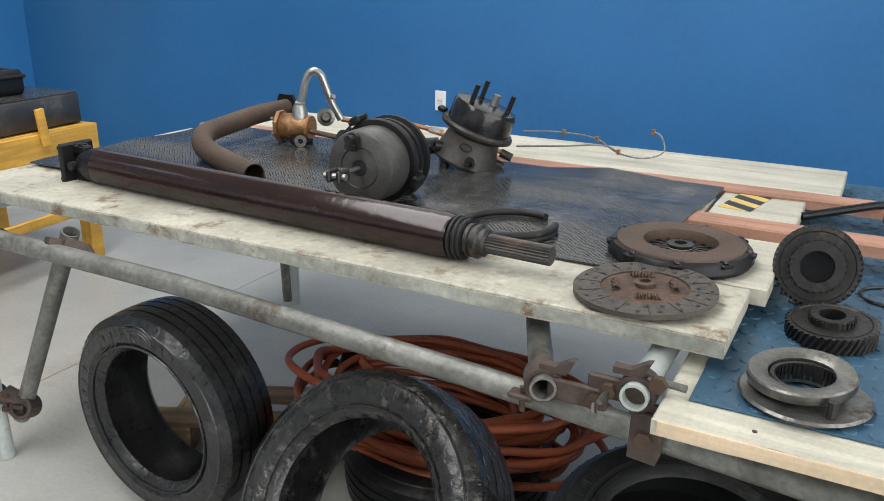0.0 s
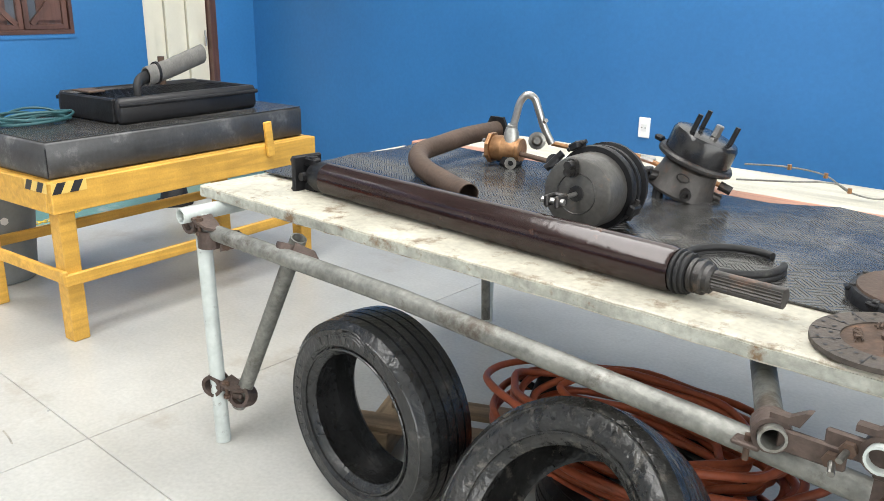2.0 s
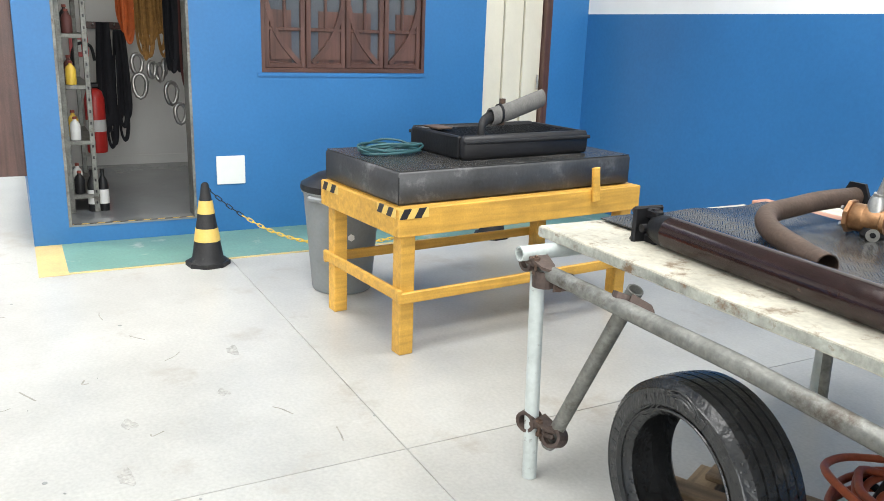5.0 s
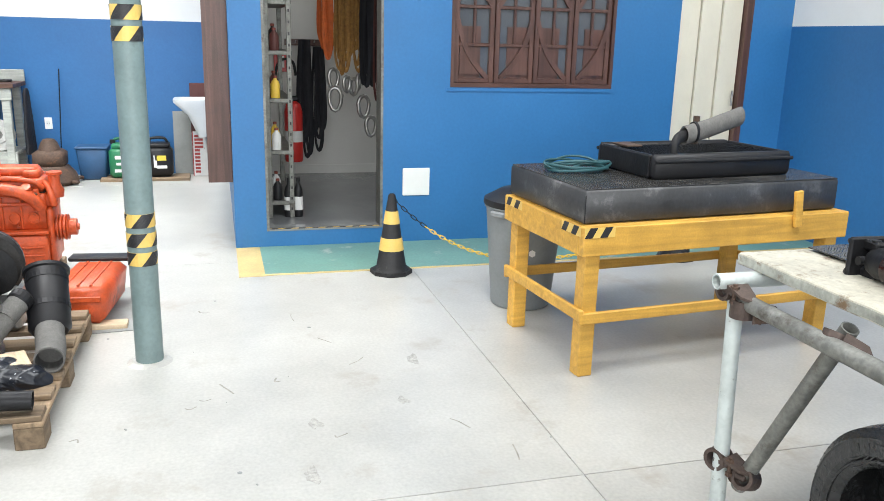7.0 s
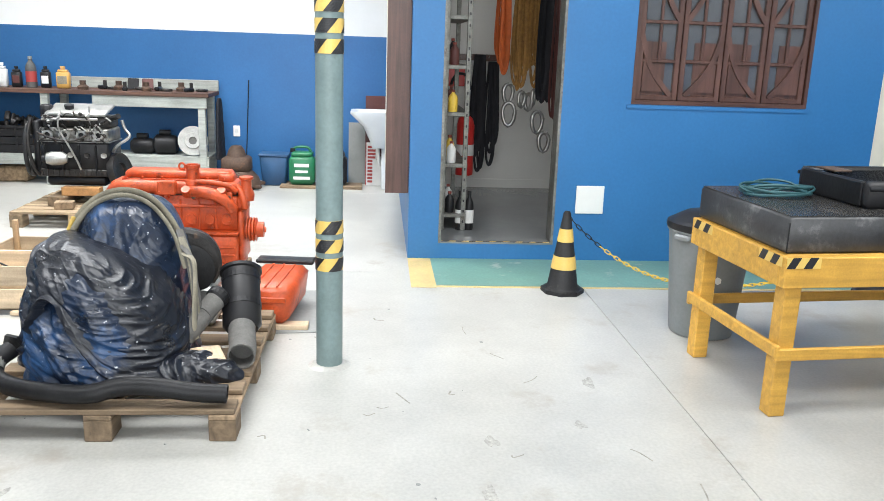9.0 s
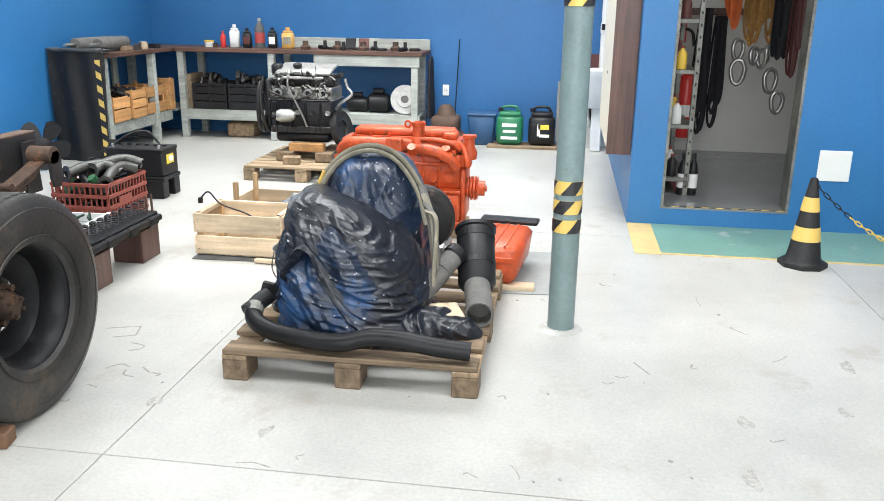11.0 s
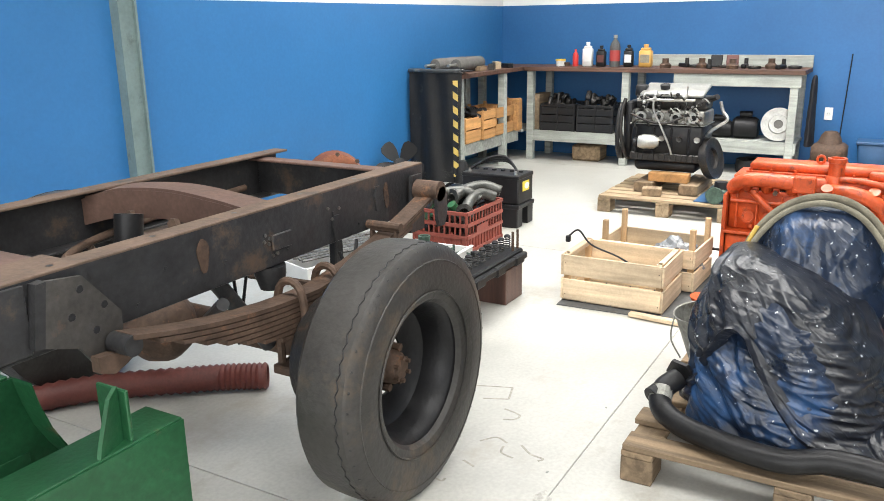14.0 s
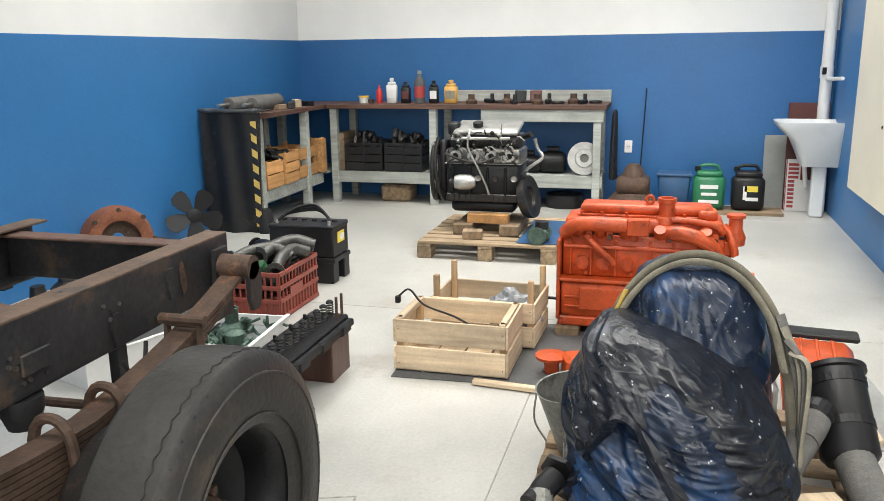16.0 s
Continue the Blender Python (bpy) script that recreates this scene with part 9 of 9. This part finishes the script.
# bell housing and fan at the side wall
bh = thing("bell_housing", pose(-5.4, -5.04, 0.0, 0, 0, -38), "rusty orange bell housing leaning at the wall", "bell housing")
part("casing", lathe([(0.15, -0.07), (0.235, -0.07), (0.24, -0.04), (0.2, 0.06), (0.16, 0.07), (0.13, 0.06)], 32, pose(0, 0, 0.24, -78, 0, 0), closed=True), mat("rusty_orange_cast", (0.22, 0.075, 0.035), 0.65, 0.2, 0.45, 8, 0.5, 60), bh, smooth=35)
part("inner_face", lathe([(0.05, -0.01), (0.16, 0.0), (0.16, 0.02), (0.05, 0.02)], 24, pose(0, -0.03, 0.24, -78, 0, 0), closed=True), "rust", bh, smooth=35)
for a in range(8):
    part("lug_bolt", bolt((0.215 * math.cos(a * 0.785), 0.05, 0.24 + 0.215 * math.sin(a * 0.785)), (0, 1, 0), 0.016, 0.02), "rust", bh)
fan = thing("engine_fan", pose(-6.36, -5.1, 0.0) @ Matrix.Scale(0.88, 4), "dark engine cooling fan leaning at the wall", "fan")
fm_ = pose(0, 0.02, 0.25, 0, 0, -42) @ pose(0, 0, 0, -75, 0, 0)
part("hub", lathe([(0, -0.02), (0.06, -0.02), (0.06, 0.02), (0.03, 0.03), (0, 0.03)], 18, fm_), "black_metal", fan, smooth=35)
for k in range(5):
    part("blade", plate([(0.05, -0.04), (0.12, -0.075), (0.19, -0.09), (0.235, -0.075), (0.25, -0.02), (0.24, 0.05), (0.2, 0.08), (0.13, 0.07), (0.05, 0.035)], 0.006, fm_ @ pose(0, 0, 0, 0, 0, k * 72 + 18) @ pose(0, 0, 0, 16, 0, 0)), "black_plastic", fan)
for k, (x, y) in enumerate(((-5.85, -5.05), (-4.95, -5.1), (-4.6, -5.0))):
    o = thing("floor_part", pose(x, y, 0, 0, 0, 40 * k), "dark machine part on the floor by the wall", "machine part", "parts along the wall")
    part("body", lathe([(0, 0), (0.09, 0), (0.1, 0.05), (0.05, 0.09), (0.04, 0.16), (0, 0.17)], 16), "cast", o, smooth=40)
    part("arm", box(0.2, 0.04, 0.04, 0.08, 0, 0.02, bev=0.01), "black_metal", o)

# ---- dirt on the floor ----
marks = thing("floor_marks", pose(0, 0, 0.0005), "dark scuffs, oil outlines and small crumbs on the concrete", "floor marks", "", "stuff")
sm = mat("grey_scuff", (0.30, 0.285, 0.25), 0.7, 0, 0.4, 30, 0.2)
b = bmesh.new()
random.seed(77)
for line in (((-3.13, -2.66), (-3.18, -2.52)), ((-3.18, -2.52), (-3.08, -2.49)), ((-3.08, -2.49), (-3.04, -2.58)), ((-3.0, -2.47), (-2.98, -2.40), (-2.94, -2.40), (-2.92, -2.44)),
             ((-2.74, -2.44), (-2.79, -2.40), (-2.77, -2.35)), ((-2.78, -2.30), (-2.74, -2.25), (-2.73, -2.20), (-2.71, -2.21)), ((-2.6, -2.43), (-2.58, -2.38))):
    tube(spline([(x, y, 0) for x, y in line], 4) if len(line) > 2 else [(x, y, 0) for x, y in line], 0.005, 5, False, b, flat=0.08)
for k in range(26):
    x, y, a, ln = random.uniform(-4.4, -1.6), random.uniform(-2.8, 0.7), random.uniform(0, 6.28), random.uniform(0.03, 0.14)
    mid = (x + 0.5 * ln * math.cos(a) + random.uniform(-0.02, 0.02), y + 0.5 * ln * math.sin(a) + random.uniform(-0.02, 0.02), 0)
    tube(spline([(x, y, 0), mid, (x + ln * math.cos(a), y + ln * math.sin(a), 0)], 4), random.uniform(0.002, 0.005), 5, False, b, flat=0.08)
part("scuffs", b, sm, marks)
b = bmesh.new()
for k in range(9):
    x, y, r, ph = random.uniform(-4.3, -1.8), random.uniform(-2.7, 0.6), random.uniform(0.02, 0.06), random.uniform(0, 6.28)
    blot = [(x + r * (1 + 0.4 * math.sin(3 * q + ph)) * math.cos(q), y + 0.6 * r * (1 + 0.3 * math.cos(2 * q + ph)) * math.sin(q)) for q in (j * 0.3927 for j in range(16))]
    plate(blot, 0.0005, None, b)
part("smudges", b, mat("faint_floor_smudge", (0.375, 0.365, 0.335), 0.5, 0, 0.4, 30, 0.1), marks)
b = bmesh.new()
for k in range(34):
    x, y = random.uniform(-5.0, -0.8), random.uniform(-2.9, 0.9)
    r = random.uniform(0.002, 0.008)
    lathe([(r * 1.5, 0), (r, 0.0016), (0, 0.002)], 6, pose(x, y, 0, 0, 0, k) @ Matrix.Diagonal((1, random.uniform(0.4, 1), 1, 1)), b)
part("crumbs", b, "card", marks)
